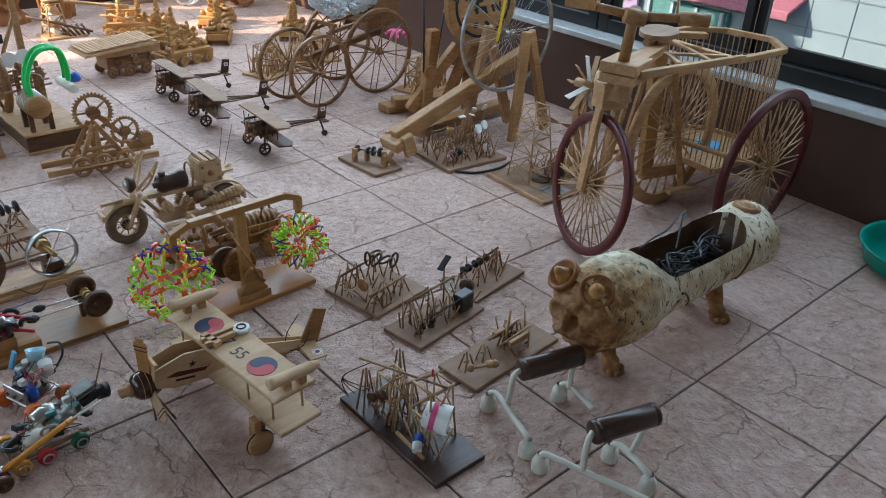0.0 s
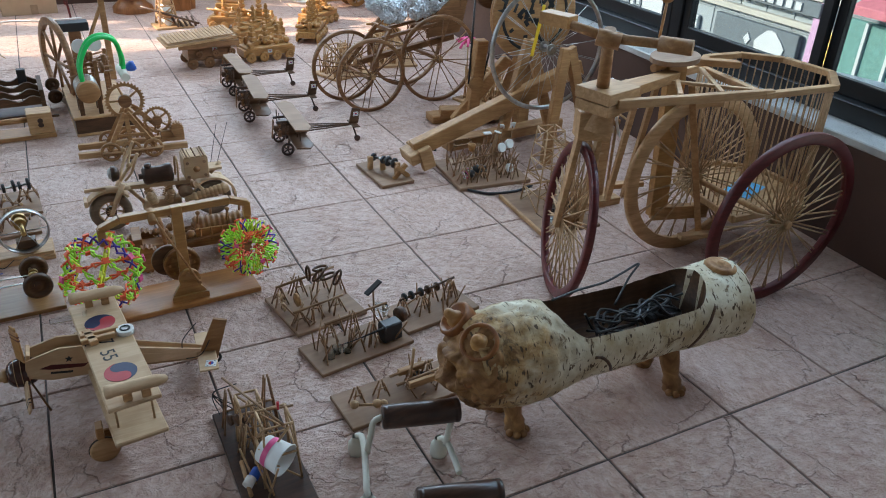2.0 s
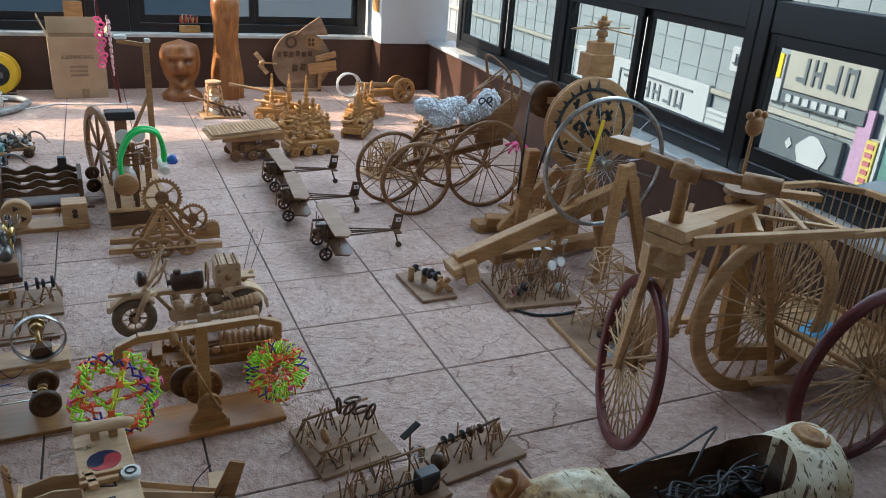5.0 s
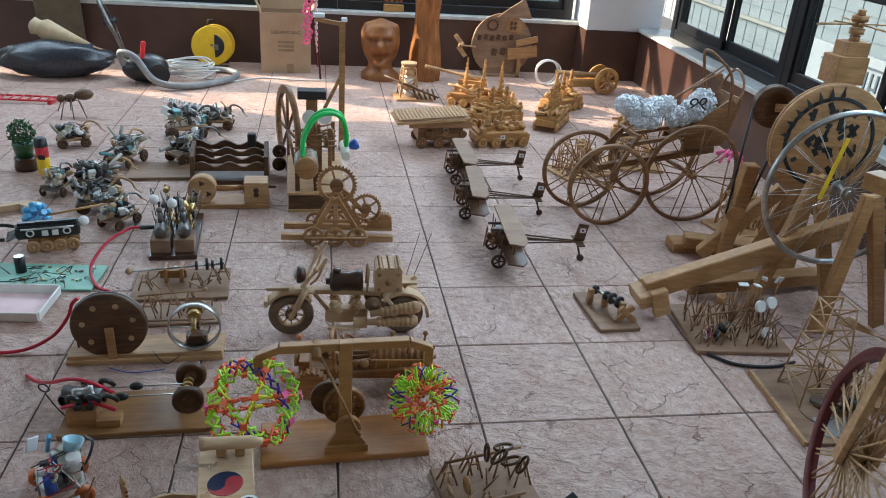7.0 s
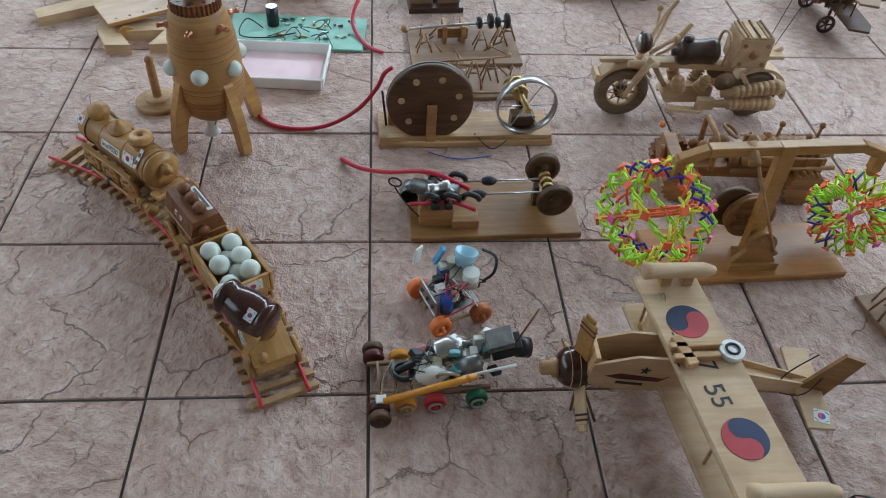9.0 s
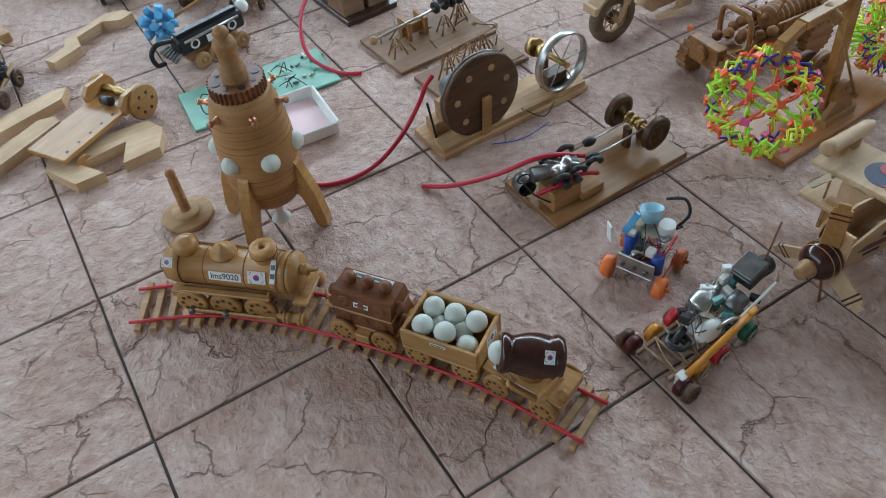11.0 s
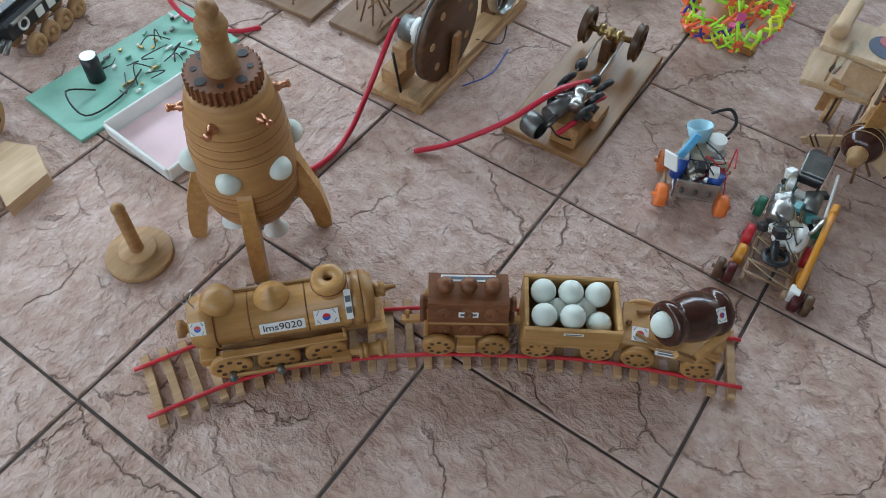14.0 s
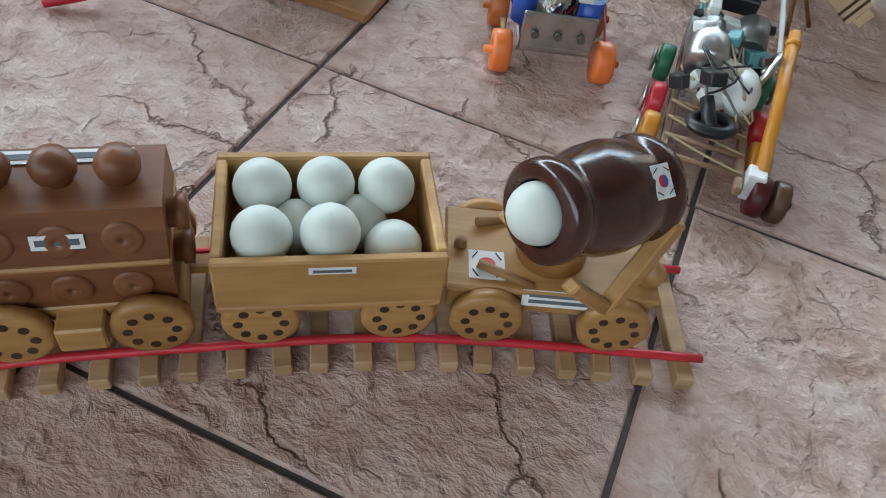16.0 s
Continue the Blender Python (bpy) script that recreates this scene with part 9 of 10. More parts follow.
POT = thing("potted_plant", "small bushy green plant in a green pot on a stump", "potted plant", -0.63, 2.04, 0)
part("stump", Geo().lathe([(0, 0), (0.05, 0), (0.052, 0.02), (0.046, 0.05), (0.048, 0.062), (0, 0.062)], n=16), DARKWOOD, POT)
part("pot", Geo().lathe([(0, 0.062), (0.036, 0.062), (0.048, 0.125), (0.05, 0.13), (0.044, 0.13), (0, 0.12)], n=20), plain("green_glazed_pot", (0.03, 0.13, 0.05), 0.3), POT)
LEAF = plain("small_leaf_green", (0.045, 0.14, 0.05), 0.55, 0, 0.5, 90)
lf = Geo()
rl = random.Random(17)
for k in range(420):
    d = Vector((rl.gauss(0, 1), rl.gauss(0, 1), rl.gauss(0, 1))).normalized()
    q = rl.uniform(0.4, 1.0) ** 0.5
    p = Vector((d.x * 0.062 * q, d.y * 0.062 * q, 0.185 + d.z * 0.06 * q))
    m = Matrix.Translation(p) @ Euler((rl.uniform(0, 6), rl.uniform(0, 6), rl.uniform(0, 6))).to_matrix().to_4x4()
    lf.prism([(-0.004, 0), (0, -0.009), (0.005, 0), (0, 0.010)], 0.0012, m)
tagged(part("foliage", lf, LEAF, POT, "dense small green leaves"), kind="stuff")
part("stem", Geo().cyl((0, 0, 0.12), (0.005, 0, 0.18), 0.006, n=8), DARKWOOD, POT)
SC = thing("spray_can", "yellow and red spray can with a black cap", "spray can", -0.53, 1.98, 0)
part("can", Geo().lathe([(0, 0), (0.026, 0), (0.028, 0.003), (0.028, 0.10), (0.026, 0.103)], n=22), YELLOW, SC)
part("label_band", Geo().lathe([(0.0284, 0.085), (0.0284, 0.135), (0.026, 0.138)], n=22), RED, SC)
part("can_top", Geo().lathe([(0.028, 0.10), (0.028, 0.14)], n=22), RED, SC)
part("cap", Geo().lathe([(0.029, 0.136), (0.027, 0.172), (0.02, 0.178), (0, 0.178)], n=22), BLACK, SC)
part("label_patch", Geo().box(0.03, 0.002, 0.022, (0.004, -0.0285, 0.09)), INK, SC)

# ---- scrap buggy and small robot beside the train ----
BG = thing("scrap_buggy", "six-wheeled scrap buggy with an orange lever and white motor housing", "robot model", 0.143, -0.380, 5)
BG.scale = (0.96, 0.96, 0.96)
for k, (x, mt) in enumerate(((-0.135, REDWOOD), (-0.085, AMBER), (-0.03, RED), (0.05, plain("dark_green_plastic", (0.02, 0.16, 0.08), 0.4)))):
    for s in (-1, 1):
        wq = disc(BG, (x, s * (0.055 if k else 0.06), 0.021), (0, s, 0), 0.021, 0.016, mt, "wheel", label="small plastic wheel")
        part("wheel_face", Geo().torus((x, s * 0.068, 0.021), (0, 1, 0), 0.012, 0.0025, 16, 6), STEEL, wq)
        if k == 0:
            disc(BG, (x, s * 0.08, 0.021), (0, s, 0), 0.021, 0.014, WALNUT, "wheel")
for y in (-0.038, 0.038):
    part("side_bar", Geo().box(0.23, 0.008, 0.010, (-0.035, y, 0.03)), PLY, BG)
for k in range(4):
    rod(BG, (-0.13 + 0.03 * k, -0.04, 0.034), (-0.13 + 0.03 * k, 0.04, 0.034), 0.003, PLY)
part("housing", Geo().ball((-0.03, -0.022, 0.060), 0.026, 18, (1.3, 0.75, 0.85)), WHITE, BG, "white rounded motor housing")
part("housing", Geo().lathe([(0, 0), (0.022, 0), (0.024, 0.006), (0.024, 0.03), (0.016, 0.04), (0.016, 0.055), (0, 0.055)], (-0.02, 0.02, 0.07), (1, 0.1, 0.35), 18), STEEL, BG, "steel motor can")
part("gear_motor", Geo().cyl((0.02, -0.02, 0.075), (0.06, -0.02, 0.085), 0.018, n=16).box(0.05, 0.05, 0.03, (0.045, 0.02, 0.06)), GREYMETAL, BG)
part("camera_head", Geo().box(0.06, 0.04, 0.022, (0.11, 0, 0.10), (0, -15, 0)).cyl((0.13, 0.0, 0.095), (0.155, 0, 0.09), 0.02, n=16), BLACK, BG)
part("head_fin", Geo().box(0.05, 0.045, 0.006, (0.095, 0, 0.118), (0, -15, 0)).box(0.05, 0.045, 0.006, (0.095, 0, 0.127), (0, -15, 0)), GREYMETAL, BG)
part("orange_lever", Geo().cyl((-0.125, -0.056, 0.040), (0.045, -0.060, 0.098), 0.0068, n=12).cyl((0.028, -0.0596, 0.092), (0.034, -0.0597, 0.094), 0.0078, n=12), AMBER, BG, "orange-yellow plastic lever")
part("lever_clip", Geo().box(0.02, 0.018, 0.03, (-0.13, -0.052, 0.03)), WHITE, BG)
part("knotted_cord", Geo().torus((-0.085, 0.0, 0.05), (0.2, 0.1, 1), 0.02, 0.006, 18, 6).tube([(-0.1, 0, 0.05), (-0.06, 0.01, 0.06)], 0.008, 6), BLACK, BG)
rb = random.Random(51)
for k in range(30):
    p = (rb.uniform(-0.06, 0.09), rb.uniform(-0.04, 0.04), rb.uniform(0.05, 0.10))
    part("part_box", Geo().box(rb.uniform(0.01, 0.03), rb.uniform(0.01, 0.025), rb.uniform(0.008, 0.02), p, (0, rb.uniform(-30, 30), rb.uniform(0, 90))), rb.choice((GREYMETAL, BLACK, CREAM, WHITE, DULLTEAL, BLACK, WHITE)), BG)
for k in range(9):
    wire(BG, [(rb.uniform(-0.08, 0.08), rb.uniform(-0.04, 0.04), rb.uniform(0.04, 0.1)) for _ in range(4)], 0.0013, rb.choice((BLACK, STRING, BLACK, GREYMETAL)))
for k in range(4):
    wire(BG, [(-0.13 + 0.03 * k, -0.04, 0.036), (-0.12 + 0.03 * k, 0.0, 0.038), (-0.10 + 0.03 * k, 0.04, 0.036)], 0.0014, STRING, "string")
for at, ax, r in (((-0.005, -0.040, 0.075), (0.2, 1, 0.3), 0.020), ((0.03, 0.030, 0.080), (0.1, 1, 0.5), 0.018)):
    part("gear_ring", Geo().torus(at, ax, r, 0.004, 20, 6), STEEL, BG, "small steel ring")
part("feeler", Geo().cyl((0.12, -0.045, 0.10), (0.02, -0.05, 0.085), 0.003, n=8), WHITE, BG)
part("feeler", Geo().cyl((0.12, -0.01, 0.11), (0.16, 0.0, 0.20), 0.002, n=6), BAMBOO, BG)
PALEBLUE = plain("clear_pale_blue_plastic", (0.38, 0.62, 0.72), 0.2, 0, 0.1)
RB = thing("scrap_fan_robot", "small scrap robot with orange wheels and a light blue cup", "robot model", 0.160, -0.195, 22)
RB.scale = (1.10, 1.10, 1.14)
for x in (-0.04, 0.04):
    for s in (-1, 1):
        disc(RB, (x, s * 0.05, 0.02), (0, s, 0), 0.020, 0.018, ORANGE if x < 0 else plain("rust_orange_plastic", (0.50, 0.13, 0.03), 0.4), "wheel", label="orange plastic wheel")
part("plate", Geo().box(0.09, 0.07, 0.005, (0, 0, 0.03)), STEEL, RB)
part("plate", Geo().box(0.004, 0.07, 0.04, (-0.042, 0, 0.045)), STEEL, RB)
for p, r, h, mt in (((0.0, 0.03, 0.033), 0.012, 0.045, BLUE), ((-0.02, -0.03, 0.033), 0.012, 0.04, BLUE), ((0.02, 0.0, 0.033), 0.02, 0.05, CREAM), ((0.03, -0.02, 0.07), 0.015, 0.03, WHITE), ((0.015, 0.025, 0.06), 0.010, 0.035, CREAM)):
    part("canister", Geo().cyl(p, (p[0], p[1], p[2] + h), r, n=14), mt, RB)
part("blue_cup", Geo().lathe([(0, 0), (0.016, 0), (0.022, 0.026), (0.020, 0.026), (0.014, 0.003), (0, 0.003)], (0.03, 0.01, 0.092), (0.3, 0.2, 1), n=18), PALEBLUE, RB, "light blue plastic cup")
part("fan_blade", Geo().box(0.008, 0.012, 0.05, (-0.01, 0.03, 0.11), (20, 10, 0)), SKYBLUE, RB)
part("white_frame", Geo().box(0.03, 0.004, 0.03, (-0.04, 0.055, 0.10), (0, 20, 40)), WHITE, RB)
for k in range(10):
    part("gear", Geo().gear((rb.uniform(-0.03, 0.04), rb.uniform(-0.04, 0.04), rb.uniform(0.05, 0.095)), (rb.uniform(-1, 1), rb.uniform(-1, 1), 0.5), rb.uniform(0.008, 0.015), 0.004, 12, 0.004), rb.choice((CREAM, WHITE, STEEL)), RB)
for x, y in ((-0.0445, -0.022), (-0.0445, 0.0), (-0.0445, 0.022)):
    part("plate_bolt", Geo().cyl((x, y, 0.045), (x - 0.004, y, 0.045), 0.004, n=8), GREYMETAL, RB)
for sy in (-1, 1):
    rod(RB, (-0.05, sy * 0.046, 0.02), (0.05, sy * 0.046, 0.02), 0.003, STICK)
part("aerial_loop", Geo().tube(curve_points([(0.05, -0.03, 0.08), (0.06, -0.045, 0.11), (0.07, -0.03, 0.13), (0.06, 0.0, 0.125)], 5), 0.003, 6), BLACK, RB)
for k in range(8):
    wire(RB, [(rb.uniform(-0.05, 0.05), rb.uniform(-0.05, 0.05), rb.uniform(0.03, 0.11)) for _ in range(4)], 0.0013, rb.choice((BLACK, RED, WHITE)))
for k in range(8):
    part("part_box", Geo().box(rb.uniform(0.008, 0.025), rb.uniform(0.008, 0.02), rb.uniform(0.008, 0.02), (rb.uniform(-0.03, 0.04), rb.uniform(-0.03, 0.03), rb.uniform(0.05, 0.085))), rb.choice((GREYMETAL, WHITE, BLACK)), RB)

# ---- far end: statues, carton, reel, cleaner ----
CT = thing("open_carton", "open brown cardboard carton against the back wall", "carton", 0.495, 4.40, 4)
part("carton_body", Geo().box(0.37, 0.006, 0.44, (0, -0.12, 0.22), c=0.001).box(0.37, 0.006, 0.44, (0, 0.12, 0.22), c=0.001).box(0.006, 0.24, 0.44, (-0.182, 0, 0.22), c=0.001).box(0.006, 0.24, 0.44, (0.182, 0, 0.22), c=0.001).box(0.37, 0.24, 0.006, (0, 0, 0.003), c=0.001), CARD, CT)
part("flap", Geo().box(0.006, 0.24, 0.17, (-0.205, 0, 0.50), (0, -22, 0), c=0.001), CARD, CT)
part("flap", Geo().box(0.36, 0.006, 0.12, (0.0, 0.125, 0.495), (-8, 0, 0), c=0.001), CARD, CT)
part("flap", Geo().box(0.006, 0.24, 0.10, (0.20, 0, 0.47), (0, 50, 0), c=0.001), CARD, CT)
cu = bpy.data.curves.new("carton_text", "FONT")
cu.body, cu.size, cu.align_x, cu.align_y, cu.extrude = "SLEEPING BAG", 0.034, "CENTER", "CENTER", 0.0003
cu.materials.append(INK)
ob = new("carton_text", cu)
ob.parent = CT
ob.matrix_basis = pose(0, -0.1236, 0.30, 90, 0, 0)
part("print_bars", Geo().box(0.12, 0.001, 0.02, (0, -0.1236, 0.23)).box(0.12, 0.001, 0.02, (0, -0.1236, 0.20)).box(0.12, 0.001, 0.02, (0, -0.1236, 0.17)), plain("faded_print", (0.26, 0.18, 0.11), 0.8), CT)
part("tape", Geo().box(0.05, 0.001, 0.07, (0.03, -0.1236, 0.035)), plain("brown_tape", (0.30, 0.19, 0.10), 0.4), CT)
RL = thing("cable_reel", "yellow plastic cable reel leaning at the brown wall", "cable reel", -0.06, 4.47, 5)
for y in (-0.04, 0.04):
    part("reel_flange", Geo().lathe([(0, -0.006), (0.135, -0.006), (0.15, -0.002), (0.15, 0.006), (0.14, 0.008), (0, 0.006)], (0.02 * (y > 0), y, 0.152), (0.1, -1, 0), 40), YELLOW, RL, "round yellow flange")
part("reel_core", Geo().cyl((0, -0.04, 0.152), (0.02, 0.04, 0.152), 0.09, n=28), BLACK, RL)
part("reel_socket", Geo().cyl((0.035, -0.052, 0.145), (0.035, -0.046, 0.145), 0.022, n=18).cyl((0.0, -0.052, 0.16), (0.0, -0.046, 0.16), 0.010, n=12), GREYMETAL, RL)
part("reel_handle", Geo().tube([(-0.02, -0.02, 0.30), (-0.02, -0.02, 0.34), (0.02, -0.02, 0.345)], 0.006, 6), BLACK, RL)
part("reel_stand", Geo().tube([(-0.12, -0.06, 0.006), (0.12, -0.06, 0.006)], 0.006, 6).tube([(-0.12, 0.06, 0.006), (0.12, 0.06, 0.006)], 0.006, 6), BLACK, RL)
VC = thing("vacuum_cleaner", "dark vacuum cleaner with a long grey hose", "vacuum cleaner", -0.43, 3.85, 20)
part("body", Geo().ball((0, 0, 0.10), 0.10, 20, (1.55, 1.0, 0.95)), BLACK, VC)
part("top_cover", Geo().ball((0.02, 0, 0.13), 0.085, 18, (1.4, 0.9, 0.75)), GREYMETAL, VC)
for s in (-1, 1):
    part("wheel", Geo().cyl((0.07, s * 0.085, 0.07), (0.07, s * 0.105, 0.07), 0.07, n=24), BLACK, VC)
part("red_handle", Geo().box(0.03, 0.02, 0.18, (-0.02, -0.05, 0.20), (0, 10, 0), c=0.008), RED, VC)
part("hose", Geo().tube(curve_points([(-0.14, -0.02, 0.13), (-0.16, -0.06, 0.22), (-0.08, -0.14, 0.20), (0.02, -0.22, 0.06), (0.20, -0.28, 0.025), (0.45, -0.20, 0.024), (0.62, -0.02, 0.024), (0.60, 0.14, 0.024), (0.45, 0.22, 0.024)], 8), 0.022, 10), plain("grey_hose", (0.25, 0.25, 0.25), 0.5), VC, "ribbed grey hose")
CB = thing("white_cable_heap", "loose heap of white cable on the floor", "cables", -0.17, 4.05, 0)
rc2 = random.Random(61)
for k in range(9):
    ph = rc2.uniform(0, 6)
    part("cable_loop", Geo().tube([(rc2.uniform(-0.02, 0.02) + (0.14 + 0.02 * k % 0.07) * math.cos(ph + q * 0.5), 0.11 * math.sin(ph + q * 0.5), 0.02 + 0.012 * k + 0.01 * math.sin(q)) for q in range(13)], 0.005, 6), WHITE, CB)
wire(CB, [(0.1, -0.05, 0.006), (0.3, -0.12, 0.006), (0.5, 0.02, 0.006), (0.75, -0.02, 0.006), (1.0, 0.0, 0.006)], 0.006, WHITE, "cable")
BAGM = plain("black_bin_liner", (0.03, 0.032, 0.04), 0.3, 0, 0.3, 6, 0.6, 0.004)
bgm = Geo()
bv, bf, n, m = [], [], 28, 14
for j in range(m + 1):
    t = math.pi * j / m
    for k in range(n):
        a = 2 * math.pi * k / n
        d = Vector((math.cos(t), math.sin(t) * math.cos(a), math.sin(t) * math.sin(a)))
        q = 1 + 0.16 * noise.noise(d * 2.2) + 0.05 * noise.noise(d * 7)
        bv.append((d.x * 0.36 * q, d.y * 0.15 * q, max(0.0, 0.12 + d.z * 0.125 * q)))
for j in range(m):
    for k in range(n):
        bf.append([j * n + k, (j + 1) * n + k, (j + 1) * n + (k + 1) % n, j * n + (k + 1) % n])
bgm.add(bv, bf, None, True)
solo("black_bag", bgm, BAGM, "long crumpled black plastic bag on the floor", "bag", pose(-1.03, 3.95, 0, 0, 0, 6))
UB = thing("folded_parasol", "folded beige cloth parasol lying on the black bag", "parasol", -0.95, 3.98, 0)
part("cloth", Geo().lathe([(0.0, 0), (0.02, 0.01), (0.035, 0.10), (0.06, 0.22), (0.075, 0.30), (0.05, 0.34), (0.06, 0.38), (0.03, 0.40)], (0.14, 0.0, 0.21), (-1, 0.1, 0.32), 12), plain("beige_cloth", (0.55, 0.42, 0.26), 0.9), UB)
part("pole", Geo().cyl((0.14, 0, 0.21), (0.22, -0.02, 0.19), 0.006, n=8), STICK, UB)
SWH = thing("spare_bicycle_wheel", "thin grey bicycle wheel leaning on the back wall", "bicycle wheel", -0.78, 4.45, 0)
sx = Vector((0.90, 0.25, 0.35)).normalized()
part("rim", Geo().torus((0, 0, 0.30), sx, 0.29, 0.014, 52, 8), GREYMETAL, SWH)
part("spokes", Geo().spokes((0, 0, 0.30), sx, 0.015, 0.28, 28, 0.0012, 0.03, 0.2, 4), STEEL, SWH)
part("hub", Geo().cyl(Vector((0, 0, 0.30)) - sx * 0.05, Vector((0, 0, 0.30)) + sx * 0.05, 0.02, n=12), BLACK, SWH)
PB = thing("brown_panel", "tall brown board leaning in the corner", "board", -1.15, 4.52, 0)
part("panel", Geo().box(0.32, 0.03, 0.62, (0, 0, 0.31), (6, 0, 0)), plain("olive_brown_board", (0.13, 0.10, 0.06), 0.6), PB)

head = Geo()
hv, hf, n, m = [], [], 36, 30
for j in range(m + 1):
    t = j / m
    z = 0.45 * t
    prof = [0.150, 0.145, 0.095, 0.090, 0.112, 0.132, 0.142, 0.146, 0.146, 0.140, 0.120, 0.0]
    u = t * (len(prof) - 1)
    i = min(int(u), len(prof) - 2)
    r = prof[i] + (prof[i + 1] - prof[i]) * (u - i)
    for k in range(n):
        a = 2 * math.pi * k / n
        d = Vector((math.cos(a), math.sin(a), z * 6))
        q = r * (1 + 0.05 * noise.noise(d * 2.5))
        x, y = q * math.cos(a), q * math.sin(a) * 0.85
        if y < 0:
            f = max(0.0, -math.sin(a)) ** 3
            for cx, cz, sx_, sz_, dep in ((0.0, 0.25, 0.022, 0.05, 0.030), (-0.055, 0.305, 0.03, 0.014, -0.022), (0.055, 0.305, 0.03, 0.014, -0.022), (0.0, 0.185, 0.05, 0.018, -0.03), (-0.06, 0.335, 0.04, 0.01, 0.012), (0.06, 0.335, 0.04, 0.01, 0.012), (0, 0.12, 0.04, 0.02, 0.02)):
                y -= 3.0 * f * dep * math.exp(-((x - cx) / sx_) ** 2 - ((z - cz) / sz_) ** 2)
        hv.append((x, y, z))
for j in range(m):
    for k in range(n):
        hf.append([j * n + k, j * n + (k + 1) % n, (j + 1) * n + (k + 1) % n, (j + 1) * n + k])
head.add(hv, hf, None, True)
solo("wooden_head_sculpture", head, CARVED, "orange-brown carved wooden head sculpture on the floor", "sculpture", pose(1.21, 4.20, 0, 0, 0, -5))
mn = Geo()
mv, mf, n, m = [], [], 30, 34
for j in range(m + 1):
    t = j / m
    z = 0.80 * t
    r = 0.105 - 0.015 * t + 0.012 * math.sin(9 * t)
    if t > 0.9:
        r *= max(0.05, math.sqrt(max(0.0, 1 - ((t - 0.9) / 0.1) ** 2)))
    for k in range(n):
        a = 2 * math.pi * k / n
        q = r * (1 + 0.10 * noise.noise(Vector((math.cos(a) * 2.5, math.sin(a) * 2.5, z * 3))) + (0.10 * math.sin(a * 11 + 3 * z) if t < 0.62 else 0.02))
        x, y = q * math.cos(a), q * math.sin(a)
        if y < 0 and t > 0.6:
            f = max(0.0, -math.sin(a)) ** 2
            for cx, cz, sx_, sz_, dep in ((0.0, 0.62, 0.016, 0.04, 0.028), (-0.035, 0.66, 0.02, 0.012, -0.02), (0.035, 0.66, 0.02, 0.012, -0.02), (0.0, 0.56, 0.03, 0.014, -0.015)):
                y -= f * dep * math.exp(-((x - cx) / sx_) ** 2 - ((z - cz) / sz_) ** 2)
        mv.append((x, y, z))
for j in range(m):
    for k in range(n):
        mf.append([j * n + k, j * n + (k + 1) % n, (j + 1) * n + (k + 1) % n, (j + 1) * n + k])
mn.add(mv, mf, None, True)
solo("carved_post_figure", mn, CARVED, "tall carved wooden post with a long-bearded figure", "sculpture", pose(1.56, 4.22, 0, 0, 0, 0))

SD = thing("round_wooden_sign", "round brown wooden sign with carved letters and a pointed top", "wooden sign", 2.20, 4.44, 0)
part("disc", Geo().cyl((0, -0.012, 0.245), (0, 0.012, 0.245), 0.245, n=48), PLY, SD)
part("roof_piece", Geo().prism([(-0.12, 0), (0.16, 0), (0.14, 0.05), (0.09, 0.15), (-0.03, 0.07)], 0.02, pose(0.06, -0.02, 0.46, 90, 0, 0)), PLY, SD)
part("plaque", Geo().box(0.14, 0.012, 0.10, (0.09, -0.022, 0.40), (0, 18, 0)), TAN, SD)
rs2 = random.Random(71)
for row, (z, x0, cnt, sz) in enumerate(((0.30, -0.19, 6, 0.045), (0.19, -0.06, 6, 0.06))):
    for k in range(cnt):
        part("raised_letter_bar", Geo().box(sz * 0.7, 0.012, sz * 0.9, (x0 + k * sz * 1.15, -0.018, z + 0.008 * (k % 2)), (0, 8, 0)), WALNUT, SD)
for k in range(4):
    part("plaque_mark", Geo().box(0.022, 0.004, 0.028, (0.06 + 0.03 * (k % 2), -0.030, 0.385 + 0.036 * (k // 2)), (0, 18, 0)), WALNUT, SD)
part("gear_mark", Geo().gear((-0.09, -0.016, 0.40), (0, 1, 0), 0.05, 0.008, 12, 0.032), WALNUT, SD)
part("cloud_sign", Geo().box(0.24, 0.014, 0.09, (0.16, -0.06, 0.20), (0, -8, 0)).box(0.18, 0.014, 0.05, (0.19, -0.06, 0.29), (0, -14, 0)).box(0.03, 0.02, 0.24, (0.14, -0.05, 0.12)), TAN, SD)
part("sign_foot", Geo().box(0.30, 0.12, 0.02, (0, 0, 0.01)), PLY, SD)
part("dragonfly", Geo().cyl((-0.36, -0.05, 0.24), (-0.22, -0.05, 0.23), 0.006, n=8).box(0.10, 0.008, 0.035, (-0.36, -0.05, 0.28), (0, 50, 0)).box(0.10, 0.008, 0.035, (-0.33, -0.05, 0.19), (0, 50, 0)).ball((-0.34, -0.05, 0.24), 0.022, 8), PINE, SD)
PN = thing("pencil_box", "tan wooden box full of coloured pencils on the sill", "pencil box", 1.34, 4.68, 0, SILL_Z + 0.003)
part("box", Geo().box(0.16, 0.08, 0.055, (0, 0, 0.0275), c=0.003), HONEY, PN)
for k in range(14):
    rod(PN, (-0.065 + 0.01 * k, 0, 0.05), (-0.07 + 0.0105 * k, 0.01, 0.115 + 0.012 * (k % 3)), 0.004, (RED, TAN, HONEY, DARKWOOD)[k % 4], "pencil")
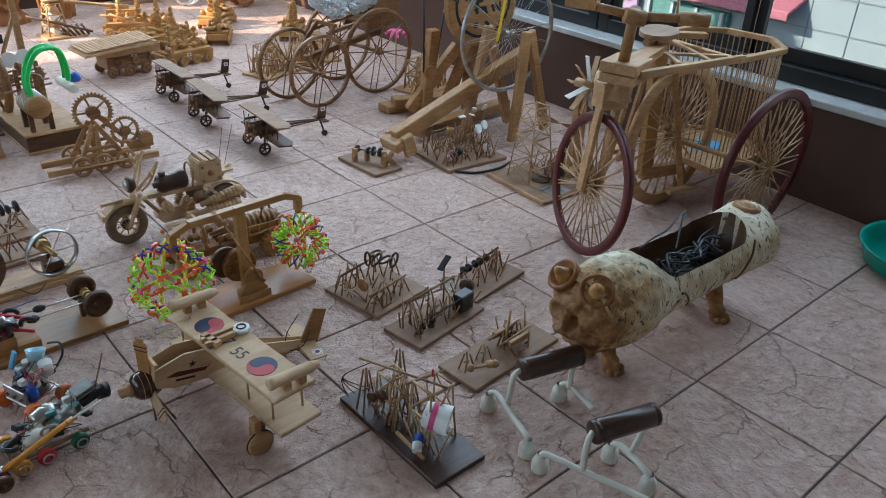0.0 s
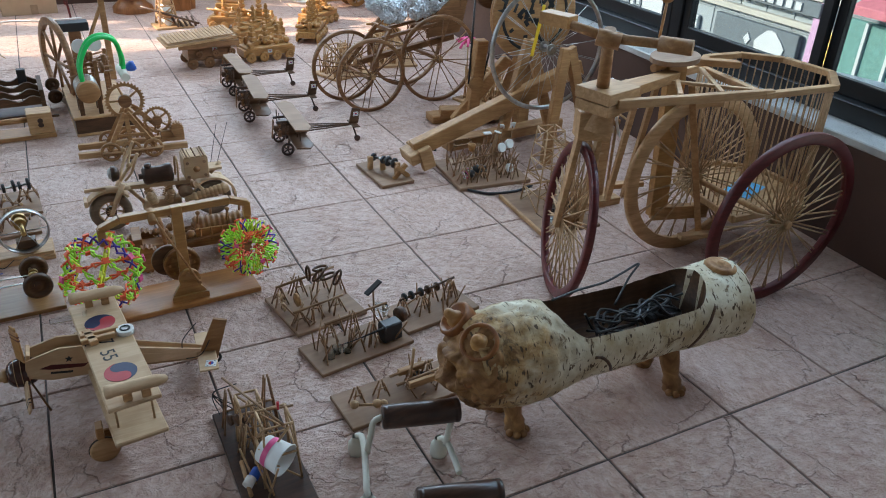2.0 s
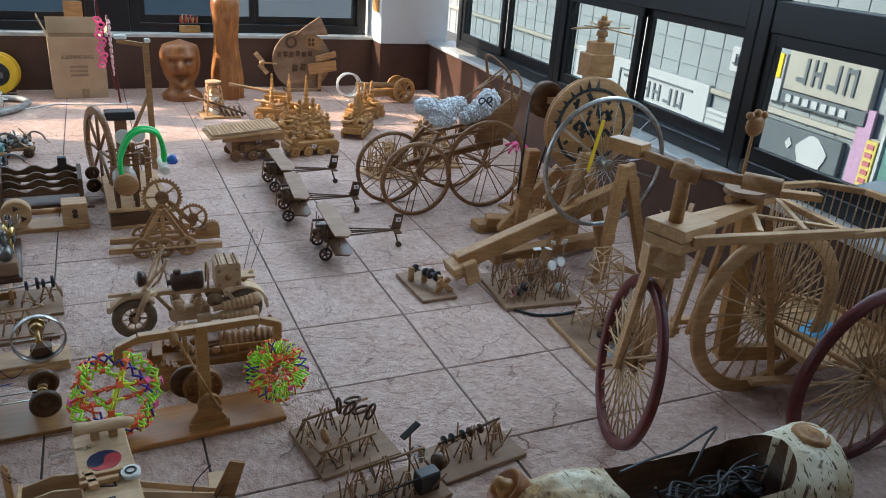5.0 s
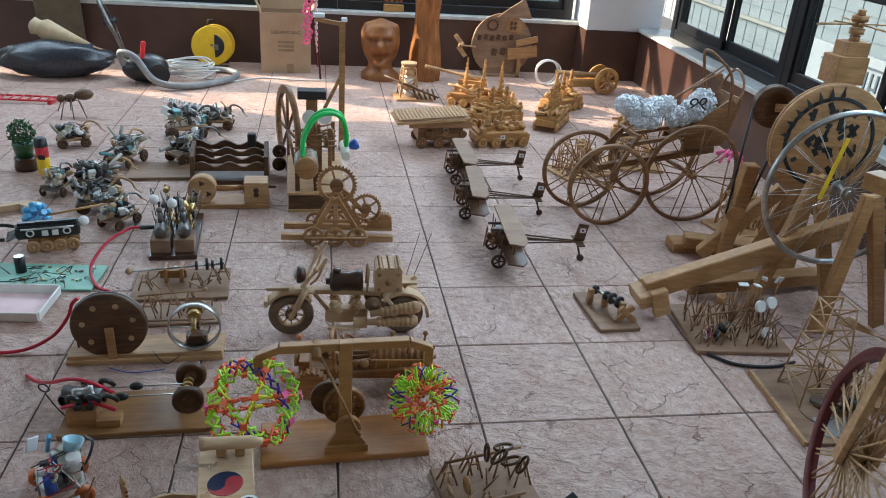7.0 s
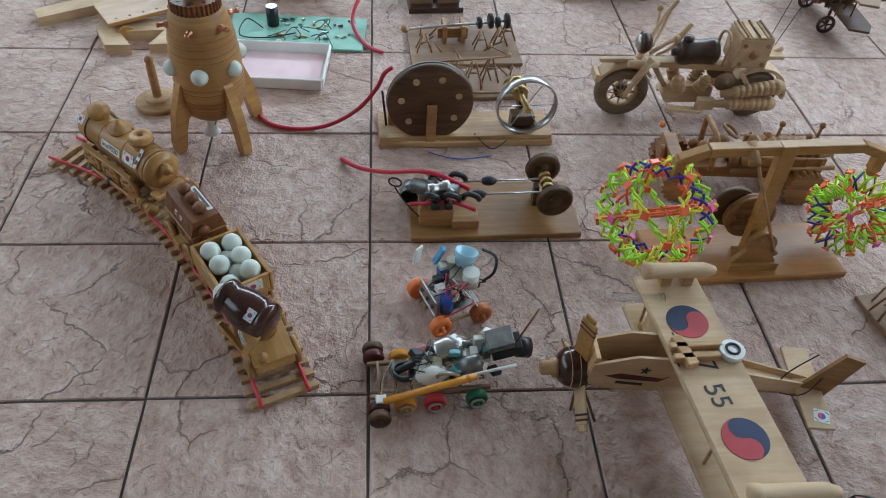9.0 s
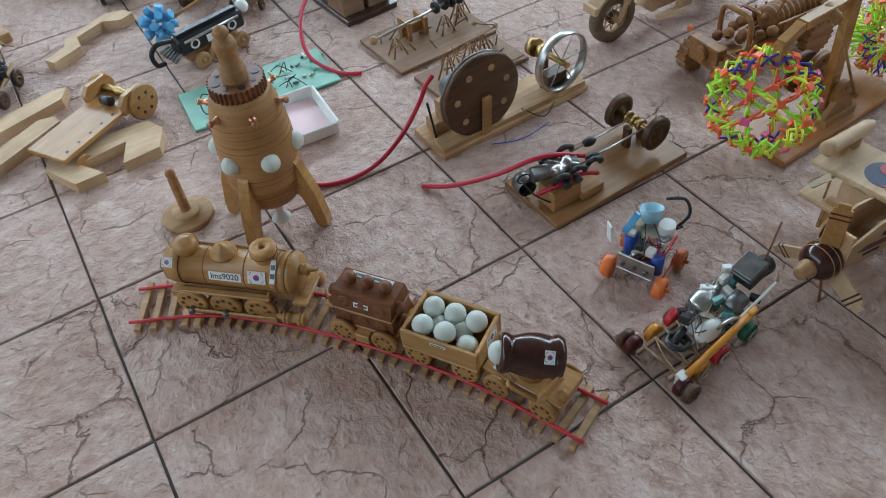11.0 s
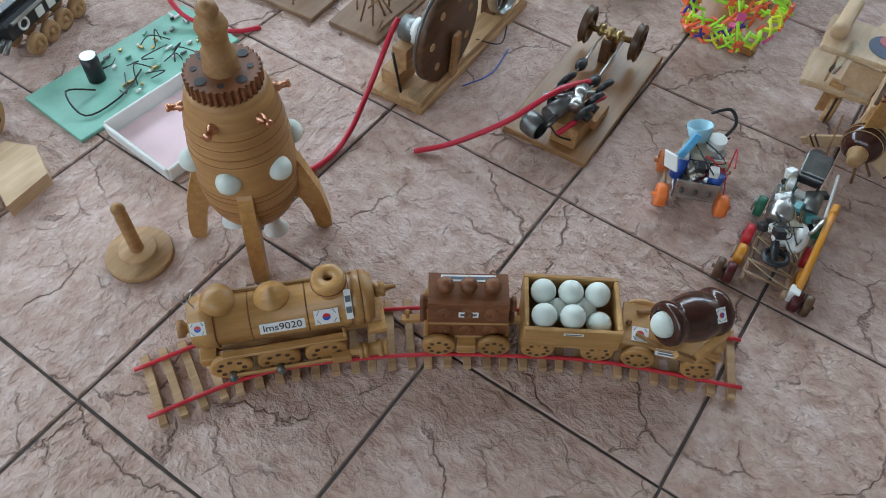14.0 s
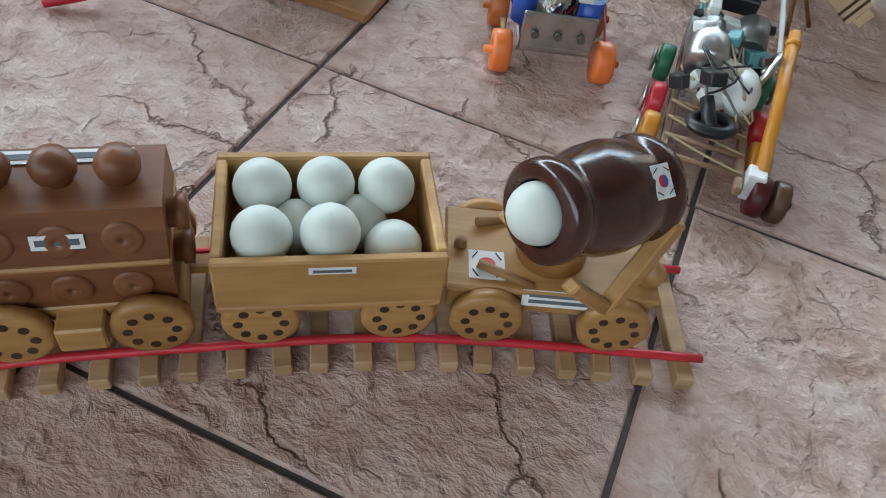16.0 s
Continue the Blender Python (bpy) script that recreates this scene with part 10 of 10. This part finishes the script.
SPR = thing("pink_spiral_pinwheel", "tall pink and maroon paper pinwheel on a thin pole", "pinwheel", 0.76, 4.10, 0)
part("pole", Geo().cyl((0, 0, 0), (-0.04, 0.02, 0.62), 0.008, n=8), REDWOOD, SPR)
part("pole_strip", Geo().beam((-0.02, -0.02, 0.10), (-0.10, 0.0, 0.72), 0.03, 0.012), REDWOOD, SPR)
for k in range(10):
    part("pink_curl", Geo().torus((-0.10 + 0.01 * (k % 3), -0.03, 0.28 + 0.035 * k), (0.3 * (k % 2), 1, 0.5), 0.022, 0.008, 14, 5), PINK, SPR)
    part("pale_curl", Geo().torus((-0.03, -0.02, 0.22 + 0.04 * k), (1, 0.4, 0.3 * (k % 2)), 0.016, 0.006, 12, 5), SHEET, SPR)
PST = thing("tan_post_panel", "narrow tan wooden panel standing on the sill", "panel", 0.50, 4.66, 0, SILL_Z + 0.003)
part("panel", Geo().box(0.13, 0.02, 0.22, (0, 0, 0.11)), TAN, PST)

# ---- sunlit rows of wooden machines ----
TK = thing("flat_roof_truck", "wooden truck with a slatted tilted roof and round wheels", "toy truck", 1.40, 2.56, 4)
part("roof", Geo().box(0.42, 0.24, 0.014, (-0.02, 0, 0.165), (0, -4, 0)), PINE, TK)
for k in range(19):
    part("roof_slat", Geo().box(0.016, 0.235, 0.006, (-0.21 + 0.021 * k, 0, 0.172 + 0.0015 * k), (0, -4, 0)), PINE, TK)
part("roof_side", Geo().box(0.36, 0.012, 0.035, (0.02, -0.112, 0.145)), BAMBOO, TK)
part("body", Geo().box(0.26, 0.15, 0.09, (0.03, 0, 0.09)), BAMBOO, TK)
for x in (-0.10, 0.0, 0.10):
    for s in (-1, 1):
        disc(TK, (x + 0.02, s * 0.085, 0.032), (0, s, 0), 0.032, 0.014, BAMBOO, "wheel")
        disc(TK, (x + 0.06, s * 0.085, 0.085), (0, s, 0), 0.022, 0.012, BAMBOO, "cog")
flag_sticker(TK, (0.06, -0.0760, 0.11), (90, 0, 0), 0.03, 0.022)


def war_machine(x, y, a, seed, length, label, group="wooden war machines", tall=0.12, mat=HONEY):
    """A wooden vehicle thick with turned rollers, barrels, balls and towers."""
    rn = random.Random(seed)
    M = thing("wooden_vehicle", label, "wooden vehicle", x, y, a, 0, group)
    part("hull", Geo().box(length, 0.12, 0.04, (0, 0, 0.055)), mat, M)
    part("deck", Geo().box(length * 0.9, 0.14, 0.014, (0, 0, 0.083)), mat, M)
    nw = max(3, int(length / 0.07))
    for k in range(nw):
        for s in (-1, 1):
            disc(M, (-length / 2 + length * (k + 0.5) / nw, s * 0.07, 0.03), (0, s, 0), 0.03, 0.016, mat, "wheel")
    for k in range(int(length * 50)):
        px, py = rn.uniform(-0.45, 0.45) * length, rn.uniform(-0.06, 0.06)
        kind = rn.randrange(4)
        z = 0.09
        if kind == 0:
            part("turned_knob", Geo().lathe([(0.012, 0), (0.018, 0.01), (0.016, 0.025), (0.01, 0.03), (0.014, 0.04), (0.006, 0.05), (0, 0.052)], (px, py, z), n=12), mat, M)
        elif kind == 1:
            part("wooden_ball", Geo().ball((px, py, z + 0.018), 0.02, 12), mat, M)
        elif kind == 2:
            part("barrel", Geo().cyl((px, py, z + 0.02), (px - rn.uniform(0.05, 0.14), py + rn.uniform(-0.03, 0.03), z + rn.uniform(0.02, 0.06)), 0.010, 0.007, 10), mat, M)
        else:
            part("roller", Geo().cyl((px, py - 0.03, z + 0.015), (px, py + 0.03, z + 0.015), 0.014, n=12), mat, M)
    for k in range(3):
        px = (-0.25 + 0.25 * k) * length
        zz, w = 0.09, 0.05
        for q in range(int(tall / 0.03)):
            part("tower_tier", Geo().box(w, w, 0.022, (px, 0, zz + 0.011), (0, 0, 12 * q)).cyl((px, 0, zz + 0.022), (px, 0, zz + 0.03), w * 0.3, n=8), mat, M)
            zz, w = zz + 0.03, w * 0.82
    return M


war_machine(1.80, 2.58, 8, 1, 0.34, "wooden tank with roller wheels and turned barrels")
flag_sticker(bpy.data.objects["wooden_vehicle"], (0.0, -0.0605, 0.06), (90, 0, 0), 0.03, 0.022)
war_machine(1.84, 3.02, 20, 2, 0.42, "sunlit honey wooden cannon wagon full of turned knobs", tall=0.15)
war_machine(1.86, 3.42, -20, 3, 0.48, "sunlit honey wooden war wagon with stacked towers", tall=0.24)
war_machine(2.24, 3.00, 60, 4, 0.36, "sunlit honey wooden vehicle with round balls", tall=0.18)
war_machine(2.42, 3.40, 40, 5, 0.36, "sunlit honey wooden vehicle with turned rollers", tall=0.18)
war_machine(2.70, 2.80, 50, 6, 0.30, "honey wooden vehicle by the brown wall", tall=0.15)
LB = thing("long_barrel_cannon", "long pale wooden cannon barrel on a spoked carriage", "wooden cannon", 1.75, 3.75, -22)
part("barrel", Geo().lathe([(0.006, 0), (0.014, 0.004), (0.012, 0.02), (0.010, 0.25), (0.016, 0.28), (0.018, 0.42), (0, 0.42)], (-0.26, 0, 0.18), (1, 0, -0.12), 14), PINE, LB)
part("carriage", Geo().box(0.2, 0.08, 0.06, (0.1, 0, 0.09)), HONEY, LB)
for s in (-1, 1):
    disc(LB, (0.1, s * 0.055, 0.05), (0, s, 0), 0.05, 0.016, HONEY, "wheel")
CW = thing("wheel_cannon", "honey wooden cannon with a large round wheel by the pillar", "wooden cannon", 2.86, 3.95, 10)
part("carriage", Geo().box(0.32, 0.09, 0.05, (-0.08, 0, 0.08)), HONEY, CW)
cwl = part("wheel", Geo().ring((0.05, -0.06, 0.10), (0, 1, 0), 0.07, 0.10, 0.02, 34), HONEY, CW)
part("spokes", Geo().spokes((0.05, -0.06, 0.10), (0, 1, 0), 0, 0.085, 8, 0.008), HONEY, cwl)
part("wheel", Geo().cyl((0.05, 0.05, 0.10), (0.05, 0.07, 0.10), 0.10, n=30), HONEY, CW)
part("barrel", Geo().cyl((0.0, 0, 0.13), (-0.36, 0, 0.16), 0.022, 0.016, 14), PINE, CW)
TWR = thing("lattice_tower_model", "white and tan lattice tower model on a pale board", "tower model", 1.40, 3.62, 5)
board(TWR, 0.26, 0.20, 0.014, PINE)
lattice(TWR, 0.13, 0.08, 0.20, 3, 0.014, (-0.03, 0.02), PINE, 0.005)
part("tower_cap", Geo().cyl((-0.03, 0.02, 0.23), (-0.03, 0.02, 0.245), 0.055, n=20).cyl((-0.03, 0.02, 0.21), (-0.03, 0.02, 0.23), 0.02, n=12), STICK, TWR)
for k in range(4):
    part("tower_drum", Geo().cyl((-0.03, -0.03, 0.04 + 0.045 * k), (-0.03, 0.07, 0.04 + 0.045 * k), 0.028, n=16), PINE if k % 2 else WHITE, TWR)
for k in range(5):
    rod(TWR, (0.02 + 0.03 * k, -0.10, 0.014), (0.0 + 0.035 * k, 0.0, 0.06), 0.008, WALNUT)
rod(TWR, (-0.20, 0.02, 0.15), (0.16, -0.12, 0.03), 0.008, WALNUT, "boom")
COIL = thing("white_wire_coil", "loose coil of pinkish white wire on the floor", "wire coil", 2.52, 4.15, 0)
for k in range(7):
    part("wire_ring", Geo().torus((0.012 * math.sin(k), 0.01 * math.cos(2 * k), 0.10), (0.3 * math.sin(k), 1, 0.12 * k - 0.4), 0.095, 0.004, 32, 6), WHITE, COIL)

# pale stick machines in shade beside the carriage
for x, y, a, sd in ((2.14, 2.10, 20, 3), (2.50, 2.22, -10, 4), (2.70, 1.35, 15, 5)):
    Z = thing("stick_frame_machine", "pale stick frame machine with small wheels on a board", "stick machine", x, y, a, 0, "pale stick machines")
    rz_ = random.Random(sd)
    board(Z, 0.30, 0.22, 0.014, PINE)
    lattice(Z, 0.12, 0.10, 0.16, 2, 0.014, (-0.05, 0.0), PINE, 0.004)
    for k in range(3):
        disc(Z, (0.06, -0.06 + 0.06 * k, 0.07 + 0.03 * k), (1, 0.2 * k, 0), 0.036, 0.012, PINE)
    for k in range(4):
        trestle(Z, -0.10 + 0.07 * k, -0.05 + 0.03 * (k % 2), 0.09, 0.03, 0.014, PINE, 0.004)
    sticks(Z, rz_, 30, -0.13, 0.13, -0.09, 0.09, 0.014, 0.18, PINE, 0.0035)

# ---- street outside ----
HS = thing("house_across_street", "pale grey tiled building with shop signs across the street", "building", 20.05, 9.93, 86.8, -1.09)
HS.scale = (1.8, 1.8, 1.8)
part("wall", Geo().box(44, 0.4, 9, (0, 0, BASE_Z + 4.5), c=0), FACADE, HS, "pale grey tiled facade")
ln = Geo()
for k in range(60):
    ln.box(0.014, 0.02, 9, (-15 + 0.6 * k, 0.205, BASE_Z + 4.5), c=0)
for k in range(16):
    ln.box(36, 0.02, 0.014, (3, 0.207, BASE_Z + 0.3 + 0.45 * k), c=0)
part("tile_joints", ln, plain("facade_joint", (0.20, 0.225, 0.24), 0.9), HS)
part("string_course", Geo().box(36, 0.10, 0.10, (3, 0.25, -1.18), c=0.01), FACADE_WARM, HS)


def sign_bars(at, w, h, count, mat, rows=1):
    """Letter-like strokes on a sign, each of two bars."""
    rn = random.Random(count)
    for k in range(count):
        x, sz = at[0] - w * (k + 0.5) / count, w / count
        st = Geo().box(sz * 0.16, 0.02, h, (x - sz * 0.25, at[1], at[2]), c=0).box(sz * 0.62, 0.022, h * 0.16, (x, at[1], at[2] + h * rn.choice((-0.35, 0.0, 0.38))), c=0)
        if k % 2:
            st.box(sz * 0.14, 0.024, h, (x + sz * 0.25, at[1], at[2]), c=0)
        part("sign_stroke", st, mat, HS)


part("sign_board", Geo().box(5.1, 0.10, 0.92, (7.35, 0.28, -1.55), c=0.01), SIGN, HS, "white shop sign with dark outlined lettering")
sign_bars((7.75, 0.345, -1.55), 2.3, 0.34, 6, SIGNINK)
part("sign_outline", Geo().box(2.6, 0.03, 0.035, (6.55, 0.345, -1.30), c=0).box(0.04, 0.03, 0.42, (7.85, 0.345, -1.50), c=0), SIGNINK, HS)
part("sign_small_print", Geo().box(2.5, 0.03, 0.05, (6.5, 0.345, -1.83), c=0), SIGNINK, HS)
part("pot_drawing", Geo().box(0.80, 0.03, 0.03, (8.75, 0.345, -1.42), c=0).box(0.66, 0.03, 0.03, (8.75, 0.345, -1.66), c=0).box(0.03, 0.03, 0.26, (8.42, 0.345, -1.54), c=0).box(0.03, 0.03, 0.26, (9.08, 0.345, -1.54), c=0).box(0.60, 0.03, 0.03, (8.80, 0.345, -1.27), (0, 14, 0), c=0), SIGNINK, HS)
part("sign_board", Geo().box(0.46, 0.10, 0.44, (4.15, 0.28, -0.50), c=0.01), SIGN, HS, "small white wall sign")
sign_bars((4.32, 0.345, -0.50), 0.34, 0.20, 3, SIGNINK)
part("sign_board", Geo().box(0.34, 0.12, 0.80, (3.18, 0.30, -0.60), c=0.01), SIGN, HS, "narrow white and yellow sign")
part("sign_stripe", Geo().box(0.14, 0.03, 0.40, (3.12, 0.375, -0.40), c=0), YELLOW, HS)
part("sign_board", Geo().box(1.75, 0.12, 0.75, (2.08, 0.30, -0.38), c=0.01), FACADE_WARM, HS, "cream shop sign with dark lettering")
sign_bars((2.75, 0.375, -0.40), 1.3, 0.42, 4, DARKSIGN)
part("sign_band", Geo().box(1.75, 0.12, 0.22, (2.08, 0.304, -0.88), c=0.01), DARKSIGN, HS, "dark band with pale number bars")
for k in range(7):
    part("number_bar", Geo().box(0.12, 0.03, 0.12, (2.75 - 0.19 * k, 0.38, -0.88), c=0), SIGN, HS)
part("shop_front", Geo().box(1.9, 0.10, 0.80, (2.45, 0.28, -1.72), c=0.01), DARKSIGN, HS, "dark shop window")
PICT = [(0.30 * math.cos(t) * (1 + 0.15 * math.sin(5 * t)), 0.34 * math.sin(t)) for t in [k * math.pi / 10 for k in range(20)]]
part("window_drawing", Geo().prism(PICT, 0.02, pose(2.05, 0.345, -1.70, 90, 0, 0)), SIGN, HS, "white line drawing on the window")
part("window_mark", Geo().prism([(-0.08, 0), (0, -0.10), (0.08, 0), (0, 0.10)], 0.02, pose(2.55, 0.345, -1.60, 90, 0, 0)), SIGN, HS)
part("shop_plinth", Geo().box(2.1, 0.14, 0.35, (2.45, 0.30, -2.30), c=0.01), SIGN, HS)
part("roller_shutter", Geo().box(1.35, 0.08, 1.0, (4.55, 0.26, -2.0), c=0.01), SIGN, HS, "pale roller shutter")
for k in range(8):
    part("shutter_slat", Geo().box(1.3, 0.02, 0.03, (4.55, 0.31, -2.42 + 0.12 * k), c=0), FACADE, HS)
part("shop_poster", Geo().box(0.26, 0.05, 1.15, (1.20, 0.30, -1.30), c=0), plain("lilac_poster", (0.42, 0.26, 0.40), 0.6), HS, "lilac and pink poster")
part("shop_poster", Geo().box(0.20, 0.05, 0.70, (0.98, 0.32, -1.50), c=0), plain("faded_yellow_poster", (0.55, 0.45, 0.12), 0.6), HS, "yellow poster")
for k in range(5):
    part("poster_mark", Geo().box(0.12, 0.02, 0.07, (0.98, 0.352, -1.24 - 0.13 * k), c=0), AWNING, HS)
part("shop_front", Geo().box(1.5, 0.10, 1.5, (0.12, 0.27, -1.62), c=0.01), plain("green_shop_front", (0.10, 0.22, 0.20), 0.5), HS, "green shop front")
for k in range(4):
    part("shop_mullion", Geo().box(0.05, 0.06, 1.5, (0.80 - 0.45 * k, 0.34, -1.62), c=0), SIGN, HS)
for k, mt in enumerate((AWNING, SIGNINK, FACADE_WARM, SIGN)):
    part("shop_ware", Geo().box(0.22, 0.2, 0.35, (0.35 - 0.30 * k, 0.45, -1.85), c=0.02), mt, HS)
part("awning", Geo().box(2.2, 0.45, 0.05, (-0.62, 0.40, -0.56), (-24, 0, 0), c=0.01), AWNING, HS, "red cloth awning")
part("awning_valance", Geo().box(2.2, 0.03, 0.10, (-0.62, 0.62, -0.69), c=0.005), AWNING, HS)
for k in range(6):
    x = 9.5 - 3.2 * k
    wn_ = part("window", Geo().box(1.5, 0.08, 1.3, (x, 0.22, 3.4), c=0.01), DARKSIGN, HS)
    part("window_frame", Geo().box(1.6, 0.06, 0.08, (x, 0.26, 4.05), c=0).box(1.6, 0.06, 0.08, (x, 0.26, 2.75), c=0).box(0.06, 0.06, 1.3, (x, 0.27, 3.4), c=0), SIGN, wn_)
CAR = thing("parked_car", "white parked saloon car on the street", "car", 16.6, 8.6, -80, STREET_Z)
body = [(-2.1, 0.3), (-2.1, 0.75), (-1.6, 0.85), (-0.9, 1.35), (0.5, 1.38), (1.2, 0.9), (2.0, 0.75), (2.1, 0.45), (2.05, 0.3)]
part("body", Geo().prism(body, 1.7, pose(0, 0, 0, 90, 0, 0)), CARWHITE, CAR)
glassy = [(-1.4, 0.88), (-0.85, 1.28), (0.45, 1.30), (1.0, 0.90)]
for s in (-1, 1):
    part("side_window", Geo().prism(glassy, 0.02, pose(0, s * 0.855, 0, 90, 0, 0)), DARKSIGN, CAR)
    for x in (-1.3, 1.3):
        tq = part("wheel", Geo().cyl((x, s * 0.72, 0.32), (x, s * 0.88, 0.32), 0.32, n=24), RUBBER, CAR)
        part("rim", Geo().cyl((x, s * 0.87, 0.32), (x, s * 0.895, 0.32), 0.2, n=20), STEEL, tq)
BH = thing("house_behind", "cream building seen beyond the back windows", "building", -7.5, 17.0, 0)
part("wall", Geo().box(22, 0.4, 13, (0, 0, STREET_Z + 6.5), c=0), FACADE, BH)
for k in range(7):
    # haze over these windows is put into their pale blue colour
    part("window", Geo().box(2.0, 0.1, 1.4, (-8 + 2.6 * k, -0.22, 0.6), c=0.01), plain("hazy_blue_window", (0.42, 0.52, 0.60), 0.3), BH)

# ---- floor tiles, one by one ----
def tile_mesh(name, mat, seed):
    """One tile with a slightly uneven, eased rim."""
    rnd = random.Random(seed)
    h = TILE / 2 - 0.0021
    rim = []
    n = 6
    for side in range(4):
        for k in range(n):
            u = -h + 2 * h * k / n
            j = rnd.uniform(0, 0.0012)
            rim.append([(u, -h + j), (h - j, u), (-u, h - j), (-h + j, -u)][side])
    c = len(rim)
    vs = [(x, y, -0.012) for x, y in rim] + [(x, y, -0.0022) for x, y in rim] + [(x * 0.991, y * 0.991, 0.0) for x, y in rim]
    fs = [[k, (k + 1) % c, c + (k + 1) % c, c + k] for k in range(c)] + [[c + k, c + (k + 1) % c, 2 * c + (k + 1) % c, 2 * c + k] for k in range(c)] + [list(range(2 * c, 3 * c))]
    return vs, fs


kinds = []
for k in range(5):
    vs, fs = tile_mesh("tile", TILE_STONE, k)
    me = bpy.data.meshes.new("floor_tile")
    me.from_pydata(vs, [], fs)
    me.materials.append(TILE_STONE)
    kinds.append(me)
rest = Geo()
rt = random.Random(5)
for i in range(-11, 9):
    for j in range(-10, 12):
        cx, cy = (i + 0.5) * TILE, (j + 0.5) * TILE
        if cx > 3.5 or cy > 4.7:
            continue
        if -6 <= i and -6 <= j:
            o = new("tile", kinds[rt.randrange(5)])
            o.parent = floor
            o.matrix_basis = pose(cx, cy, rt.uniform(-0.0006, 0.0), rt.uniform(-0.1, 0.1), rt.uniform(-0.1, 0.1), 90 * rt.randrange(4))
        else:
            vs, fs = tile_mesh("t", None, 1)
            rest.add(vs, fs, pose(cx, cy, -0.0002))
far_tiles = part("tile_field", rest, TILE_REST, floor)
tagged(far_tiles, kind="stuff")
